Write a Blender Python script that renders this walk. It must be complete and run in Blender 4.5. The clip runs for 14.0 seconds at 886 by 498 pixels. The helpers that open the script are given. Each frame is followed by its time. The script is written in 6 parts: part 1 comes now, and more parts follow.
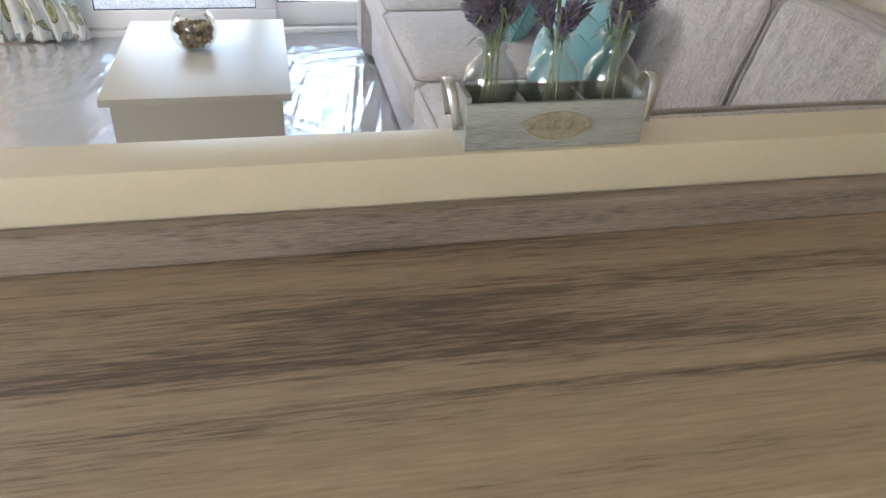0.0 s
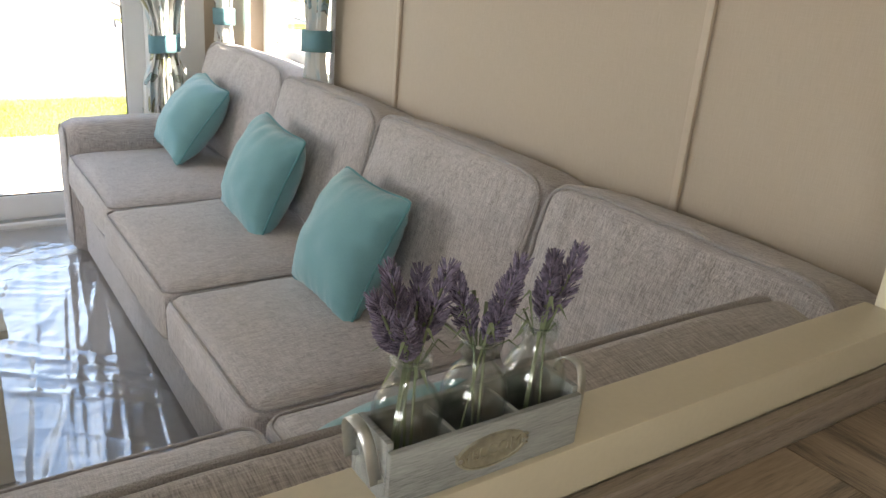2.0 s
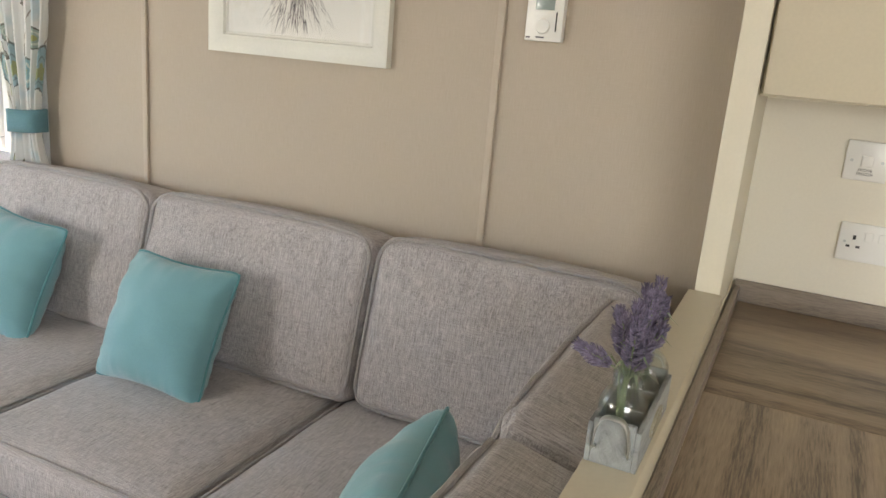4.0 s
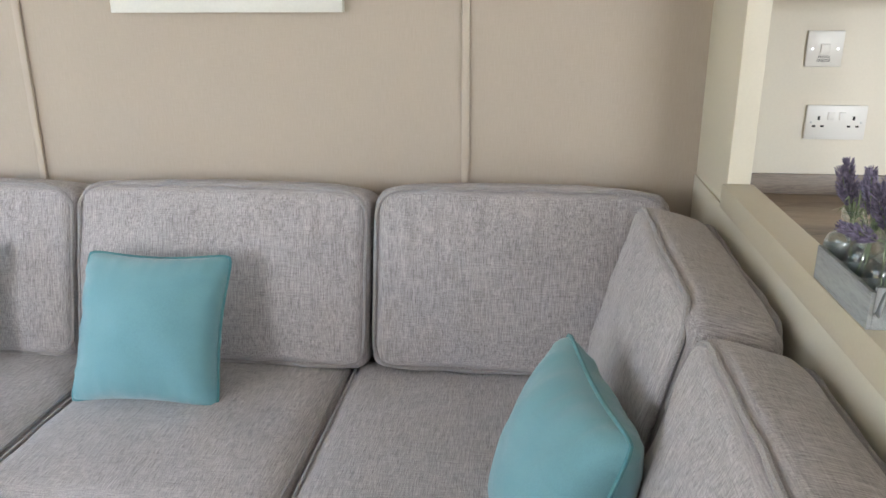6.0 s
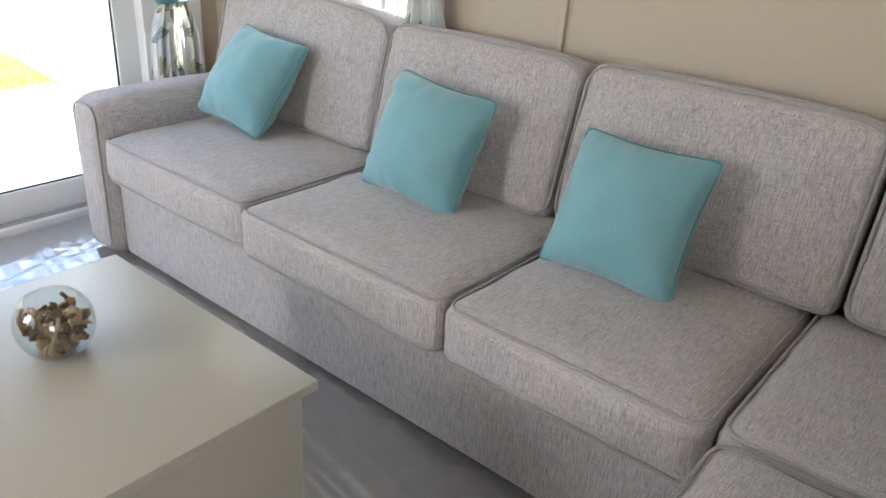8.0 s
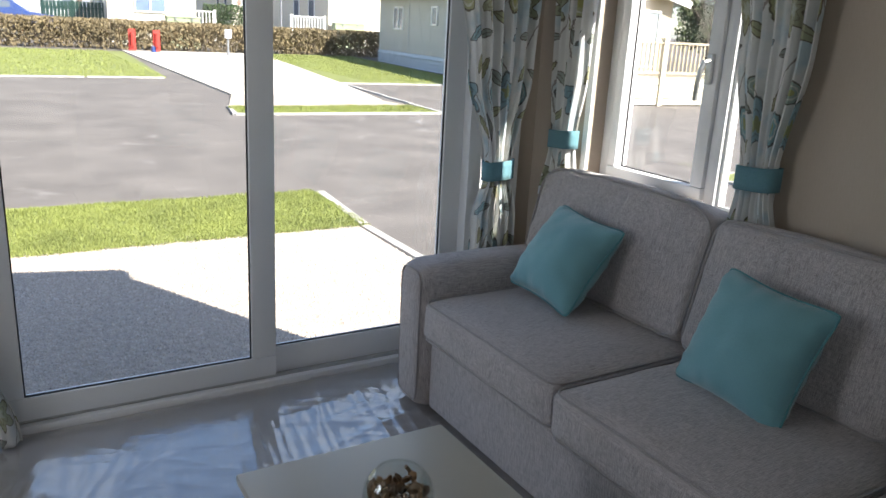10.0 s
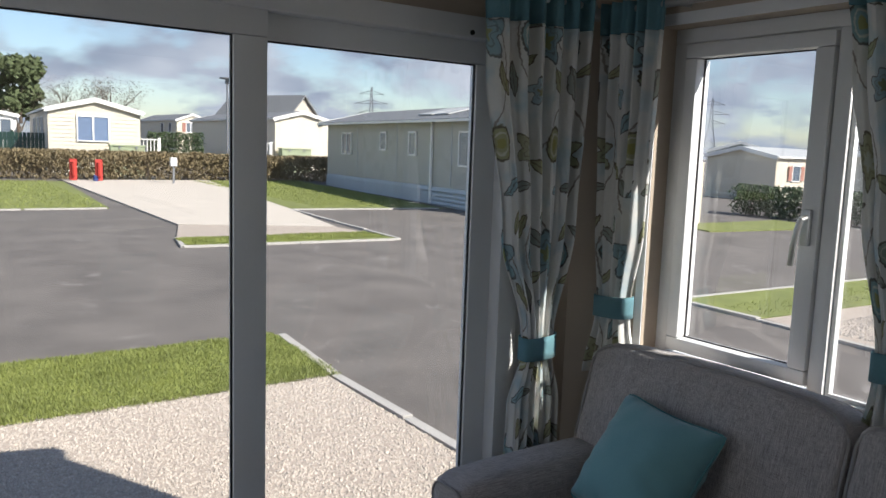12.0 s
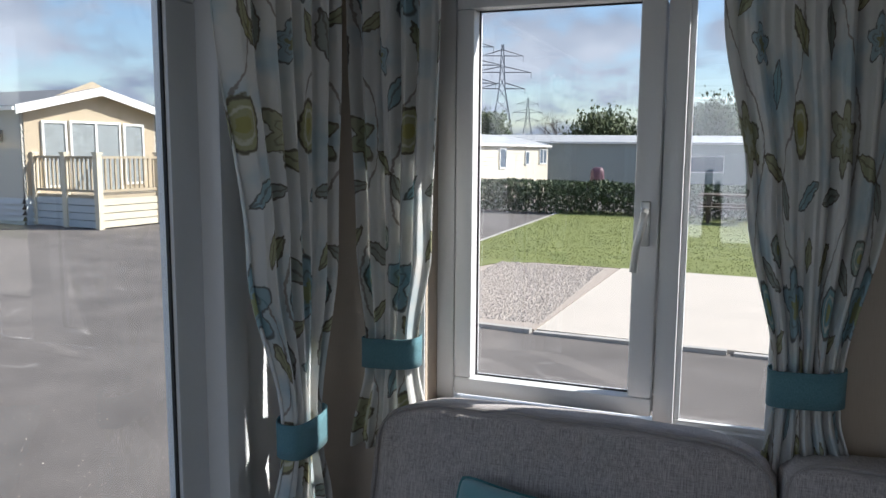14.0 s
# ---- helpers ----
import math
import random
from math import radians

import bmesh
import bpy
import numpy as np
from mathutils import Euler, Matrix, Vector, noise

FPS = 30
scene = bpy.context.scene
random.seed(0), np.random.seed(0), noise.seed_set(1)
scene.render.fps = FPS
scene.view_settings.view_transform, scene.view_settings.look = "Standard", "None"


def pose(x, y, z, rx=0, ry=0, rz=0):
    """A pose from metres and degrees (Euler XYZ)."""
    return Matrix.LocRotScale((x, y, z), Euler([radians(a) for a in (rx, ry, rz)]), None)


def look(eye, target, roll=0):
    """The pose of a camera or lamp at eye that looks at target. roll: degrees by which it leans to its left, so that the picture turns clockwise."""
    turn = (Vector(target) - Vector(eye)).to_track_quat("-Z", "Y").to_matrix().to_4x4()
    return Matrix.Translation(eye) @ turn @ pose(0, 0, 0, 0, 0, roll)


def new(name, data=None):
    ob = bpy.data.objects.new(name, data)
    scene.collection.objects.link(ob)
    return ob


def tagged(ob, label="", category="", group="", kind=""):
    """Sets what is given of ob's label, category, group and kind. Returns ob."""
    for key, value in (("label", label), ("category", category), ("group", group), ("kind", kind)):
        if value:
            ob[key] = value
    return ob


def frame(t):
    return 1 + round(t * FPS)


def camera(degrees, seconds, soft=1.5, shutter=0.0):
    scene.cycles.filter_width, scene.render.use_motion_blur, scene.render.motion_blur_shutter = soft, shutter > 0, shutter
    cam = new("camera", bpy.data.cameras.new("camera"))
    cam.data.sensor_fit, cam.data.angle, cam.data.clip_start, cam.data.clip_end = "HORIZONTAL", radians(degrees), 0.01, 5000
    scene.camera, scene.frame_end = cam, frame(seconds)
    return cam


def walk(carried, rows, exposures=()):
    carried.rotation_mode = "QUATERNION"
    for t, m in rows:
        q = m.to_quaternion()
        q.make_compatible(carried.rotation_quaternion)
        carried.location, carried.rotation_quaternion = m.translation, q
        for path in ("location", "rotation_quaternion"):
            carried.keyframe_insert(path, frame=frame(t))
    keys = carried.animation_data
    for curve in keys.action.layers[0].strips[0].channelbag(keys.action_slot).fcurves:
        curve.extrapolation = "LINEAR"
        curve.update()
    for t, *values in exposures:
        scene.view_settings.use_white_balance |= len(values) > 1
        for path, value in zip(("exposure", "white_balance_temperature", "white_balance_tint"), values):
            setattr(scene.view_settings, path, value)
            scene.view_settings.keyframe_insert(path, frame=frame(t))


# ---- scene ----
cam = camera(59.7, 14.0)
PATH = [
    (0, (0.294, 0.299, 1.378), (0.683, 1.934, 0.294), 3.0),
    (0.5, (0.342, 0.375, 1.421), (0.873, 2.035, 0.44), 2.2),
    (1, (0.386, 0.481, 1.443), (1.059, 2.163, 0.596), 3.7),
    (1.5, (0.396, 0.583, 1.431), (1.227, 2.237, 0.675), 4.6),
    (2, (0.221, 0.59, 1.431), (1.304, 2.114, 0.722), 4.9),
    (2.5, (0.057, 0.618, 1.447), (1.342, 2.008, 0.8), 5.0),
    (3, (-0.097, 0.709, 1.453), (1.352, 1.96, 0.872), 4.4),
    (3.5, (-0.205, 0.785, 1.458), (1.424, 1.803, 0.902), 4.9),
    (4, (-0.322, 0.886, 1.486), (1.434, 1.688, 0.961), 4.9),
    (4.2, (-0.358, 0.945, 1.51), (1.43, 1.693, 1.018), 4.7),
    (6.3, (-0.46, 1.512, 1.427), (1.418, 1.691, 0.762), 0.4),
    (6.5, (-0.44, 1.53, 1.442), (1.387, 1.801, 0.675), 0.5),
    (7, (-0.442, 1.547, 1.429), (1.27, 2.165, 0.6), 0.6),
    (7.5, (-0.457, 1.576, 1.422), (1.099, 2.49, 0.56), 2.2),
    (8, (-0.52, 1.608, 1.4), (0.888, 2.732, 0.533), 3.8),
    (8.5, (-0.572, 1.637, 1.403), (0.658, 2.954, 0.536), 4.1),
    (9, (-0.652, 1.672, 1.409), (0.415, 3.152, 0.589), 3.8),
    (9.2, (-0.672, 1.687, 1.431), (0.347, 3.223, 0.656), 3.3),
    (11.3, (-0.665, 2.1, 1.606), (0.379, 3.781, 1.311), 2.7),
    (11.5, (-0.631, 2.193, 1.615), (0.429, 3.866, 1.335), 2.5),
    (12, (-0.578, 2.491, 1.612), (0.565, 4.112, 1.356), 2.0),
    (12.5, (-0.515, 2.779, 1.616), (0.73, 4.326, 1.379), 1.8),
    (13, (-0.392, 3.062, 1.604), (1.002, 4.476, 1.365), 2.4),
    (13.5, (-0.323, 3.32, 1.602), (1.315, 4.44, 1.359), 1.7),
    (14, (-0.271, 3.55, 1.588), (1.582, 4.259, 1.336), 0.4),
]
EXPOSURES = [(0, 3.94, 6650, 10), (0.5, 3.70, 6950, 10), (1.5, 3.48, 7200, 10), (2.5, 3.44, 7200, 10), (4.2, 3.78, 7050, 10), (6.3, 3.96, 6350, 10), (7.5, 3.86, 6950, 10), (8.5, 3.22, 6550, 10), (9.2, 2.62, 6200, 9), (11.3, 0.95, 6250, 10), (12.5, 0.85, 6050, 10), (14, 0.9, 5900, 10)]
walk(cam, [(t, look(eye, target, roll)) for t, eye, target, roll in PATH], EXPOSURES)

# ---- light ----
SUN = Vector((0.45, -0.89, 0.82)).normalized()
world = bpy.data.worlds.new("world")
scene.world = world
world.use_nodes = True
wn, wl = world.node_tree.nodes, world.node_tree.links
wbg = wn["Background"]
sky = wn.new("ShaderNodeTexSky")
sky.sky_type, sky.sun_disc = "NISHITA", False
sky.sun_elevation, sky.sun_rotation = math.asin(SUN.z), math.atan2(SUN.x, SUN.y)
sky.air_density, sky.dust_density, sky.ozone_density = 1.0, 0.6, 1.5
# Broken cloud over the whole dome, spread out on a flat layer overhead.
wtc = wn.new("ShaderNodeTexCoord")
wsep = wn.new("ShaderNodeSeparateXYZ")
wl.new(wtc.outputs["Generated"], wsep.inputs[0])
wadd = wn.new("ShaderNodeMath"); wadd.operation = "ADD"; wadd.inputs[1].default_value = 0.42
wl.new(wsep.outputs["Z"], wadd.inputs[0])
wmax = wn.new("ShaderNodeMath"); wmax.operation = "MAXIMUM"; wmax.inputs[1].default_value = 0.05
wl.new(wadd.outputs[0], wmax.inputs[0])
wdiv = wn.new("ShaderNodeVectorMath"); wdiv.operation = "DIVIDE"
wcomb = wn.new("ShaderNodeCombineXYZ")
for i in range(3):
    wl.new(wmax.outputs[0], wcomb.inputs[i])
wl.new(wtc.outputs["Generated"], wdiv.inputs[0]); wl.new(wcomb.outputs[0], wdiv.inputs[1])
wno = wn.new("ShaderNodeTexNoise")
wno.inputs["Scale"].default_value, wno.inputs["Detail"].default_value, wno.inputs["Roughness"].default_value = 3.6, 8.0, 0.56
wl.new(wdiv.outputs[0], wno.inputs["Vector"])
wr = wn.new("ShaderNodeValToRGB")
wr.color_ramp.elements[0].position, wr.color_ramp.elements[1].position = 0.41, 0.54
wthin = wn.new("ShaderNodeMath"); wthin.operation = "MULTIPLY_ADD"; wthin.inputs[1].default_value = -0.17
wl.new(wsep.outputs["Z"], wthin.inputs[0]); wl.new(wno.outputs["Fac"], wthin.inputs[2]); wl.new(wthin.outputs[0], wr.inputs[0])
wno2 = wn.new("ShaderNodeTexNoise")
wno2.inputs["Scale"].default_value, wno2.inputs["Detail"].default_value = 3.4, 6.0
wl.new(wdiv.outputs[0], wno2.inputs["Vector"])
wr2 = wn.new("ShaderNodeValToRGB")
wr2.color_ramp.elements[0].position, wr2.color_ramp.elements[0].color = 0.36, (2.2, 2.6, 3.3, 1)
wr2.color_ramp.elements[1].position, wr2.color_ramp.elements[1].color = 0.64, (4.4, 4.65, 5.1, 1)
wl.new(wno2.outputs["Fac"], wr2.inputs[0])
wmix = wn.new("ShaderNodeMix"); wmix.data_type = "RGBA"
wl.new(wr.outputs[0], wmix.inputs[0]); wl.new(sky.outputs[0], wmix.inputs[6]); wl.new(wr2.outputs[0], wmix.inputs[7])
wl.new(wmix.outputs[2], wbg.inputs[0])
wbg.inputs[1].default_value = 0.085
sun = new("sun", bpy.data.lights.new("sun", "SUN"))
sun.data.energy, sun.data.angle, sun.data.color = 4.6, radians(0.53), (1.0, 0.92, 0.80)
sun.matrix_world = look(SUN * 30, (0, 0, 0))


def daylight_fill(name, at, towards, w, h, watts):
    """Area lamp added in a window behind the viewer to boost sky light."""
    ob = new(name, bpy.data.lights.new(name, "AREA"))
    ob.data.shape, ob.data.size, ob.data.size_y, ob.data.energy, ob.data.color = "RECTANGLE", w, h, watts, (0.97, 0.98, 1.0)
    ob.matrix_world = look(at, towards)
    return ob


daylight_fill("window_daylight_fill", (-2.17, 3.71, 1.46), (0, 3.5, 1.2), 0.9, 1.05, 4.2)
daylight_fill("kitchen_daylight_fill", (-2.17, -0.70, 1.46), (0, -0.5, 1.2), 1.7, 1.05, 3.8)


# ---- materials ----
def node(nt, kind, **vals):
    n = nt.nodes.new(kind)
    for k, v in vals.items():
        n.inputs[k.replace("_", " ")].default_value = v
    return n


def material(name, color, rough=0.5, metal=0.0, var=0.1, scale=6.0, bump=0.0, bscale=150.0, stretch=(1, 1, 1), coat=0.0, tint=None, rnd=0.0):
    """A plain surface with variation at two scales, fine relief, and uneven gloss."""
    m = bpy.data.materials.new(name)
    m.use_nodes = True
    nt = m.node_tree
    b = nt.nodes["Principled BSDF"]
    tc = node(nt, "ShaderNodeTexCoord")
    mp = node(nt, "ShaderNodeMapping", Scale=stretch)
    nt.links.new(tc.outputs["Object"], mp.inputs["Vector"])
    n1 = node(nt, "ShaderNodeTexNoise", Scale=scale, Detail=5.0, Roughness=0.6)
    n2 = node(nt, "ShaderNodeTexNoise", Scale=bscale, Detail=3.0)
    for n in (n1, n2):
        nt.links.new(mp.outputs[0], n.inputs["Vector"])
    mixf = node(nt, "ShaderNodeMath"); mixf.operation = "ADD"
    half = node(nt, "ShaderNodeMath"); half.operation = "MULTIPLY"; half.inputs[1].default_value = 0.5
    nt.links.new(n1.outputs["Fac"], mixf.inputs[0]); nt.links.new(n2.outputs["Fac"], mixf.inputs[1])
    nt.links.new(mixf.outputs[0], half.inputs[0])
    src = half
    if rnd:
        oi = node(nt, "ShaderNodeObjectInfo")
        sc = node(nt, "ShaderNodeMath"); sc.operation = "MULTIPLY_ADD"; sc.inputs[1].default_value = rnd; sc.inputs[2].default_value = -rnd / 2
        nt.links.new(oi.outputs["Random"], sc.inputs[0])
        ad = node(nt, "ShaderNodeMath"); ad.operation = "ADD"
        nt.links.new(half.outputs[0], ad.inputs[0]); nt.links.new(sc.outputs[0], ad.inputs[1])
        src = ad
    ramp = node(nt, "ShaderNodeValToRGB")
    lo, hi = [max(0, c * (1 - var)) for c in color], [min(1, c * (1 + var)) for c in (tint or color)]
    ramp.color_ramp.elements[0].position, ramp.color_ramp.elements[0].color = 0.3, (*lo, 1)
    ramp.color_ramp.elements[1].position, ramp.color_ramp.elements[1].color = 0.7, (*hi, 1)
    nt.links.new(src.outputs[0], ramp.inputs[0]); nt.links.new(ramp.outputs[0], b.inputs["Base Color"])
    rr = node(nt, "ShaderNodeMapRange", To_Min=max(0.02, rough - 0.08), To_Max=min(1, rough + 0.08))
    nt.links.new(n1.outputs["Fac"], rr.inputs[0]); nt.links.new(rr.outputs[0], b.inputs["Roughness"])
    b.inputs["Metallic"].default_value = metal
    b.inputs["Coat Weight"].default_value = coat
    if bump:
        bp = node(nt, "ShaderNodeBump", Strength=min(1.0, bump), Distance=0.002)
        nt.links.new(n2.outputs["Fac"], bp.inputs["Height"]); nt.links.new(bp.outputs[0], b.inputs["Normal"])
    return m


def fabric(name, dark, light, thread=420.0, slub=40.0, sheen=0.25, bump=0.7, rough=0.92):
    """A woven upholstery cloth: long slubbed threads along the surface both ways, and cloudy wear."""
    m = bpy.data.materials.new(name)
    m.use_nodes = True
    nt = m.node_tree
    b = nt.nodes["Principled BSDF"]
    tc = node(nt, "ShaderNodeTexCoord")
    ab = node(nt, "ShaderNodeVectorMath"); ab.operation = "ABSOLUTE"
    nt.links.new(tc.outputs["Normal"], ab.inputs[0])
    ax = node(nt, "ShaderNodeSeparateXYZ"); nt.links.new(ab.outputs[0], ax.inputs[0])
    total = None
    # Threads that run along x, y and z; those that would stand on end in the surface fade out.
    for k, sc in enumerate(((slub, thread, thread), (thread, slub, thread), (thread, thread, slub))):
        mp = node(nt, "ShaderNodeMapping", Scale=sc)
        n = node(nt, "ShaderNodeTexNoise", Scale=1.0, Detail=2.0, Roughness=0.65)
        nt.links.new(tc.outputs["Object"], mp.inputs["Vector"]); nt.links.new(mp.outputs[0], n.inputs["Vector"])
        zero = node(nt, "ShaderNodeMath"); zero.operation = "SUBTRACT"; zero.inputs[1].default_value = 0.5
        nt.links.new(n.outputs["Fac"], zero.inputs[0])
        lie = node(nt, "ShaderNodeMapRange", From_Min=0.35, From_Max=0.85, To_Min=(0.9, 0.55, 1.0)[k], To_Max=0.0)
        nt.links.new(ax.outputs[k], lie.inputs[0])
        mu = node(nt, "ShaderNodeMath"); mu.operation = "MULTIPLY"
        nt.links.new(zero.outputs[0], mu.inputs[0]); nt.links.new(lie.outputs[0], mu.inputs[1])
        if total is None:
            total = mu
        else:
            ad = node(nt, "ShaderNodeMath"); ad.operation = "ADD"
            nt.links.new(total.outputs[0], ad.inputs[0]); nt.links.new(mu.outputs[0], ad.inputs[1])
            total = ad
    cloud = node(nt, "ShaderNodeTexNoise", Scale=7.0, Detail=4.0)
    nt.links.new(tc.outputs["Object"], cloud.inputs["Vector"])
    tot = node(nt, "ShaderNodeMath"); tot.operation = "MULTIPLY_ADD"; tot.inputs[1].default_value = 0.10
    nt.links.new(cloud.outputs["Fac"], tot.inputs[0]); nt.links.new(total.outputs[0], tot.inputs[2])
    mr = node(nt, "ShaderNodeMapRange", From_Min=-0.185, From_Max=0.285)
    nt.links.new(tot.outputs[0], mr.inputs[0])
    ramp = node(nt, "ShaderNodeValToRGB")
    ramp.color_ramp.elements[0].color, ramp.color_ramp.elements[1].color = (*dark, 1), (*light, 1)
    nt.links.new(mr.outputs[0], ramp.inputs[0]); nt.links.new(ramp.outputs[0], b.inputs["Base Color"])
    b.inputs["Roughness"].default_value = rough
    b.inputs["Sheen Weight"].default_value = sheen
    bp = node(nt, "ShaderNodeBump", Strength=bump, Distance=0.0022)
    nt.links.new(total.outputs[0], bp.inputs["Height"]); nt.links.new(bp.outputs[0], b.inputs["Normal"])
    return m


def woodgrain(name, dark, light, along="x", rough=0.45, rings=9.0, coat=0.0, fine=0.85, broad=0.68):
    """Long-grained board: stretched noise warped into cathedral lines, with dark flecks."""
    m = bpy.data.materials.new(name)
    m.use_nodes = True
    nt = m.node_tree
    b = nt.nodes["Principled BSDF"]
    tc = node(nt, "ShaderNodeTexCoord")
    st = {"x": (0.5, 8.0, 8.0), "y": (8.0, 0.5, 8.0), "z": (8.0, 8.0, 0.5)}[along]
    mp = node(nt, "ShaderNodeMapping", Scale=st)
    nt.links.new(tc.outputs["Object"], mp.inputs["Vector"])
    n1 = node(nt, "ShaderNodeTexNoise", Scale=rings * 0.35, Detail=4.0, Roughness=0.55, Distortion=0.6)
    n2 = node(nt, "ShaderNodeTexNoise", Scale=rings * 8.0, Detail=4.0, Roughness=0.7)
    for n in (n1, n2):
        nt.links.new(mp.outputs[0], n.inputs["Vector"])
    ad = node(nt, "ShaderNodeMath"); ad.operation = "MULTIPLY_ADD"; ad.inputs[1].default_value = fine
    wide = node(nt, "ShaderNodeMath"); wide.operation = "MULTIPLY"; wide.inputs[1].default_value = broad
    nt.links.new(n1.outputs["Fac"], wide.inputs[0])
    nt.links.new(n2.outputs["Fac"], ad.inputs[0]); nt.links.new(wide.outputs[0], ad.inputs[2])
    ramp = node(nt, "ShaderNodeValToRGB")
    e = ramp.color_ramp.elements
    e[0].position, e[0].color = 0.56, (*dark, 1)
    e[1].position, e[1].color = 0.94, (*light, 1)
    mid = e.new(0.72); mid.color = (*[0.4 * a + 0.6 * c for a, c in zip(dark, light)], 1)
    nt.links.new(ad.outputs[0], ramp.inputs[0]); nt.links.new(ramp.outputs[0], b.inputs["Base Color"])
    b.inputs["Roughness"].default_value = rough
    b.inputs["Coat Weight"].default_value = coat
    bp = node(nt, "ShaderNodeBump", Strength=0.25, Distance=0.001)
    nt.links.new(n2.outputs["Fac"], bp.inputs["Height"]); nt.links.new(bp.outputs[0], b.inputs["Normal"])
    return m


def glass(name, tint=(1, 1, 1), rough=0.0, mirror=0.06):
    """Thin clear glass: lets light straight through and mirrors a little, more at a slant."""
    m = bpy.data.materials.new(name)
    m.use_nodes = True
    nt = m.node_tree
    nt.nodes.remove(nt.nodes["Principled BSDF"])
    tr = node(nt, "ShaderNodeBsdfTransparent", Color=(*tint, 1))
    gl = node(nt, "ShaderNodeBsdfGlossy", Roughness=rough)
    lw = node(nt, "ShaderNodeLayerWeight", Blend=0.5)
    pw = node(nt, "ShaderNodeMath"); pw.operation = "POWER"; pw.inputs[1].default_value = 5.0
    fr = node(nt, "ShaderNodeMath"); fr.operation = "MULTIPLY_ADD"; fr.inputs[1].default_value, fr.inputs[2].default_value = 0.9, mirror
    nt.links.new(lw.outputs["Facing"], pw.inputs[0]); nt.links.new(pw.outputs[0], fr.inputs[0])
    mx = node(nt, "ShaderNodeMixShader")
    nt.links.new(fr.outputs[0], mx.inputs[0]); nt.links.new(tr.outputs[0], mx.inputs[1]); nt.links.new(gl.outputs[0], mx.inputs[2])
    nt.links.new(mx.outputs[0], nt.nodes["Material Output"].inputs[0])
    return m


def floral(name):
    """White curtain cotton printed with outlined fruits, petalled flowers, veined leaves and winding stems."""
    m = bpy.data.materials.new(name)
    m.use_nodes = True
    nt = m.node_tree
    lk = nt.links
    b = nt.nodes["Principled BSDF"]
    uv = node(nt, "ShaderNodeUVMap")
    warp = node(nt, "ShaderNodeTexNoise", Scale=14.0, Detail=2.0)
    lk.new(uv.outputs[0], warp.inputs["Vector"])
    wv = node(nt, "ShaderNodeVectorMath"); wv.operation = "MULTIPLY_ADD"; wv.inputs[1].default_value = (0.016, 0.016, 0)
    size = node(nt, "ShaderNodeMapping", Scale=(0.74, 0.74, 1))
    lk.new(uv.outputs[0], size.inputs["Vector"])
    lk.new(warp.outputs["Color"], wv.inputs[0]); lk.new(size.outputs[0], wv.inputs[2])
    fine = node(nt, "ShaderNodeTexNoise", Scale=70.0, Detail=2.0)
    lk.new(uv.outputs[0], fine.inputs["Vector"])
    wf = node(nt, "ShaderNodeVectorMath"); wf.operation = "MULTIPLY_ADD"; wf.inputs[1].default_value = (0.011, 0.011, 0)
    lk.new(fine.outputs["Color"], wf.inputs[0]); lk.new(wv.outputs[0], wf.inputs[2])
    tile = node(nt, "ShaderNodeVectorMath"); tile.operation = "WRAP"
    tile.inputs[1].default_value, tile.inputs[2].default_value = (0.40, 0.54, 1), (0, 0, -1)
    lk.new(wf.outputs[0], tile.inputs[0])
    cloth = [None]

    def op(kind, a, c=None, d=None):
        n = node(nt, "ShaderNodeMath"); n.operation = kind
        for i, v in enumerate((a, c, d)):
            if v is None:
                continue
            if isinstance(v, (int, float)):
                n.inputs[i].default_value = v
            else:
                lk.new(v, n.inputs[i])
        return n.outputs[0]

    def ink(fac, color, strength=0.8):
        mx = node(nt, "ShaderNodeMix"); mx.data_type = "RGBA"
        lk.new(op("MULTIPLY", fac, strength), mx.inputs[0])
        lk.new(cloth[0], mx.inputs[6]); mx.inputs[7].default_value = (*color, 1)
        cloth[0] = mx.outputs[2]

    def under(d, edge, soft=0.06):
        r = node(nt, "ShaderNodeMapRange", From_Min=edge, From_Max=edge - soft)
        lk.new(d, r.inputs[0])
        return r.outputs[0]

    def ring(d, lo, hi):
        return op("MULTIPLY", under(d, hi), op("SUBTRACT", 1.0, under(d, lo)))

    def local(cx, cy, rx, ry, rot):
        mp = node(nt, "ShaderNodeMapping", Location=(cx, cy, 0), Rotation=(0, 0, radians(rot)), Scale=(rx, ry, 1))
        mp.vector_type = "TEXTURE"
        lk.new(tile.outputs[0], mp.inputs["Vector"])
        sp = node(nt, "ShaderNodeSeparateXYZ"); lk.new(mp.outputs[0], sp.inputs[0])
        return sp.outputs["X"], sp.outputs["Y"]

    def length(x, y):
        return op("SQRT", op("ADD", op("MULTIPLY", x, x), op("MULTIPLY", y, y)))

    LINE = (0.16, 0.13, 0.11)
    base = node(nt, "ShaderNodeTexNoise", Scale=6.0, Detail=3.0)
    lk.new(uv.outputs[0], base.inputs["Vector"])
    wash = node(nt, "ShaderNodeMix"); wash.data_type = "RGBA"
    wr_ = node(nt, "ShaderNodeMapRange", From_Min=0.52, From_Max=0.66, To_Max=0.75); lk.new(base.outputs["Fac"], wr_.inputs[0])
    lk.new(wr_.outputs[0], wash.inputs[0])
    wash.inputs[6].default_value, wash.inputs[7].default_value = (0.82, 0.82, 0.80, 1), (0.52, 0.66, 0.72, 1)
    cloth[0] = wash.outputs[2]
    # Winding stems.
    px = node(nt, "ShaderNodeSeparateXYZ"); lk.new(tile.outputs[0], px.inputs[0])
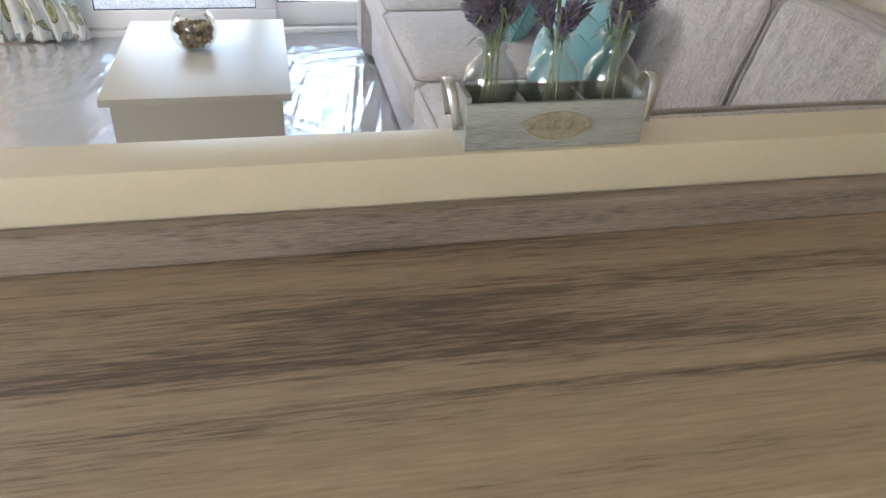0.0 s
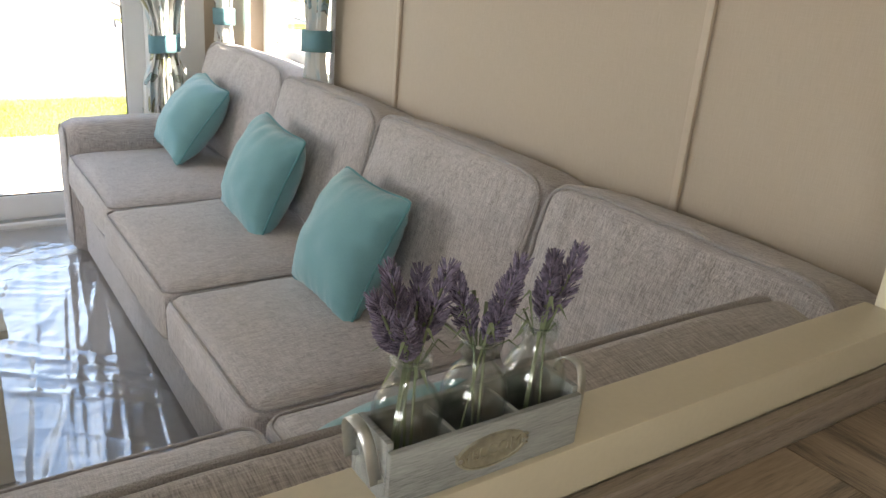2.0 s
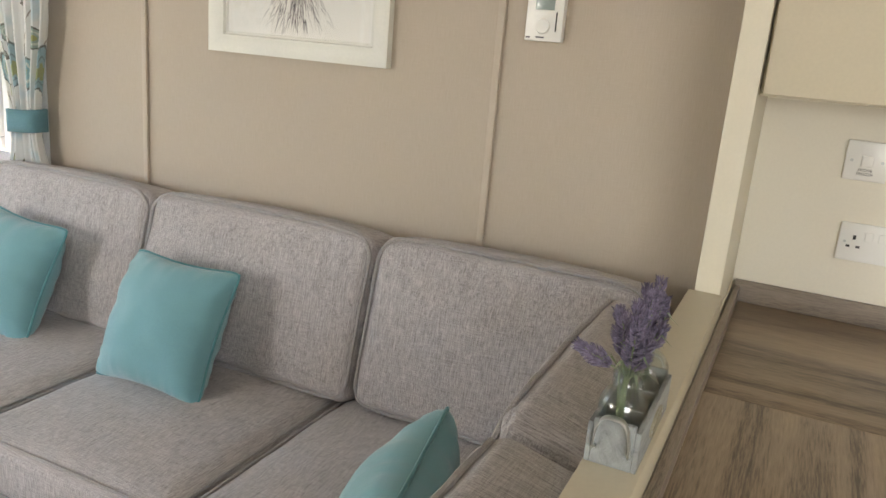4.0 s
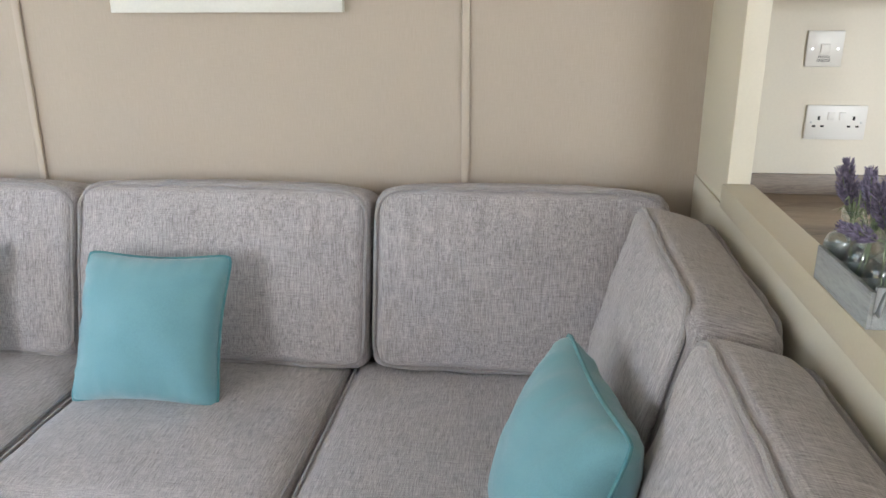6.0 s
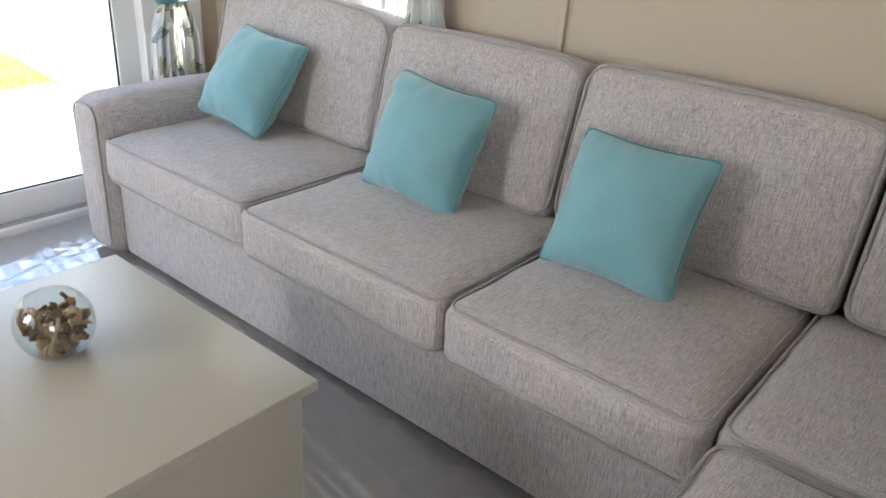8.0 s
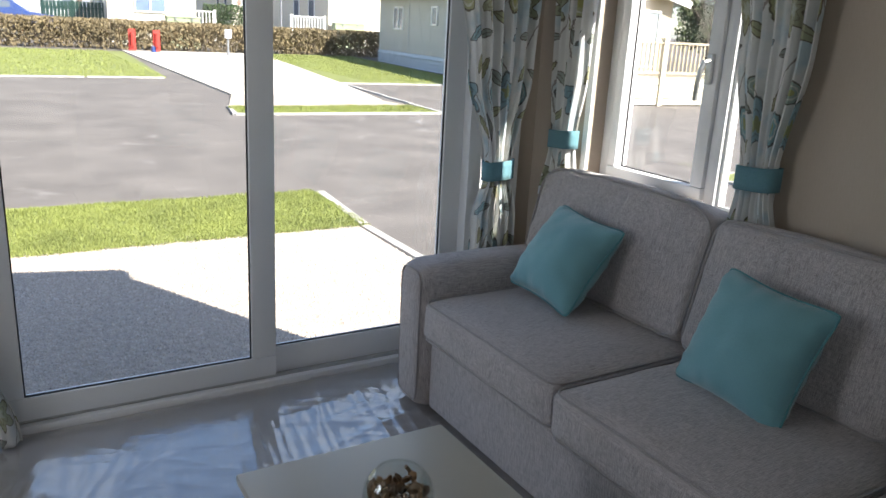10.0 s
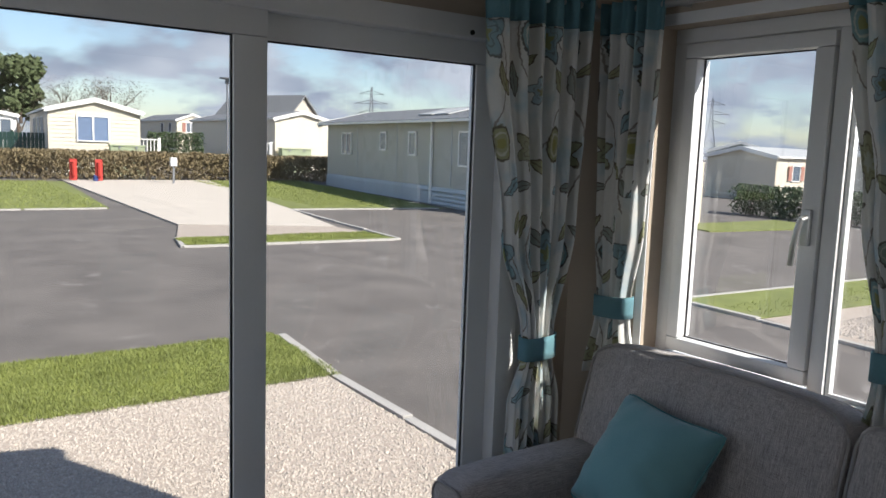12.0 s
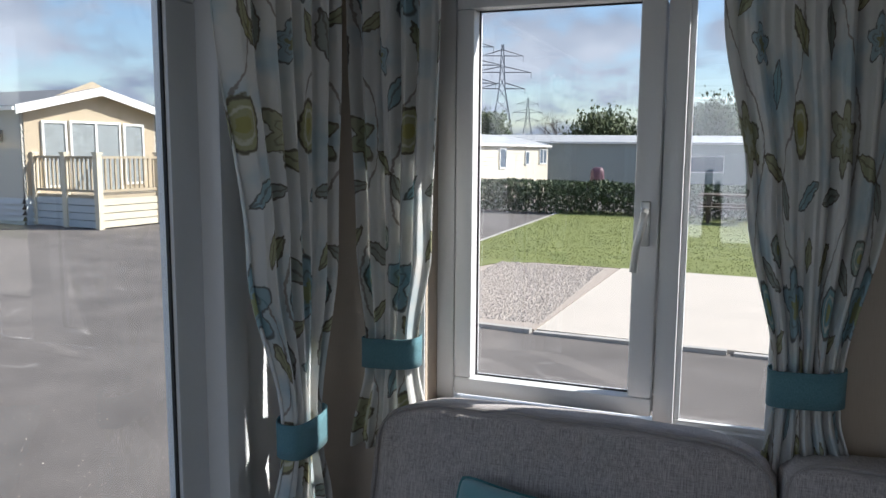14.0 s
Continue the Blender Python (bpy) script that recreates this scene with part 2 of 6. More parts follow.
    for mid, swing, phase in ((0.11, 0.05, 0.0), (0.30, -0.06, 1.1)):
        wave = op("MULTIPLY_ADD", op("SINE", op("MULTIPLY_ADD", px.outputs["Y"], 6.28319 / 0.54, phase)), swing, mid)
        ink(under(op("ABSOLUTE", op("SUBTRACT", px.outputs["X"], wave)), 0.0032, 0.0015), (0.27, 0.22, 0.18), 0.75)
    # Flowers with notched petals.
    for cx, cy, r, petals, fill, heart in ((0.285, 0.405, 0.066, 5, (0.22, 0.42, 0.50), (0.42, 0.42, 0.16)), (0.095, 0.130, 0.058, 6, (0.36, 0.37, 0.17), (0.62, 0.66, 0.62)), (0.200, 0.275, 0.036, 5, (0.34, 0.50, 0.57), (0.34, 0.30, 0.12))):
        x, y = local(cx, cy, r, r * 1.1, 20)
        lobe = op("MULTIPLY_ADD", op("COSINE", op("MULTIPLY", op("ARCTAN2", y, x), petals)), 0.22, 0.78)
        d = op("DIVIDE", length(x, y), lobe)
        ink(under(d, 1.0), fill, 0.72)
        ink(ring(d, 0.90, 1.0), LINE)
        ink(ring(d, 0.52, 0.58), LINE, 0.6)
        ink(under(d, 0.36), heart, 0.8)
    # Fruits: an outlined oval with a paler belly and rings.
    for cx, cy, rx, ry, rot, fill in ((0.100, 0.400, 0.034, 0.046, 10, (0.20, 0.40, 0.44)), (0.320, 0.145, 0.036, 0.048, -14, (0.42, 0.42, 0.17)), (0.205, 0.490, 0.024, 0.032, 30, (0.30, 0.40, 0.34))):
        x, y = local(cx, cy, rx, ry, rot)
        d = length(x, y)
        ink(under(d, 1.0), fill, 0.8)
        ink(ring(d, 0.88, 1.0), LINE, 0.85)
        ink(ring(d, 0.56, 0.68), (0.78, 0.78, 0.70), 0.8)
        ink(under(d, 0.34), (0.45, 0.42, 0.14), 0.8)
    # Pointed leaves with a midrib.
    OLIVE, SLATE, TEALS = (0.36, 0.36, 0.13), (0.25, 0.29, 0.24), (0.26, 0.47, 0.54)
    for cx, cy, l, w, rot, fill in ((0.040, 0.475, 0.044, 0.016, 55, OLIVE), (0.160, 0.455, 0.046, 0.017, -35, SLATE), (0.045, 0.300, 0.048, 0.018, 100, SLATE), (0.155, 0.345, 0.040, 0.014, 35, OLIVE), (0.345, 0.300, 0.046, 0.018, -60, OLIVE), (0.250, 0.215, 0.044, 0.015, 65, TEALS), (0.200, 0.085, 0.050, 0.018, -25, OLIVE), (0.350, 0.040, 0.044, 0.016, 30, TEALS), (0.255, 0.035, 0.036, 0.014, 110, SLATE), (0.045, 0.040, 0.040, 0.015, 15, SLATE), (0.365, 0.490, 0.032, 0.012, 80, OLIVE)):
        x, y = local(cx, cy, l, w, rot)
        ay = op("ABSOLUTE", y)
        d = op("ADD", ay, op("MULTIPLY", x, x))
        ink(under(d, 1.0, 0.1), fill, 0.72)
        ink(ring(d, 0.80, 1.0), LINE, 0.8)
        ink(op("MULTIPLY", under(ay, 0.14), under(d, 0.9)), LINE, 0.6)
    last = cloth[0]
    lk.new(last, b.inputs["Base Color"])
    b.inputs["Roughness"].default_value = 0.9
    we = node(nt, "ShaderNodeTexNoise", Scale=900.0, Detail=1.0)
    lk.new(uv.outputs[0], we.inputs["Vector"])
    bp = node(nt, "ShaderNodeBump", Strength=0.15, Distance=0.001)
    lk.new(we.outputs["Fac"], bp.inputs["Height"]); lk.new(bp.outputs[0], b.inputs["Normal"])
    # Thin cotton lets some daylight through.
    tl = node(nt, "ShaderNodeBsdfTranslucent")
    lk.new(last, tl.inputs["Color"])
    mx = node(nt, "ShaderNodeMixShader"); mx.inputs[0].default_value = 0.35
    lk.new(b.outputs[0], mx.inputs[1]); lk.new(tl.outputs[0], mx.inputs[2]); lk.new(mx.outputs[0], nt.nodes["Material Output"].inputs[0])
    return m


SOFA = fabric("sofa_cloth", (0.235, 0.215, 0.213), (0.60, 0.555, 0.55), thread=480, slub=26, bump=1.0)
TEAL = fabric("teal_velvet", (0.135, 0.305, 0.342), (0.17, 0.375, 0.415), thread=900, slub=300, sheen=0.4, bump=0.25, rough=0.8)
TEALPIPE = fabric("teal_cord", (0.06, 0.20, 0.22), (0.11, 0.31, 0.33), sheen=0.3)
PIPING = fabric("sofa_piping", (0.20, 0.185, 0.183), (0.47, 0.44, 0.43), thread=700, slub=500)
TIE = fabric("tieback_cloth", (0.085, 0.195, 0.235), (0.13, 0.27, 0.31), thread=700, slub=200, sheen=0.1)
FLORAL = floral("floral_cotton")
WALL = fabric("beige_wallboard", (0.43, 0.363, 0.291), (0.47, 0.402, 0.325), thread=500, slub=25, sheen=0.0, bump=0.04, rough=0.65)
BEAD = material("beige_cover_bead", (0.48, 0.41, 0.33), 0.5, var=0.03, scale=3)
CREAM = material("cream_paint", (0.66, 0.61, 0.49), 0.45, var=0.03, scale=3, bump=0.05)
LEDGE = material("ledge_paint", (0.56, 0.50, 0.38), 0.38, var=0.04, scale=4, bump=0.05)
KITCH = material("kitchen_wall_paint", (0.76, 0.71, 0.60), 0.5, var=0.03, scale=3, bump=0.06)
CEIL = material("ceiling_board", (0.80, 0.78, 0.73), 0.7, var=0.02)
UPVC = material("white_upvc", (0.78, 0.79, 0.80), 0.32, var=0.02, scale=3)
GASKET = material("black_gasket", (0.02, 0.02, 0.022), 0.6)
GLASS = glass("pane_glass")
BOWLGLASS = glass("bowl_glass", (0.95, 0.97, 0.965), 0.0, 0.07)
WORKTOP = woodgrain("worktop_wood", (0.085, 0.060, 0.043), (0.41, 0.31, 0.215), "x", 0.36, 4.5, fine=0.62, broad=0.88)
WORKTOP_Y = woodgrain("worktop_wood_side", (0.085, 0.060, 0.043), (0.41, 0.31, 0.215), "y", 0.36, 4.5, fine=0.62, broad=0.88)
for board in (WORKTOP, WORKTOP_Y):
    board.node_tree.nodes["Principled BSDF"].inputs["Specular IOR Level"].default_value = 0.65
TABLE = material("table_paint", (0.42, 0.40, 0.345), 0.33, var=0.02, scale=90, bump=0.03, bscale=300)
CARPET = material("carpet_pile", (0.40, 0.36, 0.325), 0.95, var=0.22, scale=14, bump=1.0, bscale=420)
CRATE = woodgrain("limed_crate_wood", (0.13, 0.135, 0.135), (0.36, 0.375, 0.365), "x", 0.7, 16)
PLAQUE = material("old_brass_plaque", (0.40, 0.38, 0.30), 0.5, 0.6, var=0.25, scale=60)
STEEL = material("dull_steel", (0.55, 0.56, 0.55), 0.35, 0.9, var=0.1)
PLASTIC = material("white_plastic", (0.80, 0.79, 0.75), 0.3, var=0.01)
PAPER = material("print_paper", (0.80, 0.79, 0.75), 0.8, var=0.02)
INK = material("pencil_grey", (0.09, 0.085, 0.10), 0.9, var=0.4, scale=80)
LCD = material("lcd_grey", (0.28, 0.34, 0.32), 0.2)
DARK = material("dark_slot", (0.03, 0.03, 0.03), 0.6)
FRAMEWHITE = material("picture_frame_paint", (0.70, 0.69, 0.63), 0.45, var=0.05, scale=12)
STEM = material("lavender_stem", (0.20, 0.245, 0.145), 0.8, var=0.2, scale=40)
LAVENDER = material("lavender_floret", (0.040, 0.032, 0.062), 0.85, var=0.6, scale=190, tint=(0.215, 0.185, 0.265))
CHIP = material("wood_chip", (0.17, 0.095, 0.05), 0.85, var=0.4, scale=40, rnd=0.8, tint=(0.25, 0.155, 0.085))
PETAL = material("dried_petal", (0.31, 0.215, 0.145), 0.85, var=0.35, scale=40, rnd=0.6)
ASPHALT = material("asphalt", (0.10, 0.089, 0.080), 0.9, var=0.25, scale=1.2, bump=0.9, bscale=120, tint=(0.165, 0.148, 0.133))
nt = ASPHALT.node_tree
tc_, sc_ = node(nt, "ShaderNodeTexCoord"), node(nt, "ShaderNodeTexNoise", Scale=0.42, Detail=4.0, Roughness=0.55, Distortion=0.5)
bs_ = node(nt, "ShaderNodeTexNoise", Scale=2.2, Detail=4.0)
nt.links.new(tc_.outputs["Object"], sc_.inputs["Vector"]); nt.links.new(tc_.outputs["Object"], bs_.inputs["Vector"])
ln_ = node(nt, "ShaderNodeValToRGB")
ln_.color_ramp.elements[0].position, ln_.color_ramp.elements[0].color = 0.488, (0, 0, 0, 1)
ln_.color_ramp.elements[1].position, ln_.color_ramp.elements[1].color = 0.512, (0, 0, 0, 1)
ln_.color_ramp.elements.new(0.50).color = (0.6, 0.6, 0.6, 1)
gt_ = node(nt, "ShaderNodeMapRange", From_Min=0.52, From_Max=0.66)
nt.links.new(sc_.outputs["Fac"], ln_.inputs[0]); nt.links.new(bs_.outputs["Fac"], gt_.inputs[0])
mu_ = node(nt, "ShaderNodeMath"); mu_.operation = "MULTIPLY"
nt.links.new(ln_.outputs[0], mu_.inputs[0]); nt.links.new(gt_.outputs[0], mu_.inputs[1])
mx_ = node(nt, "ShaderNodeMix"); mx_.data_type = "RGBA"; mx_.inputs[7].default_value = (0.30, 0.28, 0.26, 1)
pb_ = nt.nodes["Principled BSDF"]
nt.links.new(pb_.inputs["Base Color"].links[0].from_socket, mx_.inputs[6]); nt.links.new(mu_.outputs[0], mx_.inputs[0]); nt.links.new(mx_.outputs[2], pb_.inputs["Base Color"])
GRASSMAT = material("lawn_soil", (0.135, 0.162, 0.042), 0.95, var=0.3, scale=3, bump=0.9, bscale=60, tint=(0.19, 0.21, 0.06))
BLADE = material("grass_blade", (0.165, 0.20, 0.045), 0.7, var=0.35, scale=2.5, tint=(0.225, 0.255, 0.062))
GRAVEL = material("gravel_bed", (0.40, 0.34, 0.285), 0.95, var=0.35, scale=35, bump=1.0, bscale=90)
STONE = material("gravel_stone", (0.36, 0.31, 0.265), 0.9, var=0.5, scale=40, tint=(0.47, 0.42, 0.365))
CONCRETE = material("pale_concrete", (0.545, 0.49, 0.42), 0.9, var=0.1, scale=1.5, bump=0.5)
KERB = material("kerb_concrete", (0.42, 0.40, 0.37), 0.9, var=0.15, scale=5, bump=0.5)
HEDGEB = material("winter_hedge_leaf", (0.20, 0.155, 0.085), 0.85, var=0.5, scale=3, tint=(0.19, 0.15, 0.08))
HEDGEG = material("green_hedge_leaf", (0.045, 0.075, 0.025), 0.6, var=0.5, scale=3)
TWIG = material("bare_twig", (0.11, 0.085, 0.065), 0.9, var=0.3)
TREELEAF = material("evergreen_leaf", (0.085, 0.11, 0.045), 0.8, var=0.5, scale=2)
# Pale cladding made darker: a shaded side's tone is in the base colour.
CLADSHADE = material("shaded_grey_green_cladding", (0.31, 0.345, 0.33), 0.6, var=0.05)
NETS = material("pale_net_curtain_pane", (0.27, 0.30, 0.31), 0.25, var=0.35, scale=9)
CLADCREAM = material("cream_cladding", (0.64, 0.585, 0.475), 0.55, var=0.04)
CLADGREY = material("olive_grey_cladding", (0.46, 0.455, 0.405), 0.6, var=0.05)
CLADSAND = material("sand_cladding", (0.47, 0.39, 0.275), 0.6, var=0.05)
CLADPALE = material("pale_grey_cladding", (0.50, 0.51, 0.50), 0.6, var=0.05)
SKIRT = material("grey_skirting_board", (0.49, 0.535, 0.555), 0.6, var=0.08)
SKIRTC = material("cream_skirting_board", (0.66, 0.60, 0.46), 0.6, var=0.05)
ROOFING = material("grey_roof_sheet", (0.17, 0.175, 0.18), 0.7, var=0.15, scale=3, bump=0.4)
ROOFLIGHT = material("pale_roof_sheet", (0.42, 0.43, 0.43), 0.6, var=0.08, scale=2)
WHITEPAINT = material("white_fascia", (0.80, 0.80, 0.78), 0.5, var=0.02)
DECKWOOD = material("tan_deck_timber", (0.43, 0.36, 0.25), 0.7, var=0.12, scale=8)
FARPANE = material("far_window_pane", (0.12, 0.15, 0.19), 0.1, var=0.2)
CURTAINB = material("far_blue_curtain", (0.14, 0.20, 0.32), 0.6, var=0.5, scale=12)
SHUTTER = material("pink_brown_shutter", (0.35, 0.17, 0.13), 0.7)
GREENBOX = material("green_box_paint", (0.33, 0.38, 0.24), 0.7)
BRICKRED = material("red_brick_far", (0.24, 0.13, 0.09), 0.9, var=0.2, scale=8)
RENDERW = material("pale_house_render", (0.55, 0.50, 0.43), 0.9, var=0.08)
GALV = material("galvanised_steel", (0.23, 0.24, 0.26), 0.5, 0.5, var=0.1)
REDPAINT = material("red_paint", (0.45, 0.04, 0.03), 0.5)
CARBLUE = material("blue_car_paint", (0.03, 0.06, 0.20), 0.25, coat=0.6)
RUBBER = material("tyre_rubber", (0.02, 0.02, 0.02), 0.85)
GREENPAINT = material("dark_green_fence", (0.03, 0.07, 0.055), 0.6)


# ---- mesh helpers ----
def part(name, bm, mat, parent=None, label="", smooth=True):
    me = bpy.data.meshes.new(name)
    bm.normal_update()
    bm.to_mesh(me)
    bm.free()
    me.materials.append(mat)
    if smooth:
        me.shade_smooth()
        me.set_sharp_from_angle(angle=radians(38))
    ob = new(name, me)
    if parent is not None:
        ob.parent = parent
    if label:
        ob["label"] = label
    return ob


def thing(name, label, category, group="", kind="", at=(0, 0, 0), turn=0.0):
    ob = new(name)
    ob.empty_display_size = 0.1
    ob.matrix_world = pose(*at, 0, 0, turn)
    return tagged(ob, label, category, group, kind)


def box(bm, x0, y0, z0, x1, y1, z1, bev=0.0, seg=2):
    r = bmesh.ops.create_cube(bm, size=1.0)
    vs = r["verts"]
    for v in vs:
        v.co = Vector(((x0 + x1) / 2 + v.co.x * (x1 - x0), (y0 + y1) / 2 + v.co.y * (y1 - y0), (z0 + z1) / 2 + v.co.z * (z1 - z0)))
    if bev:
        es = {e for v in vs for e in v.link_edges}
        bmesh.ops.bevel(bm, geom=list(es), offset=bev, segments=seg, affect="EDGES", profile=0.6)
    return bm


def boxes(*rows, bev=0.0):
    bm = bmesh.new()
    for r in rows:
        box(bm, *r, bev=bev)
    return bm


def rod(bm, a, b, r0, r1=None, seg=8):
    a, b = Vector(a), Vector(b)
    r1 = r0 if r1 is None else r1
    q = (b - a).to_track_quat("Z", "Y")
    ring = []
    for p, r in ((a, r0), (b, r1)):
        ring.append([bm.verts.new(p + q @ Vector((r * math.cos(6.28319 * i / seg), r * math.sin(6.28319 * i / seg), 0))) for i in range(seg)])
    for i in range(seg):
        j = (i + 1) % seg
        bm.faces.new((ring[0][i], ring[0][j], ring[1][j], ring[1][i]))
    bm.faces.new(ring[0][::-1]); bm.faces.new(ring[1])
    return bm


def tube(bm, pts, r, closed=False, seg=6):
    pts = [Vector(p) for p in pts]
    n = len(pts)
    rings = []
    for i, p in enumerate(pts):
        a = pts[(i - 1) % n] if closed or i else p
        b = pts[(i + 1) % n] if closed or i < n - 1 else p
        q = (b - a).to_track_quat("Z", "Y")
        rings.append([bm.verts.new(p + q @ Vector((r * math.cos(6.28319 * k / seg), r * math.sin(6.28319 * k / seg), 0))) for k in range(seg)])
    for i in range(n if closed else n - 1):
        A, B = rings[i], rings[(i + 1) % n]
        best = min(range(seg), key=lambda s: sum((A[k].co - B[(k + s) % seg].co).length for k in range(seg)))
        for k in range(seg):
            bm.faces.new((A[k], A[(k + 1) % seg], B[(k + 1 + best) % seg], B[(k + best) % seg]))
    if not closed:
        bm.faces.new(rings[0][::-1]); bm.faces.new(rings[-1])
    return bm


def lathe(bm, profile, seg=24, at=(0, 0, 0)):
    at = Vector(at)
    rings = [[bm.verts.new(at + Vector((max(r, 1e-4) * math.cos(6.28319 * i / seg), max(r, 1e-4) * math.sin(6.28319 * i / seg), z))) for i in range(seg)] for r, z in profile]
    for a, b in zip(rings, rings[1:]):
        for i in range(seg):
            j = (i + 1) % seg
            bm.faces.new((a[i], a[j], b[j], b[i]))
    return bm


def crown(yn, zn, rise):
    """Lift of a back cushion's upper edge, whose corners droop."""
    return rise * max(0.0, zn) * (0.35 * (1 - yn * yn) - 1.25 * max(0.0, (abs(yn) - 0.66) / 0.34) ** 2)


def soft_box(sx, sy, sz, r, puff, n=12, wrinkle=0.003, seed=0, pleat=0.0, rise=0.0):
    """A stuffed box: rounded edges, faces that swell, and slack cloth."""
    bm = bmesh.new()
    bmesh.ops.create_cube(bm, size=2.0)
    bmesh.ops.subdivide_edges(bm, edges=bm.edges[:], cuts=n, use_grid_fill=True)
    half = Vector((sx / 2, sy / 2, sz / 2))
    for v in bm.verts:
        u = v.co.copy()
        p = Vector(u[i] * half[i] for i in range(3))
        q = Vector(max(-half[i] + r, min(half[i] - r, p[i])) for i in range(3))
        d = p - q
        p = q + d.normalized() * r if d.length > 1e-6 else p
        for k in range(3):
            i, j = (k + 1) % 3, (k + 2) % 3
            p[k] += math.copysign(abs(u[k]) ** 3, u[k]) * puff[k] * (1 - u[i] ** 2) ** 0.7 * (1 - u[j] ** 2) ** 0.7
        s = Vector((seed * 3.1, seed * 1.7, seed))
        w = noise.noise(p * 9 + s) * wrinkle + noise.noise(p * 24 + s) * wrinkle * 0.4
        if pleat and abs(u.x) > 0.98:
            rid = (0.5 + 0.5 * math.sin(p.y * 105 + seed + 7 * noise.noise(Vector((p.y * 6, p.z * 1.5, seed))))) ** 2
            rid *= max(0.0, 0.45 + 0.9 * noise.noise(Vector((p.y * 9, p.z * 2.5, seed + 9))))
            room = max(0.0, min(1.0, (0.90 - abs(u.z)) / 0.10)) * max(0.0, min(1.0, (0.93 - abs(u.y)) / 0.12))
            p.x -= math.copysign(pleat, u.x) * rid * room * (math.exp(-((half.z - 0.05 - p.z) / 0.10) ** 2) + 0.14)
        elif pleat:
            w *= 0.4
        p += (p - q).normalized() * w if (p - q).length > 1e-6 else Vector((0, 0, w))
        p.z += crown(u.y, u.z, rise)
        v.co = p
    return bm


def loop_path(a, b, r, n=5):
    """A rounded rectangle of half sizes a, b as pairs."""
    out = []
    for cx, cy, t0 in ((a - r, b - r, 0), (r - a, b - r, 90), (r - a, r - b, 180), (a - r, r - b, 270)):
        out += [(cx + r * math.cos(radians(t0 + 90 * i / n)), cy + r * math.sin(radians(t0 + 90 * i / n))) for i in range(n + 1)]
    return out


def dense(pairs, step=0.03):
    out = []
    for i, p in enumerate(pairs):
        q = pairs[(i + 1) % len(pairs)]
        k = max(1, int(math.dist(p, q) / step))
        out += [(p[0] + (q[0] - p[0]) * j / k, p[1] + (q[1] - p[1]) * j / k) for j in range(k)]
    return out


# ---- the room ----
WE, WW, FY, BY, CZ = 1.60, -2.10, 4.70, -2.30, 2.20  # wall faces: east, west, front, back; ceiling


def structure(name, bm, mat, label, category, smooth=False):
    return tagged(part(name, bm, mat, None, "", smooth), label, category, "", "structure")


structure("floor", boxes((WW, BY, -0.10, WE, FY, 0.0)), CARPET, "greige carpeted floor under clear protective film", "floor")
WIN = (3.40, 4.314, 0.855, 2.055)  # side windows: y from, y to, z from, z to
DOOR = (-0.82, 1.31, 2.07)


def side_wall(x0, x1, y0):
    a, b, c, d = WIN
    return boxes((x0, y0, -0.1, x1, a, CZ), (x0, b, -0.1, x1, FY, CZ), (x0, a, -0.1, x1, b, c), (x0, a, d, x1, b, CZ))


structure("wall_east", side_wall(WE, WE + 0.16, 1.0), WALL, "beige textured panel wall beside the sofa", "wall")
structure("wall_east_kitchen", boxes((WE, BY, -0.1, WE + 0.16, 1.0, CZ)), KITCH, "cream painted kitchen side wall", "wall")
KW = (-1.60, 0.20)
bm = side_wall(WW - 0.16, WW, KW[1])
for r in ((WW - 0.16, BY, -0.1, WW, KW[0], CZ), (WW - 0.16, KW[0], -0.1, WW, KW[1], WIN[2]), (WW - 0.16, KW[0], WIN[3], WW, KW[1], CZ)):
    box(bm, *r)
structure("wall_west", bm, WALL, "beige panel wall with a window", "wall")
structure("wall_back", boxes((WW - 0.16, BY - 0.1, -0.1, WE + 0.16, BY, CZ)), KITCH, "plain cream back wall of the kitchen", "wall")
structure("wall_front", boxes((WW - 0.16, FY, -0.1, DOOR[0], FY + 0.12, CZ), (DOOR[1], FY, -0.1, WE + 0.16, FY + 0.12, CZ), (DOOR[0], FY, DOOR[2], DOOR[1], FY + 0.12, CZ)), WALL, "beige panel wall around the patio door", "wall")
structure("wall_base", boxes((WW - 0.15, BY - 0.09, -0.62, WE + 0.15, FY + 0.11, -0.101)), SKIRTC, "cream skirting under the caravan floor", "wall")
structure("ceiling", boxes((WW - 0.16, BY - 0.1, CZ, WE + 0.16, FY + 0.12, CZ + 0.06)), CEIL, "pale flat ceiling board", "ceiling")
bm = bmesh.new()
rx = (WW + WE) / 2
prof = [(WW - 0.28, 2.30), (rx, 2.92), (WE + 0.165, 2.30), (WE + 0.165, 2.38), (rx, 3.0), (WW - 0.28, 2.38)]
ends = [[bm.verts.new((x, y, z)) for x, z in prof] for y in (BY - 0.3, FY + 0.27)]
for i in range(6):
    bm.faces.new((ends[0][i], ends[0][(i + 1) % 6], ends[1][(i + 1) % 6], ends[1][i]))
for e in ends:
    for q in ((0, 1, 4, 5), (1, 2, 3, 4)):
        bm.faces.new([e[i] for i in q])
structure("roof", bm, ROOFING, "shallow grey pitched roof of the caravan", "roof")
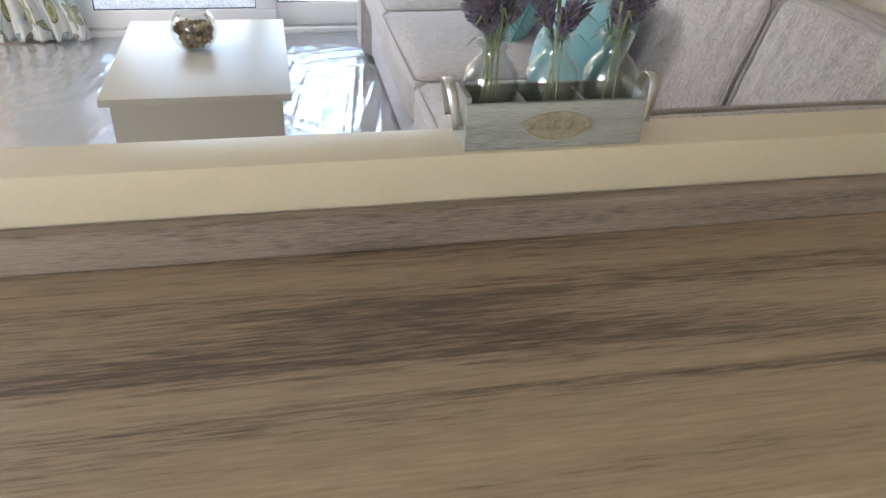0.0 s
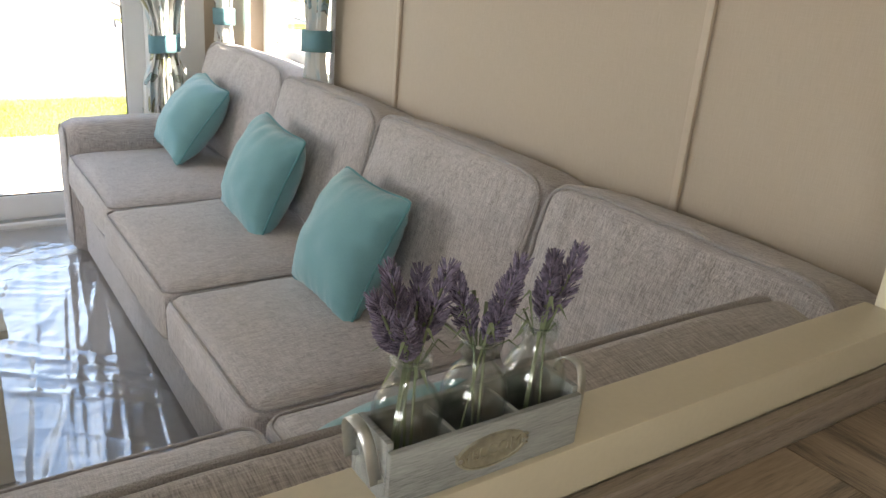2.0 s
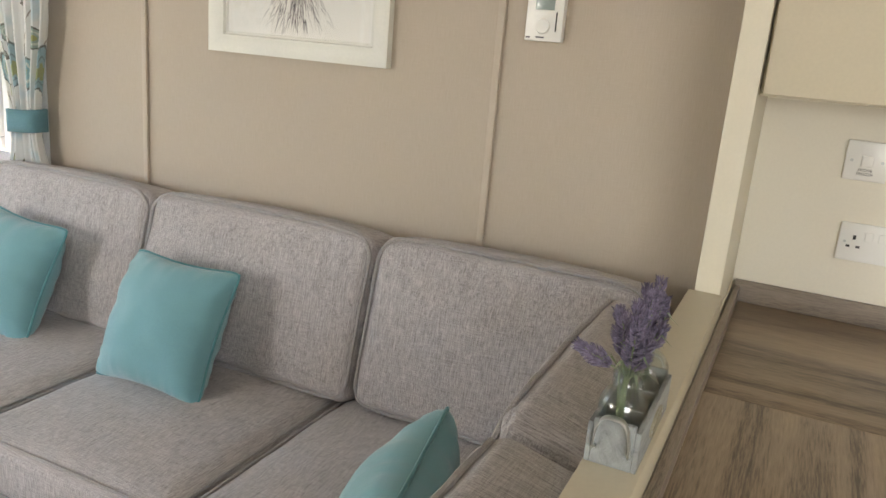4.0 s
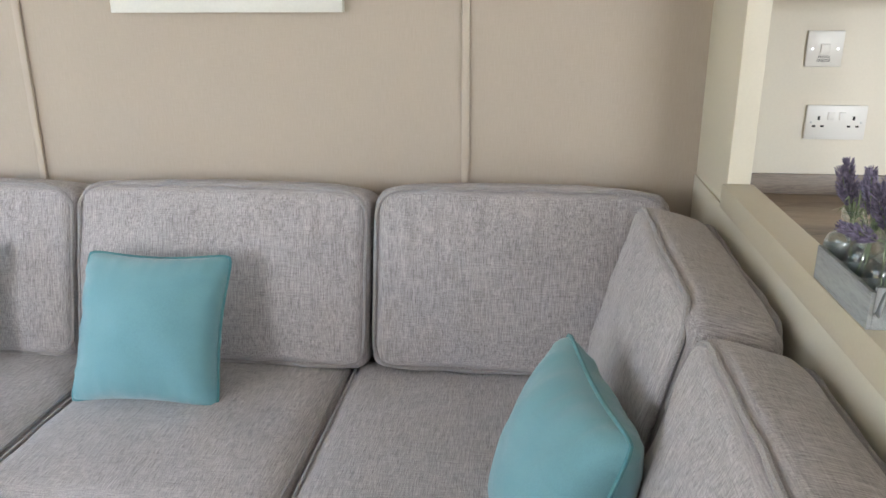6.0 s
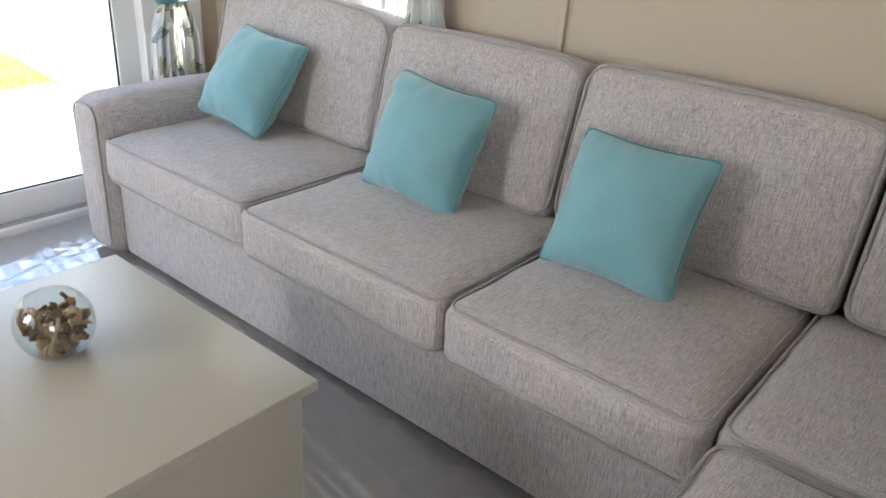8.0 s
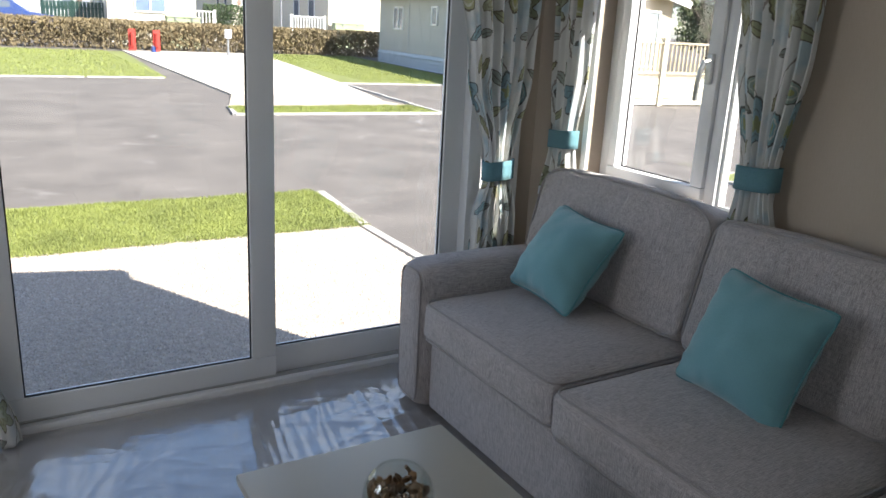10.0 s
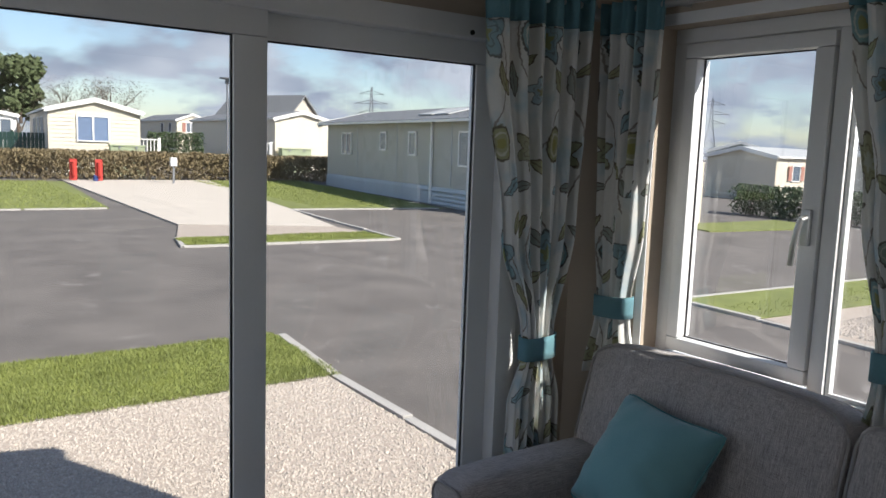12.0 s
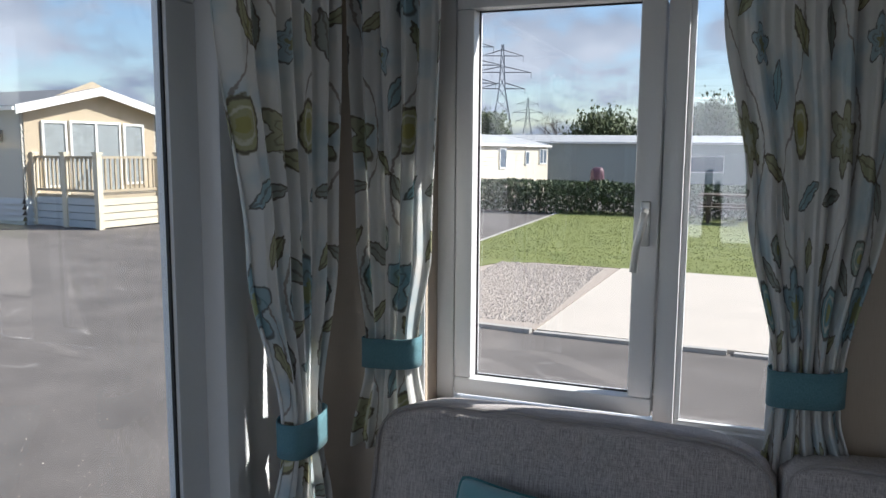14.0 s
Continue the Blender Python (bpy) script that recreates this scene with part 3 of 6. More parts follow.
for y in (BY - 0.1, FY):
    bm = bmesh.new()
    tri = [[bm.verts.new((x, y + d, z)) for x, z in ((WW - 0.16, CZ + 0.06), (WE + 0.16, CZ + 0.06), (WE + 0.16, 2.31), (rx, 2.90), (WW - 0.16, 2.31))] for d in (0, 0.1)]
    bm.faces.new(tri[0]); bm.faces.new(tri[1][::-1])
    for i in range(5):
        bm.faces.new((tri[0][i], tri[1][i], tri[1][(i + 1) % 5], tri[0][(i + 1) % 5]))
    structure("gable_front" if y > 0 else "gable_back", bm, CLADCREAM, "cream gable wall under the roof", "wall")

# Cover beads between the wallboards.
for k, y in enumerate((1.652, 2.885)):
    bm = bmesh.new()
    box(bm, WE - 0.013, y - 0.0105, 0.0, WE - 0.0005, y + 0.0105, CZ, bev=0.006)
    structure(f"trim_{k + 1}", bm, BEAD, "beige cover bead between wall panels", "trim", True)

# The half wall between kitchen and lounge, its ledge and the full-height jamb.
LX0, LX1 = -0.04, 1.268
structure("wall_divider", boxes((LX0, 0.990, 0.0, WE, 1.046, 0.982)), CREAM, "cream half-height wall between kitchen and lounge", "wall")
structure("divider_jamb", boxes((LX1, 0.992, 0.982, WE, 1.042, CZ), bev=0.003), CREAM, "cream full-height jamb of the room divider", "wall", True)
structure("divider_header", boxes((LX0, 0.992, 2.02, LX1, 1.042, CZ)), CREAM, "cream beam over the room divider", "wall")
structure("divider_ledge", boxes((LX0 - 0.012, 0.986, 0.982, LX1, 1.054, 1.035), bev=0.004), LEDGE, "cream painted ledge on top of the half wall", "ledge", True)


# ---- windows and the patio door ----
def window(k, xin, sgn, label):
    """A two-light window: an opening sash with a handle, and a fixed light. sgn: which way is out."""
    w = thing(f"window_{k}", label, "window", kind="structure")
    y0, y1, z0, z1 = WIN
    X = lambda d: xin + sgn * d

    def bars(name, rows, mat, parent, bev=0.006, lab=""):
        bm = bmesh.new()
        for d0, a, b, d1, c, d in rows:
            xa, xb = sorted((X(d0), X(d1)))
            box(bm, xa, a, b, xb, c, d, bev=bev)
        return part(name, bm, mat, parent, lab)

    m = 3.732
    fr = 0.05
    bars("window_frame", [(0.08, y0, z0, 0.15, y1, z0 + fr), (0.08, y0, z1 - fr, 0.15, y1, z1), (0.08, y0, z0 + fr, 0.15, y0 + fr, z1 - fr), (0.08, y1 - fr, z0 + fr, 0.15, y1, z1 - fr), (0.08, m - 0.055, z0 + fr, 0.15, m - 0.005, z1 - fr)], UPVC, w)
    s0, s1 = m - 0.002, y1 - fr - 0.006
    a, b = z0 + fr + 0.020, z1 - fr - 0.006
    sash = bars("sash", [(0.065, s0, a, 0.14, s1, a + 0.048), (0.065, s0, b - 0.048, 0.14, s1, b), (0.065, s0, a + 0.048, 0.14, s0 + 0.06, b - 0.048), (0.065, s1 - 0.05, a + 0.048, 0.14, s1, b - 0.048)], UPVC, w, 0.01)
    bars("gasket", [(0.106, s0 + 0.06, a + 0.048, 0.112, s1 - 0.05, a + 0.052), (0.106, s0 + 0.06, b - 0.052, 0.112, s1 - 0.05, b - 0.048), (0.106, s0 + 0.06, a + 0.052, 0.112, s0 + 0.064, b - 0.052), (0.106, s1 - 0.054, a + 0.052, 0.112, s1 - 0.05, b - 0.052)], GASKET, sash, 0)
    h = bars("handle", [(0.045, s0 + 0.018, 1.36, 0.065, s0 + 0.042, 1.47)], STEEL, sash, 0.004, "steel window handle")
    bm = bmesh.new()
    tube(bm, [(X(0.046), s0 + 0.03, 1.445), (X(0.020), s0 + 0.03, 1.44), (X(0.012), s0 + 0.034, 1.41), (X(0.016), s0 + 0.045, 1.36), (X(0.02), s0 + 0.05, 1.30)], 0.0095, seg=8)
    part("lever", bm, STEEL, sash)
    beads = bars("glazing_bead", [(0.095, y0 + fr, z0 + fr, 0.11, m - 0.055, z0 + fr + 0.014), (0.095, y0 + fr, z1 - fr - 0.014, 0.11, m - 0.055, z1 - fr), (0.095, y0 + fr, z0 + fr + 0.014, 0.11, y0 + fr + 0.014, z1 - fr - 0.014), (0.095, m - 0.069, z0 + fr + 0.014, 0.11, m - 0.055, z1 - fr - 0.014)], UPVC, w, 0.003)
    p1 = bars("pane", [(0.115, s0 + 0.055, a + 0.045, 0.119, s1 - 0.046, b - 0.045)], GLASS, sash, 0)
    p2 = bars("pane", [(0.115, y0 + fr - 0.003, z0 + fr - 0.003, 0.119, m - 0.053, z1 - fr + 0.003)], GLASS, w, 0)
    for p in (p1, p2):
        p.visible_shadow = False
    bars("window_sill", [(-0.02, y0 - 0.03, z0 - 0.022, 0.085, y1 + 0.03, z0 - 0.001)], UPVC, w, 0.004)
    lin = [(-0.006, y0 - 0.035, z0, 0.0, y0 - 0.001, z1 + 0.04), (-0.006, y1 + 0.001, z0, 0.0, y1 + 0.035, z1 + 0.04), (-0.006, y0 - 0.001, z1 + 0.001, 0.0, y1 + 0.001, z1 + 0.04)]
    bars("architrave", lin, UPVC, w, 0.002)
    return w


window(1, WE, 1, "white two-light window with one opening sash")
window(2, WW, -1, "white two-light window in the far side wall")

# Window out of view, added so that more light reaches the kitchen.
kw = thing("window_3", "white unseen kitchen window added in the far side wall", "window", kind="structure")
xa, xb = WW - 0.15, WW - 0.08
part("window_frame", boxes((xa, KW[0], WIN[2], xb, KW[1], WIN[2] + 0.05), (xa, KW[0], WIN[3] - 0.05, xb, KW[1], WIN[3]), (xa, KW[0], WIN[2] + 0.05, xb, KW[0] + 0.05, WIN[3] - 0.05), (xa, KW[1] - 0.05, WIN[2] + 0.05, xb, KW[1], WIN[3] - 0.05), (xa, -0.73, WIN[2] + 0.05, xb, -0.67, WIN[3] - 0.05), bev=0.006), UPVC, kw)
for y0_, y1_ in ((KW[0] + 0.048, -0.728), (-0.672, KW[1] - 0.048)):
    p = part("pane", boxes((xa + 0.03, y0_, WIN[2] + 0.048, xa + 0.034, y1_, WIN[3] - 0.048)), GLASS, kw)
    p.visible_shadow = False

door = thing("door_1", "white sliding patio door, closed, with two large panes", "patio door", kind="structure")
x0, x1, zt = DOOR
bm = boxes((x0, 4.672, 0.0, x0 + 0.07, 4.80, zt), (x1 - 0.090, 4.672, 0.0, x1, 4.80, zt), (x0 + 0.07, 4.672, zt - 0.075, x1 - 0.090, 4.80, zt), (x0 + 0.07, 4.672, 0.0, x1 - 0.090, 4.80, 0.035), bev=0.006)
part("door_frame", bm, UPVC, door)
part("track", boxes((x0 + 0.07, 4.70, 0.035, x1 - 0.090, 4.708, 0.05), (x0 + 0.07, 4.735, 0.035, x1 - 0.090, 4.741, 0.05)), STEEL, door)


def leaf(gx0, gx1, gz0, gz1, l, r, y, zb, name):
    b = boxes((gx0 - l, y - 0.022, zb, gx1 + r, y + 0.02, gz0), (gx0 - l, y - 0.022, gz1, gx1 + r, y + 0.02, gz1 + 0.082), (gx0 - l, y - 0.022, gz0, gx0, y + 0.02, gz1), (gx1, y - 0.022, gz0, gx1 + r, y + 0.02, gz1), bev=0.007)
    s = part(name, b, UPVC, door)
    g = 0.005
    part("gasket", boxes((gx0, y - 0.012, gz0, gx1, y - 0.004, gz0 + g), (gx0, y - 0.012, gz1 - g, gx1, y - 0.004, gz1), (gx0, y - 0.012, gz0 + g, gx0 + g, y - 0.004, gz1 - g), (gx1 - g, y - 0.012, gz0 + g, gx1, y - 0.004, gz1 - g)), GASKET, s)
    p = part("pane", boxes((gx0 - 0.004, y - 0.002, gz0 - 0.004, gx1 + 0.004, y + 0.002, gz1 + 0.004)), GLASS, s)
    p.visible_shadow = False
    return s


leaf(-0.625, 0.215, 0.142, 1.918, 0.10, 0.104, 4.706, 0.052, "sliding_leaf")
leaf(0.331, 1.122, 0.160, 1.916, 0.10, 0.10, 4.752, 0.04, "fixed_leaf")
bm = bmesh.new()
lathe(bm, [(0, 0), (0.009, 0), (0.009, 0.004), (0.004, 0.006), (0, 0.006)], 10)
ob = part("frame_screw", bm, GASKET, door)
ob.matrix_world = pose(1.05, 4.671, 2.012, 90)
structure("baseboard", boxes((WE - 0.012, 1.04, 0, WE, FY - 0.01, 0.07), bev=0.002), UPVC, "white skirting along the side wall", "baseboard", True)

# Clear film laid over the carpet, with raised wrinkles.
FX0, FX1, FY0, FY1 = WW + 0.02, WE - 0.02, 1.06, 4.665


def film_height(x, y):
    """Tight ridges beside the sofa, long shallow ones over the open floor."""
    p = Vector((x, y, 0))
    near = math.exp(-((x - 0.60) / 0.32) ** 2)
    h = 0.0030 * noise.noise(p * 2.3)
    for ang, fr, am, lo in ((1.30, 8.0, 0.013, 0.40), (1.42, 21.0, 0.011, 0.45), (1.05, 11.0, 0.008, 0.05), (0.3, 8.0, 0.008, 0.10), (-0.30, 15.0, 0.004, 0.20), (-0.7, 10.0, 0.008, 0.10), (-0.45, 27.0, 0.003, 0.25), (1.2, 24.0, 0.004, 0.25)):
        u, v = x * math.cos(ang) + y * math.sin(ang), -x * math.sin(ang) + y * math.cos(ang)
        gate = max(lo, 1.5 * noise.noise(Vector((u * 0.9 + ang * 5, v * 1.6, 3.3))))
        ridge = 1 - abs(noise.noise(Vector((u * 0.5, v * fr, ang * 9)))) * 2.4
        h += am * gate * max(0.0, ridge) ** 2 * (0.30 + 0.70 * near)
    return h


nx, ny = 430, 430
vs = [(FX0 + (FX1 - FX0) * i / nx, FY0 + (FY1 - FY0) * j / ny) for j in range(ny + 1) for i in range(nx + 1)]
me = bpy.data.meshes.new("film")
me.from_pydata([(x, y, 0.006 + max(0.0, film_height(x, y) + 0.002)) for x, y in vs], [], [(j * (nx + 1) + i, j * (nx + 1) + i + 1, (j + 1) * (nx + 1) + i + 1, (j + 1) * (nx + 1) + i) for j in range(ny) for i in range(nx)])
me.shade_smooth()
FILM = bpy.data.materials.new("clear_film")
FILM.use_nodes = True
nt = FILM.node_tree
nt.nodes.remove(nt.nodes["Principled BSDF"])
tr, gl = node(nt, "ShaderNodeBsdfTransparent", Color=(0.93, 0.94, 0.95, 1)), node(nt, "ShaderNodeBsdfGlossy", Roughness=0.19)
lwn = node(nt, "ShaderNodeLayerWeight", Blend=0.5)
pwn = node(nt, "ShaderNodeMath"); pwn.operation = "POWER"; pwn.inputs[1].default_value = 3.0
fz = node(nt, "ShaderNodeMath"); fz.operation = "MULTIPLY_ADD"; fz.inputs[1].default_value, fz.inputs[2].default_value = 0.85, 0.28
nt.links.new(lwn.outputs["Facing"], pwn.inputs[0]); nt.links.new(pwn.outputs[0], fz.inputs[0])
mx = node(nt, "ShaderNodeMixShader")
tcn = node(nt, "ShaderNodeTexCoord")
crn = node(nt, "ShaderNodeTexNoise", Scale=16.0, Detail=5.0, Distortion=1.2)
bpn = node(nt, "ShaderNodeBump", Strength=0.08, Distance=0.006)
nt.links.new(tcn.outputs["Object"], crn.inputs["Vector"]); nt.links.new(crn.outputs["Fac"], bpn.inputs["Height"]); nt.links.new(bpn.outputs[0], gl.inputs["Normal"])
# Pale bluish diffuse mixed in to paint the window's reflection over all wrinkles.
sky_haze, mk = node(nt, "ShaderNodeBsdfDiffuse", Color=(0.62, 0.65, 0.69, 1)), node(nt, "ShaderNodeMixShader", Fac=0.20)
nt.links.new(tr.outputs[0], mk.inputs[1]); nt.links.new(sky_haze.outputs[0], mk.inputs[2])
nt.links.new(fz.outputs[0], mx.inputs[0]); nt.links.new(mk.outputs[0], mx.inputs[1]); nt.links.new(gl.outputs[0], mx.inputs[2]); nt.links.new(mx.outputs[0], nt.nodes["Material Output"].inputs[0])
me.materials.append(FILM)
film = tagged(new("carpet_film", me), "clear wrinkled protective plastic film over the carpet", "plastic film")
film.visible_shadow = False

# ---- the kitchen side ----
worktop = thing("worktop", "grey-brown wood-grain laminate kitchen worktop", "worktop")
bm = bmesh.new()
rim = [[bm.verts.new((x, y, z)) for x, y in ((0.11, 0.606), (0.995, 0.606), (0.995, 0.972), (LX0, 0.972), (LX0, 0.82))] for z in (0.902, 0.937)]
bm.faces.new(rim[0][::-1]); bm.faces.new(rim[1])
for i in range(5):
    bm.faces.new((rim[0][i], rim[0][(i + 1) % 5], rim[1][(i + 1) % 5], rim[1][i]))
part("top", bm, WORKTOP, worktop, "", False)
part("side_top", boxes((0.996, BY + 0.01, 0.902, WE - 0.002, 0.972, 0.9375), bev=0.003), WORKTOP_Y, worktop)
up = woodgrain("upstand_wood", (0.11, 0.085, 0.068), (0.31, 0.255, 0.21), "x", 0.4)
upy = woodgrain("upstand_wood_side", (0.11, 0.085, 0.068), (0.31, 0.255, 0.21), "y", 0.4)
part("upstand", boxes((LX0, 0.972, 0.937, WE - 0.014, 0.9855, 0.976), bev=0.002), up, worktop)
part("upstand", boxes((WE - 0.014, BY + 0.01, 0.938, WE - 0.001, 0.9855, 0.990), bev=0.002), upy, worktop)
part("edge_trim", boxes((LX0, 0.970, 0.976, LX1, 0.9855, 0.9815)), up, worktop, "dark wood lip under the ledge")


def cabinet(name, x0, y0, x1, y1, z0, z1, face, label, n=1):
    c = thing(name, label, "cabinet", at=((x0 + x1) / 2, (y0 + y1) / 2, z0))
    dx, dy = (x1 - x0) / 2, (y1 - y0) / 2
    part("body", boxes((-dx, -dy, 0, dx, dy, z1 - z0)), CREAM, c)
    if face == "y":
        d = part("door", boxes((-dx + 0.004, -dy - 0.02, 0.1 if z0 == 0 else 0.005, dx - 0.004, -dy - 0.001, z1 - z0 - 0.005), bev=0.004), CREAM, c)
        part("handle", boxes((-0.06, -dy - 0.045, z1 - z0 - 0.09, 0.06, -dy - 0.035, z1 - z0 - 0.08), (-0.055, -dy - 0.036, z1 - z0 - 0.09, -0.045, -dy - 0.02, z1 - z0 - 0.08), (0.045, -dy - 0.036, z1 - z0 - 0.09, 0.055, -dy - 0.02, z1 - z0 - 0.08)), STEEL, d)
    else:
        d = part("door", boxes((-dx - 0.02, -dy + 0.004, 0.1 if z0 == 0 else 0.005, -dx - 0.001, dy - 0.004, z1 - z0 - 0.005), bev=0.004), CREAM, c)
        part("handle", boxes((-dx - 0.045, -0.06, 0.05 if z0 else z1 - z0 - 0.09, -dx - 0.035, 0.06, 0.06 if z0 else z1 - z0 - 0.08), (-dx - 0.036, -0.055, 0.05 if z0 else z1 - z0 - 0.09, -dx - 0.02, -0.045, 0.06 if z0 else z1 - z0 - 0.08), (-dx - 0.036, 0.045, 0.05 if z0 else z1 - z0 - 0.09, -dx - 0.02, 0.055, 0.06 if z0 else z1 - z0 - 0.08)), STEEL, d)
    return c


for a, b in ((0.12, 0.54), (0.543, 1.0)):
    cabinet("base_cabinet", a, 0.67, b, 0.950, 0.0, 0.901, "y", "cream base cabinet under the worktop")
for a, b in ((-2.28, -1.5), (-1.497, -0.7), (-0.697, 0.1)):
    cabinet("base_cabinet", 1.04, a, WE - 0.005, b, 0.0, 0.901, "x", "cream base cabinet under the worktop")
wc = thing("wall_cabinet", "cream wall cabinet above the worktop", "cabinet", at=(1.45, 0.52, 1.43))
part("body", boxes((-0.147, -0.44, 0.0, 0.148, 0.470, 0.72), bev=0.003), LEDGE, wc)
part("door", boxes((-0.168, -0.43, 0.004, -0.149, 0.465, 0.716), bev=0.004), LEDGE, wc)


def text(body, size, mat, parent, m, name="lettering", depth=0.0004):
    cu = bpy.data.curves.new(name, "FONT")
    cu.body, cu.size, cu.extrude, cu.align_x, cu.align_y = body, size, depth, "CENTER", "CENTER"
    tmp = bpy.data.objects.new(name, cu)
    scene.collection.objects.link(tmp)
    bpy.context.view_layer.update()
    me = bpy.data.meshes.new_from_object(tmp.evaluated_get(bpy.context.evaluated_depsgraph_get()))
    bpy.data.objects.remove(tmp)
    me.materials.clear()
    me.materials.append(mat)
    ob = new(name, me)
    ob.parent = parent
    ob.matrix_basis = m
    return ob


# Faces of wall plates look towards -x; their own x runs along -y of the room.
def plate(name, y, z, w, h, label, category):
    return thing(name, label, category, at=(WE - 0.0005, y, z), turn=-90)


sw = plate("fridge_switch", 0.767, 1.304, 0.086, 0.086, "white fused switch lettered for the fridge freezer", "switch")
part("plate", boxes((-0.043, -0.009, -0.043, 0.043, 0.0, 0.043), bev=0.003), PLASTIC, sw)
part("rocker", boxes((-0.011, -0.013, -0.012, 0.011, -0.009, 0.012), bev=0.002), PLASTIC, sw)
for s in (-0.03, 0.03):
    bm = bmesh.new(); rod(bm, (s, -0.0105, 0), (s, -0.009, 0), 0.0035)
    part("screw", bm, STEEL, sw)
text("FRIDGE\nFREEZER", 0.0085, DARK, sw, pose(0, -0.0093, -0.024, 90), depth=0.0001)
so = plate("double_socket", 0.716, 1.124, 0.146, 0.086, "white double wall socket with two switches", "socket")
part("plate", boxes((-0.073, -0.009, -0.043, 0.073, 0.0, 0.043), bev=0.003), PLASTIC, so)
for s in (-1, 1):
    part("rocker", boxes((s * 0.014 - 0.008, -0.012, 0.006, s * 0.014 + 0.008, -0.009, 0.026), bev=0.0015), PLASTIC, so)
    c = s * 0.042
    part("pin_holes", boxes((c - 0.003, -0.0096, 0.006, c + 0.003, -0.0088, 0.016), (c - 0.014, -0.0096, -0.012, c - 0.006, -0.0088, -0.007), (c + 0.006, -0.0096, -0.012, c + 0.014, -0.0088, -0.007)), DARK, so)
    bm = bmesh.new(); rod(bm, (s * 0.06, -0.0105, 0.0), (s * 0.06, -0.009, 0.0), 0.003)
    part("screw", bm, STEEL, so)
th = plate("thermostat", 1.531, 1.562, 0.095, 0.126, "white room thermostat with a dial and small screen", "thermostat")
part("case", boxes((-0.048, -0.026, -0.063, 0.048, 0.0, 0.063), bev=0.004), PLASTIC, th)
part("screen", boxes((-0.025, -0.0275, 0.012, 0.024, -0.026, 0.046), bev=0.001), LCD, th)
part("flap", boxes((-0.025, -0.0285, -0.004, 0.024, -0.026, 0.011), bev=0.001), PLASTIC, th)
bm = bmesh.new(); lathe(bm, [(0, 0.006), (0.017, 0.006), (0.019, 0.0)], 24)
d = part("dial", bm, PLASTIC, th); d.matrix_basis = pose(-0.002, -0.026, -0.027, 90)
part("slider", boxes((0.030, -0.0275, -0.038, 0.033, -0.0262, 0.008)), DARK, th)
part("marks", boxes((-0.044, -0.0266, -0.057, -0.033, -0.0258, -0.053), (-0.018, -0.0266, -0.055, 0.004, -0.0258, -0.052)), INK, th)

# ---- the picture ----
pic = thing("picture", "white framed pencil drawing on the wall", "picture", at=(WE - 0.0005, 2.285, 1.393), turn=-90)
PW, PH, FW = 0.315, 0.56, 0.062
bm = bmesh.new()
sec = [(0.0, 0.0), (0.0, -0.026), (0.012, -0.030), (0.036, -0.024), (0.044, -0.018), (0.050, -0.018), (0.054, -0.010), (FW, -0.010), (FW, 0.0)]
rings = []
for (cx, cz) in ((-1, 0), (1, 0), (1, 1), (-1, 1)):
    rings.append([bm.verts.new((cx * (PW - o), d, o + cz * (PH - 2 * o))) for o, d in sec])
for i in range(4):
    A, B = rings[i], rings[(i + 1) % 4]
    for k in range(len(sec) - 1):
        bm.faces.new((A[k], B[k], B[k + 1], A[k + 1]))
part("frame", bm, FRAMEWHITE, pic)
part("print", boxes((-PW + 0.05, -0.008, 0.05, PW - 0.05, -0.004, PH - 0.05)), PAPER, pic)
bm = bmesh.new()
rr = random.Random(5)
for i in range(420):  # pencil strokes that hang in a tapering tuft
    t = rr.random()
    cx = rr.gauss(0, 0.045 * (0.45 + 0.75 * t))
    zc = 0.36 - 0.27 * t + rr.uniform(-0.02, 0.02) + abs(cx) * 0.25
    ln, lean = rr.uniform(0.018, 0.045), cx * 0.25 + rr.uniform(-0.006, 0.006)
    w = rr.uniform(0.0006, 0.0016)
    a, b = (cx, zc), (cx + lean, zc - ln)
    q = [bm.verts.new((x, -0.0088, z)) for x, z in ((a[0] - w, a[1]), (a[0] + w, a[1]), (b[0] + w * 0.3, b[1]), (b[0] - w * 0.3, b[1]))]
    bm.faces.new(q)
part("drawing", bm, INK, pic, "grey pencil strokes in a soft tuft", False)
gp = part("glazing", boxes((-PW + 0.052, -0.012, 0.052, PW - 0.052, -0.0105, PH - 0.052)), GLASS, pic)
gp.visible_shadow = False

structure("trim_patio_door", boxes((DOOR[1] + 0.004, FY - 0.014, 0.0, DOOR[1] + 0.20, FY - 0.002, DOOR[2] + 0.03), bev=0.002), UPVC, "white plastic trim board beside the patio door", "trim")


# ---- the corner sofa ----
sofa = thing("corner_sofa", "grey woven corner sofa with loose box cushions", "sofa", at=(1.2, 2.6, 0))


def put(ob, m):
    """Sets a part's pose in the room."""
    ob.matrix_parent_inverse = ob.parent.matrix_world.inverted() if ob.parent.parent is None else Matrix()
    ob.matrix_basis = m
    return ob


bm = bmesh.new()
box(bm, 0.785, 1.06, 0.03, 1.56, 4.20, 0.335, bev=0.02)
put(part("base", bm, SOFA, sofa), pose(0, 0, 0))
bm = bmesh.new()
box(bm, -0.02, 1.06, 0.03, 0.785, 1.85, 0.334, bev=0.02)
put(part("return_base", bm, SOFA, sofa), pose(0, 0, 0))
bm = bmesh.new()
box(bm, 1.50, 1.06, 0.335, 1.585, 4.38, 0.80, bev=0.02)
put(part("back_frame", bm, SOFA, sofa), pose(0, 0, 0))
bm = bmesh.new()
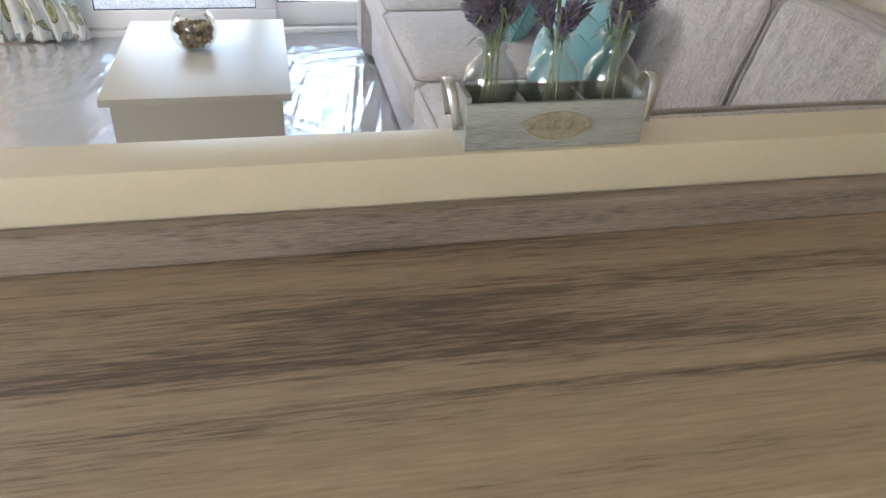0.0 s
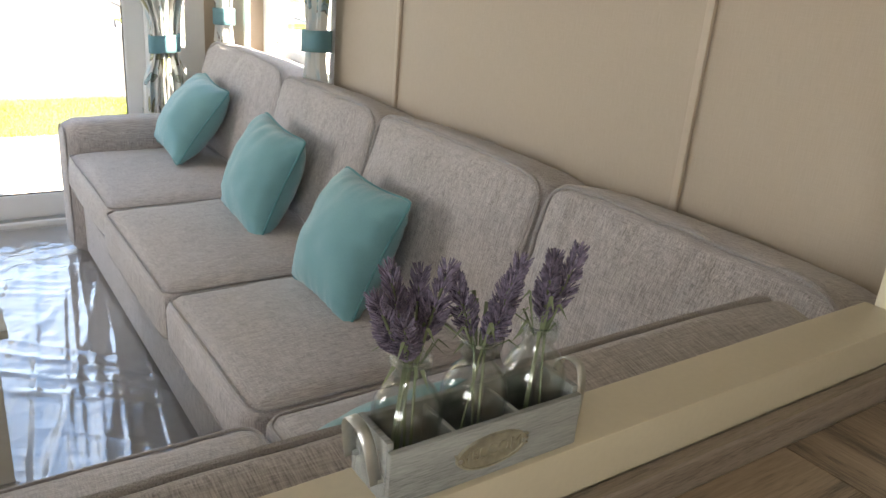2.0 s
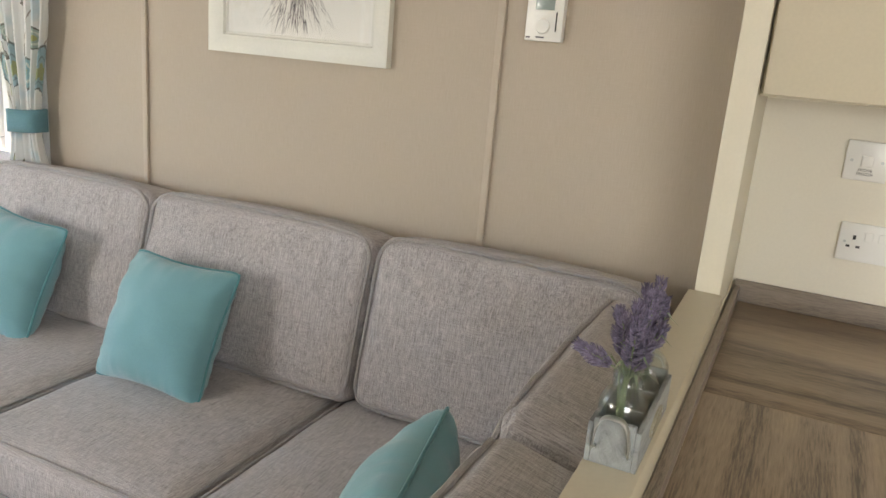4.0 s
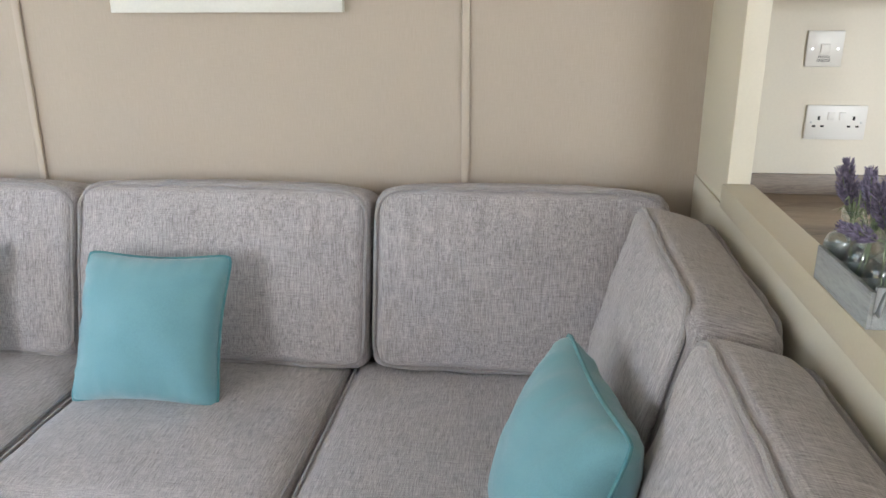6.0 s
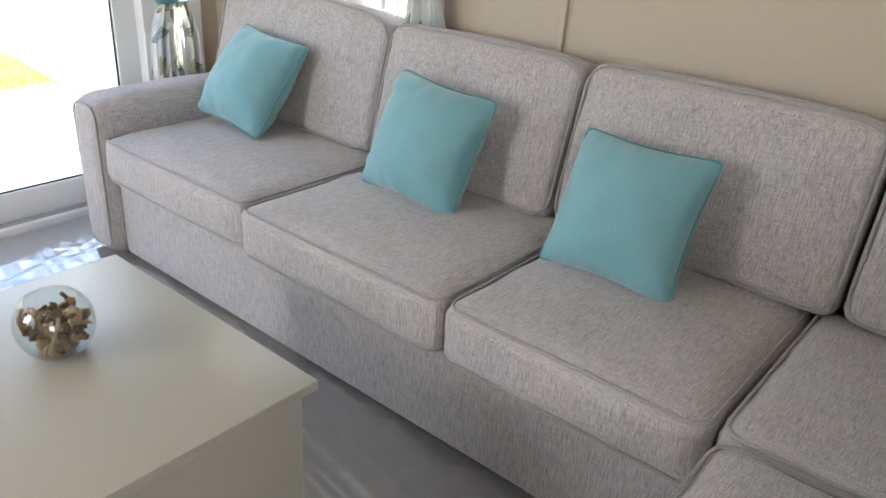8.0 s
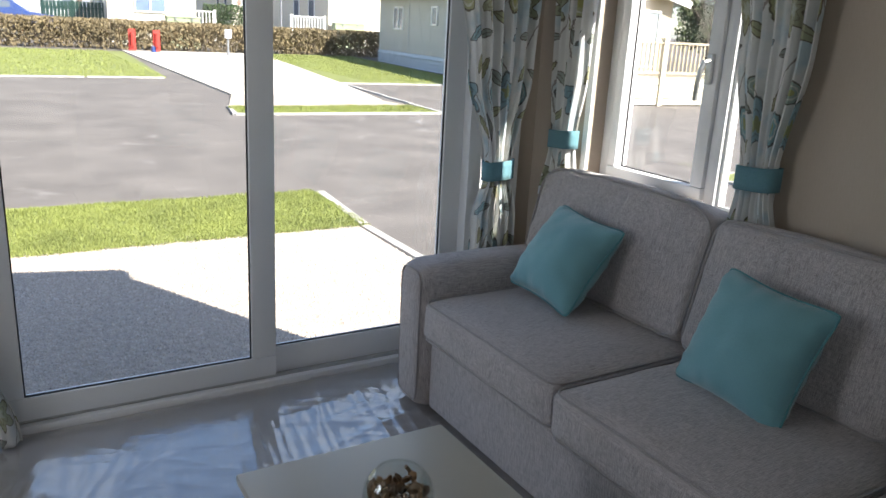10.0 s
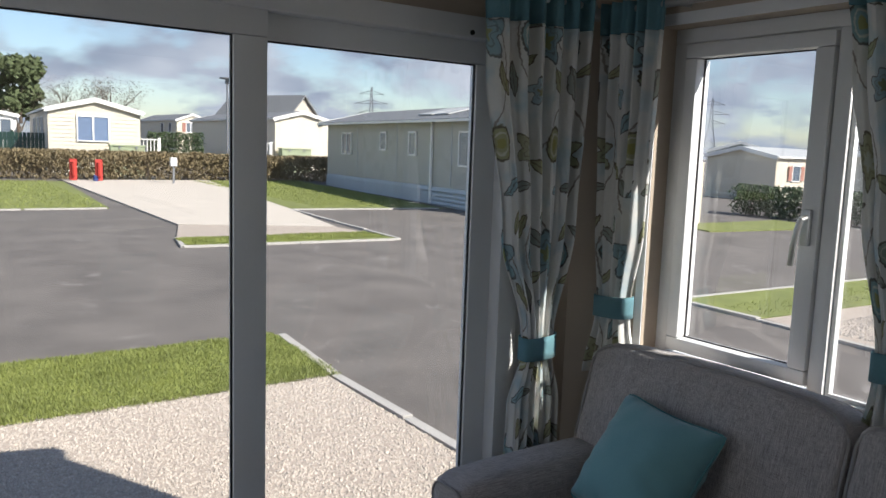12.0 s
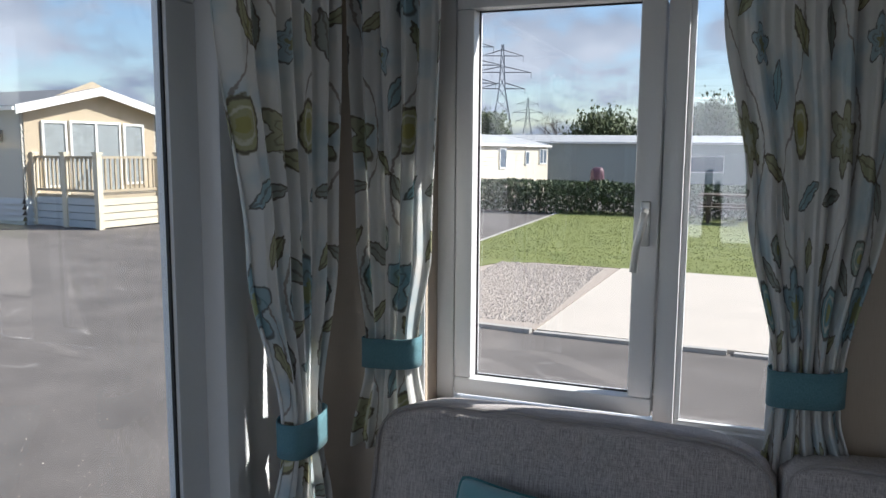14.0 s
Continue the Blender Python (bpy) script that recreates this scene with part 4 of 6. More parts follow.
box(bm, -0.02, 1.055, 0.334, 1.50, 1.13, 0.80, bev=0.02)
put(part("return_back_frame", bm, SOFA, sofa), pose(0, 0, 0))
for x, y in ((0.86, 4.34), (0.86, 2.9), (0.05, 1.78), (0.05, 1.12), (1.5, 4.34), (0.86, 1.95)):
    bm = bmesh.new(); rod(bm, (x, y, 0.0), (x, y, 0.031), 0.02, 0.025, 12)
    put(part("foot", bm, DARK, sofa), pose(0, 0, 0))
arm = soft_box(0.66, 0.195, 0.60, 0.055, (0.006, 0.008, 0.012), 10, 0.002, 3)
put(part("arm", arm, SOFA, sofa), pose(1.065, 4.297, 0.317))
bm = bmesh.new()
tube(bm, [(0.741, 4.297 + a, 0.322 + b) for a, b in dense(loop_path(0.075, 0.276, 0.045), 0.04)], 0.004, True)
put(part("arm_piping", bm, PIPING, sofa), pose(0, 0, 0))


def seat(y0, y1, x0, x1, seed, z0=0.338, z1=0.498):
    sx, sy, sz, r = x1 - x0, y1 - y0, z1 - z0, 0.035
    c = put(part("seat_cushion", soft_box(sx, sy, sz, r, (0.010, 0.004, 0.024), 18, 0.005, seed), SOFA, sofa), pose((x0 + x1) / 2, (y0 + y1) / 2, (z0 + z1) / 2))
    o = r * 0.293 - 0.003
    for s in (1, -1):
        bm = bmesh.new()
        tube(bm, [(a, b, s * (sz / 2 - o)) for a, b in dense(loop_path(sx / 2 - o, sy / 2 - o, 0.045))], 0.0042, True)
        p = part("piping", bm, PIPING, c)
    return c


seat(3.387, 4.195, 0.735, 1.40, 1)
seat(2.600, 3.377, 0.714, 1.40, 2)
seat(1.935, 2.590, 0.716, 1.40, 3)
seat(1.20, 1.925, 0.735, 1.40, 4)
seat(1.20, 1.915, 0.0, 0.722, 5)


def back(cx, cy, wid, seed, turn, hgt=0.47, thick=0.21, lean=14.0, zc=0.715, slump=0.0, rise=0.011):
    r = 0.032
    m = pose(cx, cy, zc, 0, 0, turn) @ pose(0, 0, 0, slump, lean, 0)
    c = put(part("back_cushion", soft_box(thick, wid, hgt, r, (0.030, 0.004, 0.010), 60, 0.006, seed, 0.0085, rise), SOFA, sofa), m)
    o = r * 0.293 - 0.004
    for s in (-1, 1):
        bm = bmesh.new()
        pts = []
        for a, b in dense(loop_path(wid / 2 - o, hgt / 2 - o, 0.06)):
            wob = 0.005 * noise.noise(Vector((a * 14, b * 14, seed)))
            pts.append((s * (thick / 2 - o) + wob, a, b + wob + crown(2 * a / wid, 2 * b / hgt, rise)))
        tube(bm, pts, 0.0055, True)
        part("piping", bm, PIPING, c)
    return c


back(1.472, 3.906, 0.925, 11, 0, zc=0.716, rise=0.034)
back(1.462, 3.060, 0.748, 12, 0, zc=0.707)
back(1.462, 2.279, 0.792, 13, 0, zc=0.715)
back(1.462, 1.500, 0.735, 14, 0, zc=0.722)
back(1.010, 1.198, 0.68, 15, -90, zc=0.726, lean=14, thick=0.16)
back(0.325, 1.192, 0.66, 16, -90, zc=0.712, lean=14, thick=0.16)


# ---- scatter cushions ----
def scatter(m, seed, label, size=0.385):
    t = thing("scatter_cushion", label, "cushion", "teal scatter cushions")
    t.matrix_world = m
    bm = bmesh.new()
    n, h = 34, size / 2
    rim = {}
    for s in (1, -1):
        g = []
        for j in range(n + 1):
            row = []
            for i in range(n + 1):
                u, v = 2 * i / n - 1, 2 * j / n - 1
                key = (i, j)
                edge = i in (0, n) or j in (0, n)
                if edge and key in rim:
                    row.append(rim[key]); continue
                x = h * u * (1 - 0.095 * (1 - v * v) - 0.055 * u ** 8 * v ** 8)
                z = h * v * (1 - 0.095 * (1 - u * u) - 0.055 * u ** 8 * v ** 8)
                th = 0.106 * ((1 - u ** 2) * (1 - v ** 2)) ** 0.45
                crease = 0.008 * noise.noise(Vector((u * 1.6 + seed * 2, v * 1.6, s * 2))) + 0.004 * noise.noise(Vector((u * 3 + seed, v * 3, s))) + 0.004 * math.sin(15 * v + 4 * u + 6 * noise.noise(Vector((v * 3, seed, 1)))) * math.exp(-((1 - abs(u)) / 0.22) ** 2) * (0 if edge else 1) + 0.004 * math.sin(14 * u + seed + 6 * noise.noise(Vector((u * 3, seed, 5)))) * math.exp(-((1 - abs(v)) / 0.22) ** 2) * (0 if edge else 1)
                vv = bm.verts.new((x, s * (th + (0 if edge else crease)), z))
                if edge:
                    rim[key] = vv
                row.append(vv)
            g.append(row)
        for j in range(n):
            for i in range(n):
                f = (g[j][i], g[j][i + 1], g[j + 1][i + 1], g[j + 1][i])
                bm.faces.new(f if s < 0 else f[::-1])
    part("cover", bm, TEAL, t)
    bm = bmesh.new()
    path = [(u, -1) for u in np.linspace(-1, 1, 22)[:-1]] + [(1, v) for v in np.linspace(-1, 1, 22)[:-1]] + [(u, 1) for u in np.linspace(1, -1, 22)[:-1]] + [(-1, v) for v in np.linspace(1, -1, 22)[:-1]]
    tube(bm, [(h * u * (1 - 0.095 * (1 - v * v) - 0.055 * u ** 8 * v ** 8) * 1.004, 0, h * v * (1 - 0.095 * (1 - u * u) - 0.055 * u ** 8 * v ** 8) * 1.004) for u, v in path], 0.0042, True)
    part("piping", bm, TEALPIPE, t)
    return t


# A cushion's own -y looks into the room; it leans back on the sofa.
def leaning(x, y, z, turn, tip, lean):
    return pose(x, y, z, 0, 0, turn) @ pose(0, 0, 0, lean, 0, 0) @ pose(0, 0, 0, 0, tip, 0)


scatter(leaning(1.205, 3.935, 0.690, -90, 4, -36), 1, "teal velvet scatter cushion on the window end of the sofa")
scatter(leaning(1.185, 3.060, 0.672, -90, 4, -24), 2, "teal velvet scatter cushion on the middle of the sofa")
scatter(leaning(1.165, 2.375, 0.668, -90, 0, -27), 3, "plump teal velvet scatter cushion near the corner", 0.378)
scatter(leaning(0.68, 1.405, 0.655, 192, 1, -16), 4, "teal velvet scatter cushion on the short side of the sofa")

# ---- coffee table and bowl ----
tx0, tx1, ty0, ty1, tz = -0.228, 0.336, 2.590, 3.372, 0.472
tab = thing("coffee_table", "square-edged taupe painted coffee table with open shelves", "table", at=((tx0 + tx1) / 2, (ty0 + ty1) / 2, 0.012))
hx, hy, T = (tx1 - tx0) / 2, (ty1 - ty0) / 2, tz - 0.012
part("tabletop", boxes((-hx, -hy, T - 0.024, hx, hy, T), bev=0.003), TABLE, tab)
i = 0.028
for s in (-1, 1):
    part("end_panel", boxes((-hx + i, s * (hy - i) - 0.009, 0.0, hx - i, s * (hy - i) + 0.009, T - 0.024), bev=0.001), TABLE, tab)
part("side_panel", boxes((hx - i - 0.018, -hy + i + 0.01, 0.0, hx - i, hy - i - 0.01, T - 0.025)), TABLE, tab)
for z in (0.045, 0.20):
    part("shelf", boxes((-hx + i + 0.012, -hy + i + 0.01, z, hx - i - 0.019, hy - i - 0.01, z + 0.018), bev=0.001), TABLE, tab)
part("top_rail", boxes((-hx + i + 0.004, -hy + i + 0.01, T - 0.05, -hx + i + 0.02, hy - i - 0.01, T - 0.0245)), TABLE, tab)

bowl = thing("glass_bowl", "round clear glass bowl standing on the coffee table", "bowl", at=(0.03, 3.04, tz))
bm = bmesh.new()
R, cz = 0.078, 0.068
outer = [(0.0, 0.0), (0.035, 0.0)] + [(R * math.sin(a), cz - R * math.cos(a)) for a in np.linspace(0.52, 2.42, 22)]
inner = [((R - 0.003) * math.sin(a), cz - (R - 0.003) * math.cos(a)) for a in np.linspace(2.42, 0.3, 22)] + [(0.0, 0.006)]
lathe(bm, outer + inner, 40)
ob = part("vessel", bm, BOWLGLASS, bowl)
ob.visible_shadow = True
rr = random.Random(3)
chips = thing("potpourri", "brown wood chips and dried petals filling the bowl", "potpourri", at=(0.03, 3.04, tz))
k = 0
while k < 150:
    p = Vector((rr.uniform(-1, 1), rr.uniform(-1, 1), rr.uniform(-1, 0.28)))
    if p.length > 1 or p.length < 0.45:
        continue
    p = p * (R - 0.015) + Vector((0, 0, cz))
    bm = bmesh.new()
    s = rr.uniform(0.008, 0.016)
    bmesh.ops.create_icosphere(bm, subdivisions=1, radius=s)
    for v in bm.verts:
        v.co *= rr.uniform(0.7, 1.2)
        v.co.z *= 0.45
    ob = part("petal" if k % 3 == 0 else "wood_chip", bm, PETAL if k % 3 == 0 else CHIP, chips, "", False)
    ob.matrix_basis = pose(p.x, p.y, max(p.z, 0.016), rr.uniform(0, 180), rr.uniform(0, 180), rr.uniform(0, 180))
    k += 1
for a0 in (0.3, 2.2, 4.0):
    rib = bmesh.new()
    pts = [((R - 0.012) * math.cos(a0 + 0.5 * t) * math.sin(0.9 + 1.3 * t), (R - 0.012) * math.sin(a0 + 0.5 * t) * math.sin(0.9 + 1.3 * t), cz - (R - 0.012) * math.cos(0.9 + 1.3 * t)) for t in np.linspace(0, 1, 9)]
    tube(rib, pts, 0.0045, seg=6)
    part("peel", rib, PETAL, chips, "pale curled peel strip")

# ---- the crate of bottles on the ledge ----
CX0, CX1, CY0, CY1, CB, CT = 0.476, 0.668, 0.992, 1.052, 1.035, 1.085
crate = thing("bottle_crate", "small limed wooden crate with a welcome plaque", "crate", at=((CX0 + CX1) / 2, (CY0 + CY1) / 2, CB))
w, d, h = (CX1 - CX0) / 2, (CY1 - CY0) / 2, CT - CB
for nm, r in (("front_board", (-w, -d, 0, w, -d + 0.006, h)), ("back_board", (-w, d - 0.006, 0, w, d, h)), ("end_board", (-w, -d + 0.0062, 0, -w + 0.006, d - 0.0062, h + 0.006)), ("end_board", (w - 0.006, -d + 0.0062, 0, w, d - 0.0062, h + 0.006)), ("bottom_board", (-w + 0.0062, -d + 0.0062, 0.001, w - 0.0062, d - 0.0062, 0.006)), ("divider", (-w / 3 - 0.002, -d + 0.0062, 0.006, -w / 3 + 0.002, d - 0.0062, h - 0.004)), ("divider", (w / 3 - 0.002, -d + 0.0062, 0.006, w / 3 + 0.002, d - 0.0062, h - 0.004))):
    part(nm, boxes(r, bev=0.0012), CRATE, crate)
bm = bmesh.new()
ring = lambda y, k: [bm.verts.new((0.036 * k * math.cos(t), y, h / 2 + 0.0 + 0.0155 * k * math.sin(t))) for t in np.linspace(0, 6.28319, 33)[:-1]]
r0, r1, r2, r3 = ring(-d, 1.0), ring(-d - 0.0025, 0.98), ring(-d - 0.0025, 0.90), ring(-d - 0.0012, 0.88)
for A, B in ((r0, r1), (r1, r2), (r2, r3)):
    for k in range(32):
        bm.faces.new((A[k], A[(k + 1) % 32], B[(k + 1) % 32], B[k]))
bm.faces.new(r3)
pl = part("plaque", bm, PLAQUE, crate, "oval old-brass plaque")
text("WELCOME", 0.0155, PLAQUE, pl, pose(0, -d - 0.0012, h / 2, 90), depth=0.0011)
for s in (-1, 1):
    bm = bmesh.new(); rod(bm, (s * 0.0325, -d - 0.0032, h / 2), (s * 0.0325, -d - 0.001, h / 2), 0.0019, seg=10)
    part("rivet", bm, STEEL, pl)
    bm = bmesh.new()
    pts = [(s * (w + 0.001 + 0.008 * math.sin(t)), 0.0205 * math.copysign(abs(math.cos(t)) ** 0.6, math.cos(t)), h * 0.42 + 0.046 * math.sin(t)) for t in np.linspace(0, math.pi, 19)]
    for a, b in zip(pts, pts[1:]):
        q = [bm.verts.new((a[0], a[1], a[2] - 0.0)), bm.verts.new((b[0], b[1], b[2])), bm.verts.new((b[0] + s * 0.010, b[1] * 0.98, b[2] - 0.001)), bm.verts.new((a[0] + s * 0.010, a[1] * 0.98, a[2] - 0.001))]
        bm.faces.new(q)
    bmesh.ops.remove_doubles(bm, verts=bm.verts[:], dist=1e-5)
    hd = part("handle", bm, STEEL, crate, "bent metal strap handle")
    so_ = hd.modifiers.new("thick", "SOLIDIFY"); so_.thickness = 0.0012
    for y in (-0.021, 0.021):
        bm = bmesh.new(); rod(bm, (s * w, y * 0.95, h * 0.45), (s * (w + 0.005), y * 0.95, h * 0.45), 0.0026, seg=8)
        part("rivet", bm, STEEL, crate)


def bottle(x, y):
    t = thing("glass_bottle", "small round clear glass bottle holding lavender", "bottle", "bottles in the crate", at=(x, y, CB + 0.0063))
    bm = bmesh.new()
    out = [(0.0, 0.0), (0.021, 0.0), (0.0235, 0.004), (0.0245, 0.02), (0.0265, 0.040), (0.0285, 0.056), (0.0270, 0.066), (0.0215, 0.076), (0.0150, 0.083), (0.0128, 0.088), (0.0128, 0.092), (0.0165, 0.094), (0.0165, 0.100), (0.0135, 0.102), (0.0135, 0.105)]
    lathe(bm, out + [(max(0.0, r - 0.0018), z if i else 0.004) for i, (r, z) in reversed(list(enumerate(out)))], 28)
    part("vessel", bm, BOWLGLASS, t)
    bm = bmesh.new()
    tube(bm, [(0.0152 * math.cos(q), 0.0152 * math.sin(q), 0.1045) for q in np.linspace(0, 6.28319, 25)[:-1]], 0.0022, True)
    part("lip", bm, BOWLGLASS, t, "thick rolled glass lip")
    return t


def bunch(x, y, seed, tips):
    t = thing("lavender_bunch", "purple artificial lavender sprigs in a bottle", "flowers", "lavender bunches", at=(x, y, CB + 0.0063))
    rr = random.Random(seed)
    for tx, ty, tz_ in tips:
        foot = Vector((rr.uniform(-0.012, 0.012), rr.uniform(-0.012, 0.012), 0.008))
        neck = Vector((tx * 0.16, ty * 0.16, 0.098))
        tip = Vector((tx * 0.95, ty, 0.098 + (tz_ - 0.098) * 0.86))
        bm = bmesh.new()
        start = neck.lerp(tip, 0.2)
        tube(bm, [foot, neck, start, neck.lerp(tip, 0.9)], 0.0012, seg=5)
        st = part("stem", bm, STEM, t)
        bm = bmesh.new()
        axis = (tip - start)
        L = axis.length
        q = axis.to_track_quat("Z", "Y")
        for k in range(230):
            f = rr.random()
            a = rr.uniform(0, 6.283)
            prof = 0.0098 * (math.sin(min(1.0, f * 1.25 + 0.18) * 2.6) ** 0.7 if f < 0.98 else 0.2)
            c = start + q @ Vector((0.5 * prof * math.cos(a), 0.5 * prof * math.sin(a), f * L))
            e = start + q @ Vector((1.30 * prof * math.cos(a), 1.30 * prof * math.sin(a), f * L + 0.008))
            rod(bm, c, e, 0.0009, 0.0005, 4)
        part("flower_spike", bm, LAVENDER, t)
    bm = bmesh.new()
    for k in range(18):
        a = rr.uniform(0, 6.283)
        o, z = rr.uniform(0.02, 0.042), rr.uniform(0.095, 0.135)
        base, mid, end = Vector((0.006 * math.cos(a), 0.006 * math.sin(a), 0.095)), Vector((o * 0.6 * math.cos(a), o * 0.6 * math.sin(a), z + 0.006)), Vector((o * math.cos(a), o * math.sin(a), z - 0.004))
        side = Vector((-math.sin(a), math.cos(a), 0)) * 0.0017
        v = [bm.verts.new(p) for p in (base - side * 0.5, base + side * 0.5, mid + side, mid - side, end)]
        bm.faces.new((v[0], v[1], v[2], v[3])); bm.faces.new((v[3], v[2], v[4]))
    part("leaves", bm, STEM, t, "narrow grey-green leaves")
    return t


bys = (CY0 + CY1) / 2
for x, seed, tips in ((0.507, 1, ((-0.040, -0.008, 0.172), (-0.016, 0.014, 0.186), (0.034, 0.006, 0.182), (-0.022, -0.020, 0.152), (0.020, 0.024, 0.172), (0.006, 0.062, 0.118))), (0.572, 2, ((-0.028, 0.004, 0.168), (0.036, 0.0, 0.178), (0.004, -0.020, 0.142))), (0.636, 3, ((-0.006, -0.010, 0.166), (0.040, 0.004, 0.176), (0.024, 0.018, 0.166)))):
    bottle(x, bys)
    bunch(x, bys, seed, tips)


# ---- curtains ----
def curtain(label, m, rows, folds, depth, band, tie, seed, n=90):
    """rows: (height, left, right) from the top down, in the curtain's own x; band: height under which the print begins; tie: heights of the tieback."""
    t = thing("curtain", label, "curtain", "floral curtains")
    t.matrix_world = m
    zs = [r[0] for r in rows]

    def span(z):
        for (za, la, ra), (zb, lb, rb) in zip(rows, rows[1:]):
            if zb <= z <= za:
                f = (za - z) / (za - zb)
                f = f * f * (3 - 2 * f)
                return la + (lb - la) * f, ra + (rb - ra) * f
        return rows[-1][1:]

    def off(u, z):
        l, r = span(z)
        w0 = rows[0][2] - rows[0][1]
        tight = min(1.0, (r - l) / w0)
        wob = noise.noise(Vector((u * 3, z * 1.3, seed)))
        return depth * (0.45 + 0.55 * tight) * (math.sin(6.28319 * folds * u + 1.3 * wob + seed) + 0.35 * math.sin(6.28319 * folds * 2.3 * u + 2.0 * wob))

    def cloth(name, za, zb, mat, lab=""):
        bm = bmesh.new()
        uvl = bm.loops.layers.uv.new("UVMap")
        k = max(2, int((za - zb) / 0.025))
        g = []
        wide = (rows[0][2] - rows[0][1]) * 2.1
        for j in range(k + 1):
            z = za + (zb - za) * j / k
            l, r = span(z)
            g.append([(bm.verts.new((l + (r - l) * i / n, off(i / n, z), z)), (seed * 0.37 + wide * i / n, z)) for i in range(n + 1)])
        for j in range(k):
            for i in range(n):
                c = (g[j][i], g[j][i + 1], g[j + 1][i + 1], g[j + 1][i])
                f = bm.faces.new([p[0] for p in c])
                for lp, p in zip(f.loops, c):
                    lp[uvl].uv = p[1]
        ob = part(name, bm, mat, t, lab)
        so = ob.modifiers.new("thick", "SOLIDIFY"); so.thickness = 0.0025
        return ob

    cloth("drape", band, zs[-1], FLORAL)
    cloth("header_band", zs[0], band + 0.0005, TIE, "plain teal header band")
    if tie:
        za, zb = tie
        bm = bmesh.new()
        ringz = []
        for z in (za, za - 0.3 * (za - zb), zb + 0.3 * (za - zb), zb):
            l, r = span(z)
            a, b = (r - l) / 2 + 0.010, depth * 0.9 + 0.022
            ringz.append([bm.verts.new(((l + r) / 2 + a * math.copysign(abs(math.cos(q)) ** 0.7, math.cos(q)), b * math.copysign(abs(math.sin(q)) ** 0.7, math.sin(q)), z + 0.006 * math.cos(q))) for q in np.linspace(0, 6.28319, 37)[:-1]])
        for A, B in zip(ringz, ringz[1:]):
            for i in range(36):
                bm.faces.new((A[i], B[i], B[(i + 1) % 36], A[(i + 1) % 36]))
        ob = part("tieback", bm, TIE, t, "padded teal tieback")
        so = ob.modifiers.new("thick", "SOLIDIFY"); so.thickness = 0.005
    return t


# Own x runs along the wall, own -y into the room.
curtain("floor-length floral curtain tied back beside the patio door", pose(0, 4.485, 0), [(2.16, 0.98, 1.44), (1.9, 0.995, 1.43), (1.35, 1.08, 1.405), (0.96, 1.190, 1.315), (0.90, 1.190, 1.315), (0.72, 1.14, 1.36), (0.02, 1.11, 1.40)], 6, 0.026, 2.035, (0.972, 0.890), 1.0)
curtain("floor-length floral curtain at the far side of the patio door", pose(0, 4.585, 0), [(2.16, -1.30, -0.78), (1.9, -1.28, -0.80), (1.35, -1.22, -0.86), (0.96, -1.10, -0.96), (0.90, -1.10, -0.96), (0.72, -1.12, -0.86), (0.02, -1.10, -0.645)], 5, 0.022, 2.035, (0.972, 0.890), 2.0)
curtain("short floral curtain tied back at the window corner", pose(1.505, 0, 0, 0, 0, -90), [(2.14, -4.50, -4.235), (1.9, -4.49, -4.24), (1.35, -4.465, -4.265), (1.10, -4.440, -4.300), (1.05, -4.440, -4.300), (0.81, -4.49, -4.25)], 5, 0.022, 2.03, (1.112, 1.035), 3.0)
curtain("short floral curtain tied back beside the wall panels", pose(1.535, 0, 0, 0, 0, -90), [(2.14, -3.635, -3.235), (1.9, -3.60, -3.25), (1.5, -3.535, -3.262), (1.10, -3.462, -3.325), (1.05, -3.462, -3.325), (0.80, -3.49, -3.26)], 6, 0.026, 2.03, (1.125, 1.045), 4.6)


def pole(label, a, b, rings_at):
    t = thing("curtain_pole", label, "curtain pole")
    bm = bmesh.new()
    rod(bm, a, b, 0.013, seg=14)
    part("rod", bm, STEEL, t)
    for p in (a, b):
        bm = bmesh.new()
        bmesh.ops.create_uvsphere(bm, u_segments=12, v_segments=8, radius=0.024)
        bmesh.ops.translate(bm, verts=bm.verts[:], vec=Vector(p))
        part("finial", bm, STEEL, t)
    for w0, w1 in rings_at:
        bm = bmesh.new(); rod(bm, w0, w1, 0.008)
        part("bracket", bm, STEEL, t)
    return t


pole("metal curtain pole over the patio door", (-1.34, 4.50, 2.125), (1.44, 4.50, 2.125), [((-0.75, 4.50, 2.125), (-0.75, 4.698, 2.125)), ((0.95, 4.50, 2.125), (0.95, 4.698, 2.125))])
pole("metal curtain pole over the side window", (1.525, 2.98, 2.115), (1.525, 4.545, 2.115), [((1.525, 3.65, 2.115), (1.598, 3.65, 2.115)), ((1.525, 4.20, 2.115), (1.598, 4.20, 2.115))])


# ---- outdoors ----
indoor = {ob.name for ob in scene.objects}


def gz(x, y):
    """Height of the ground: it rises gently ahead and falls away to the side."""
    return -0.12 + 0.010 * (max(-20.0, min(y, 40.0)) - 5.0) - 0.03 * max(0.0, min(x, 45.0) - 22.0)


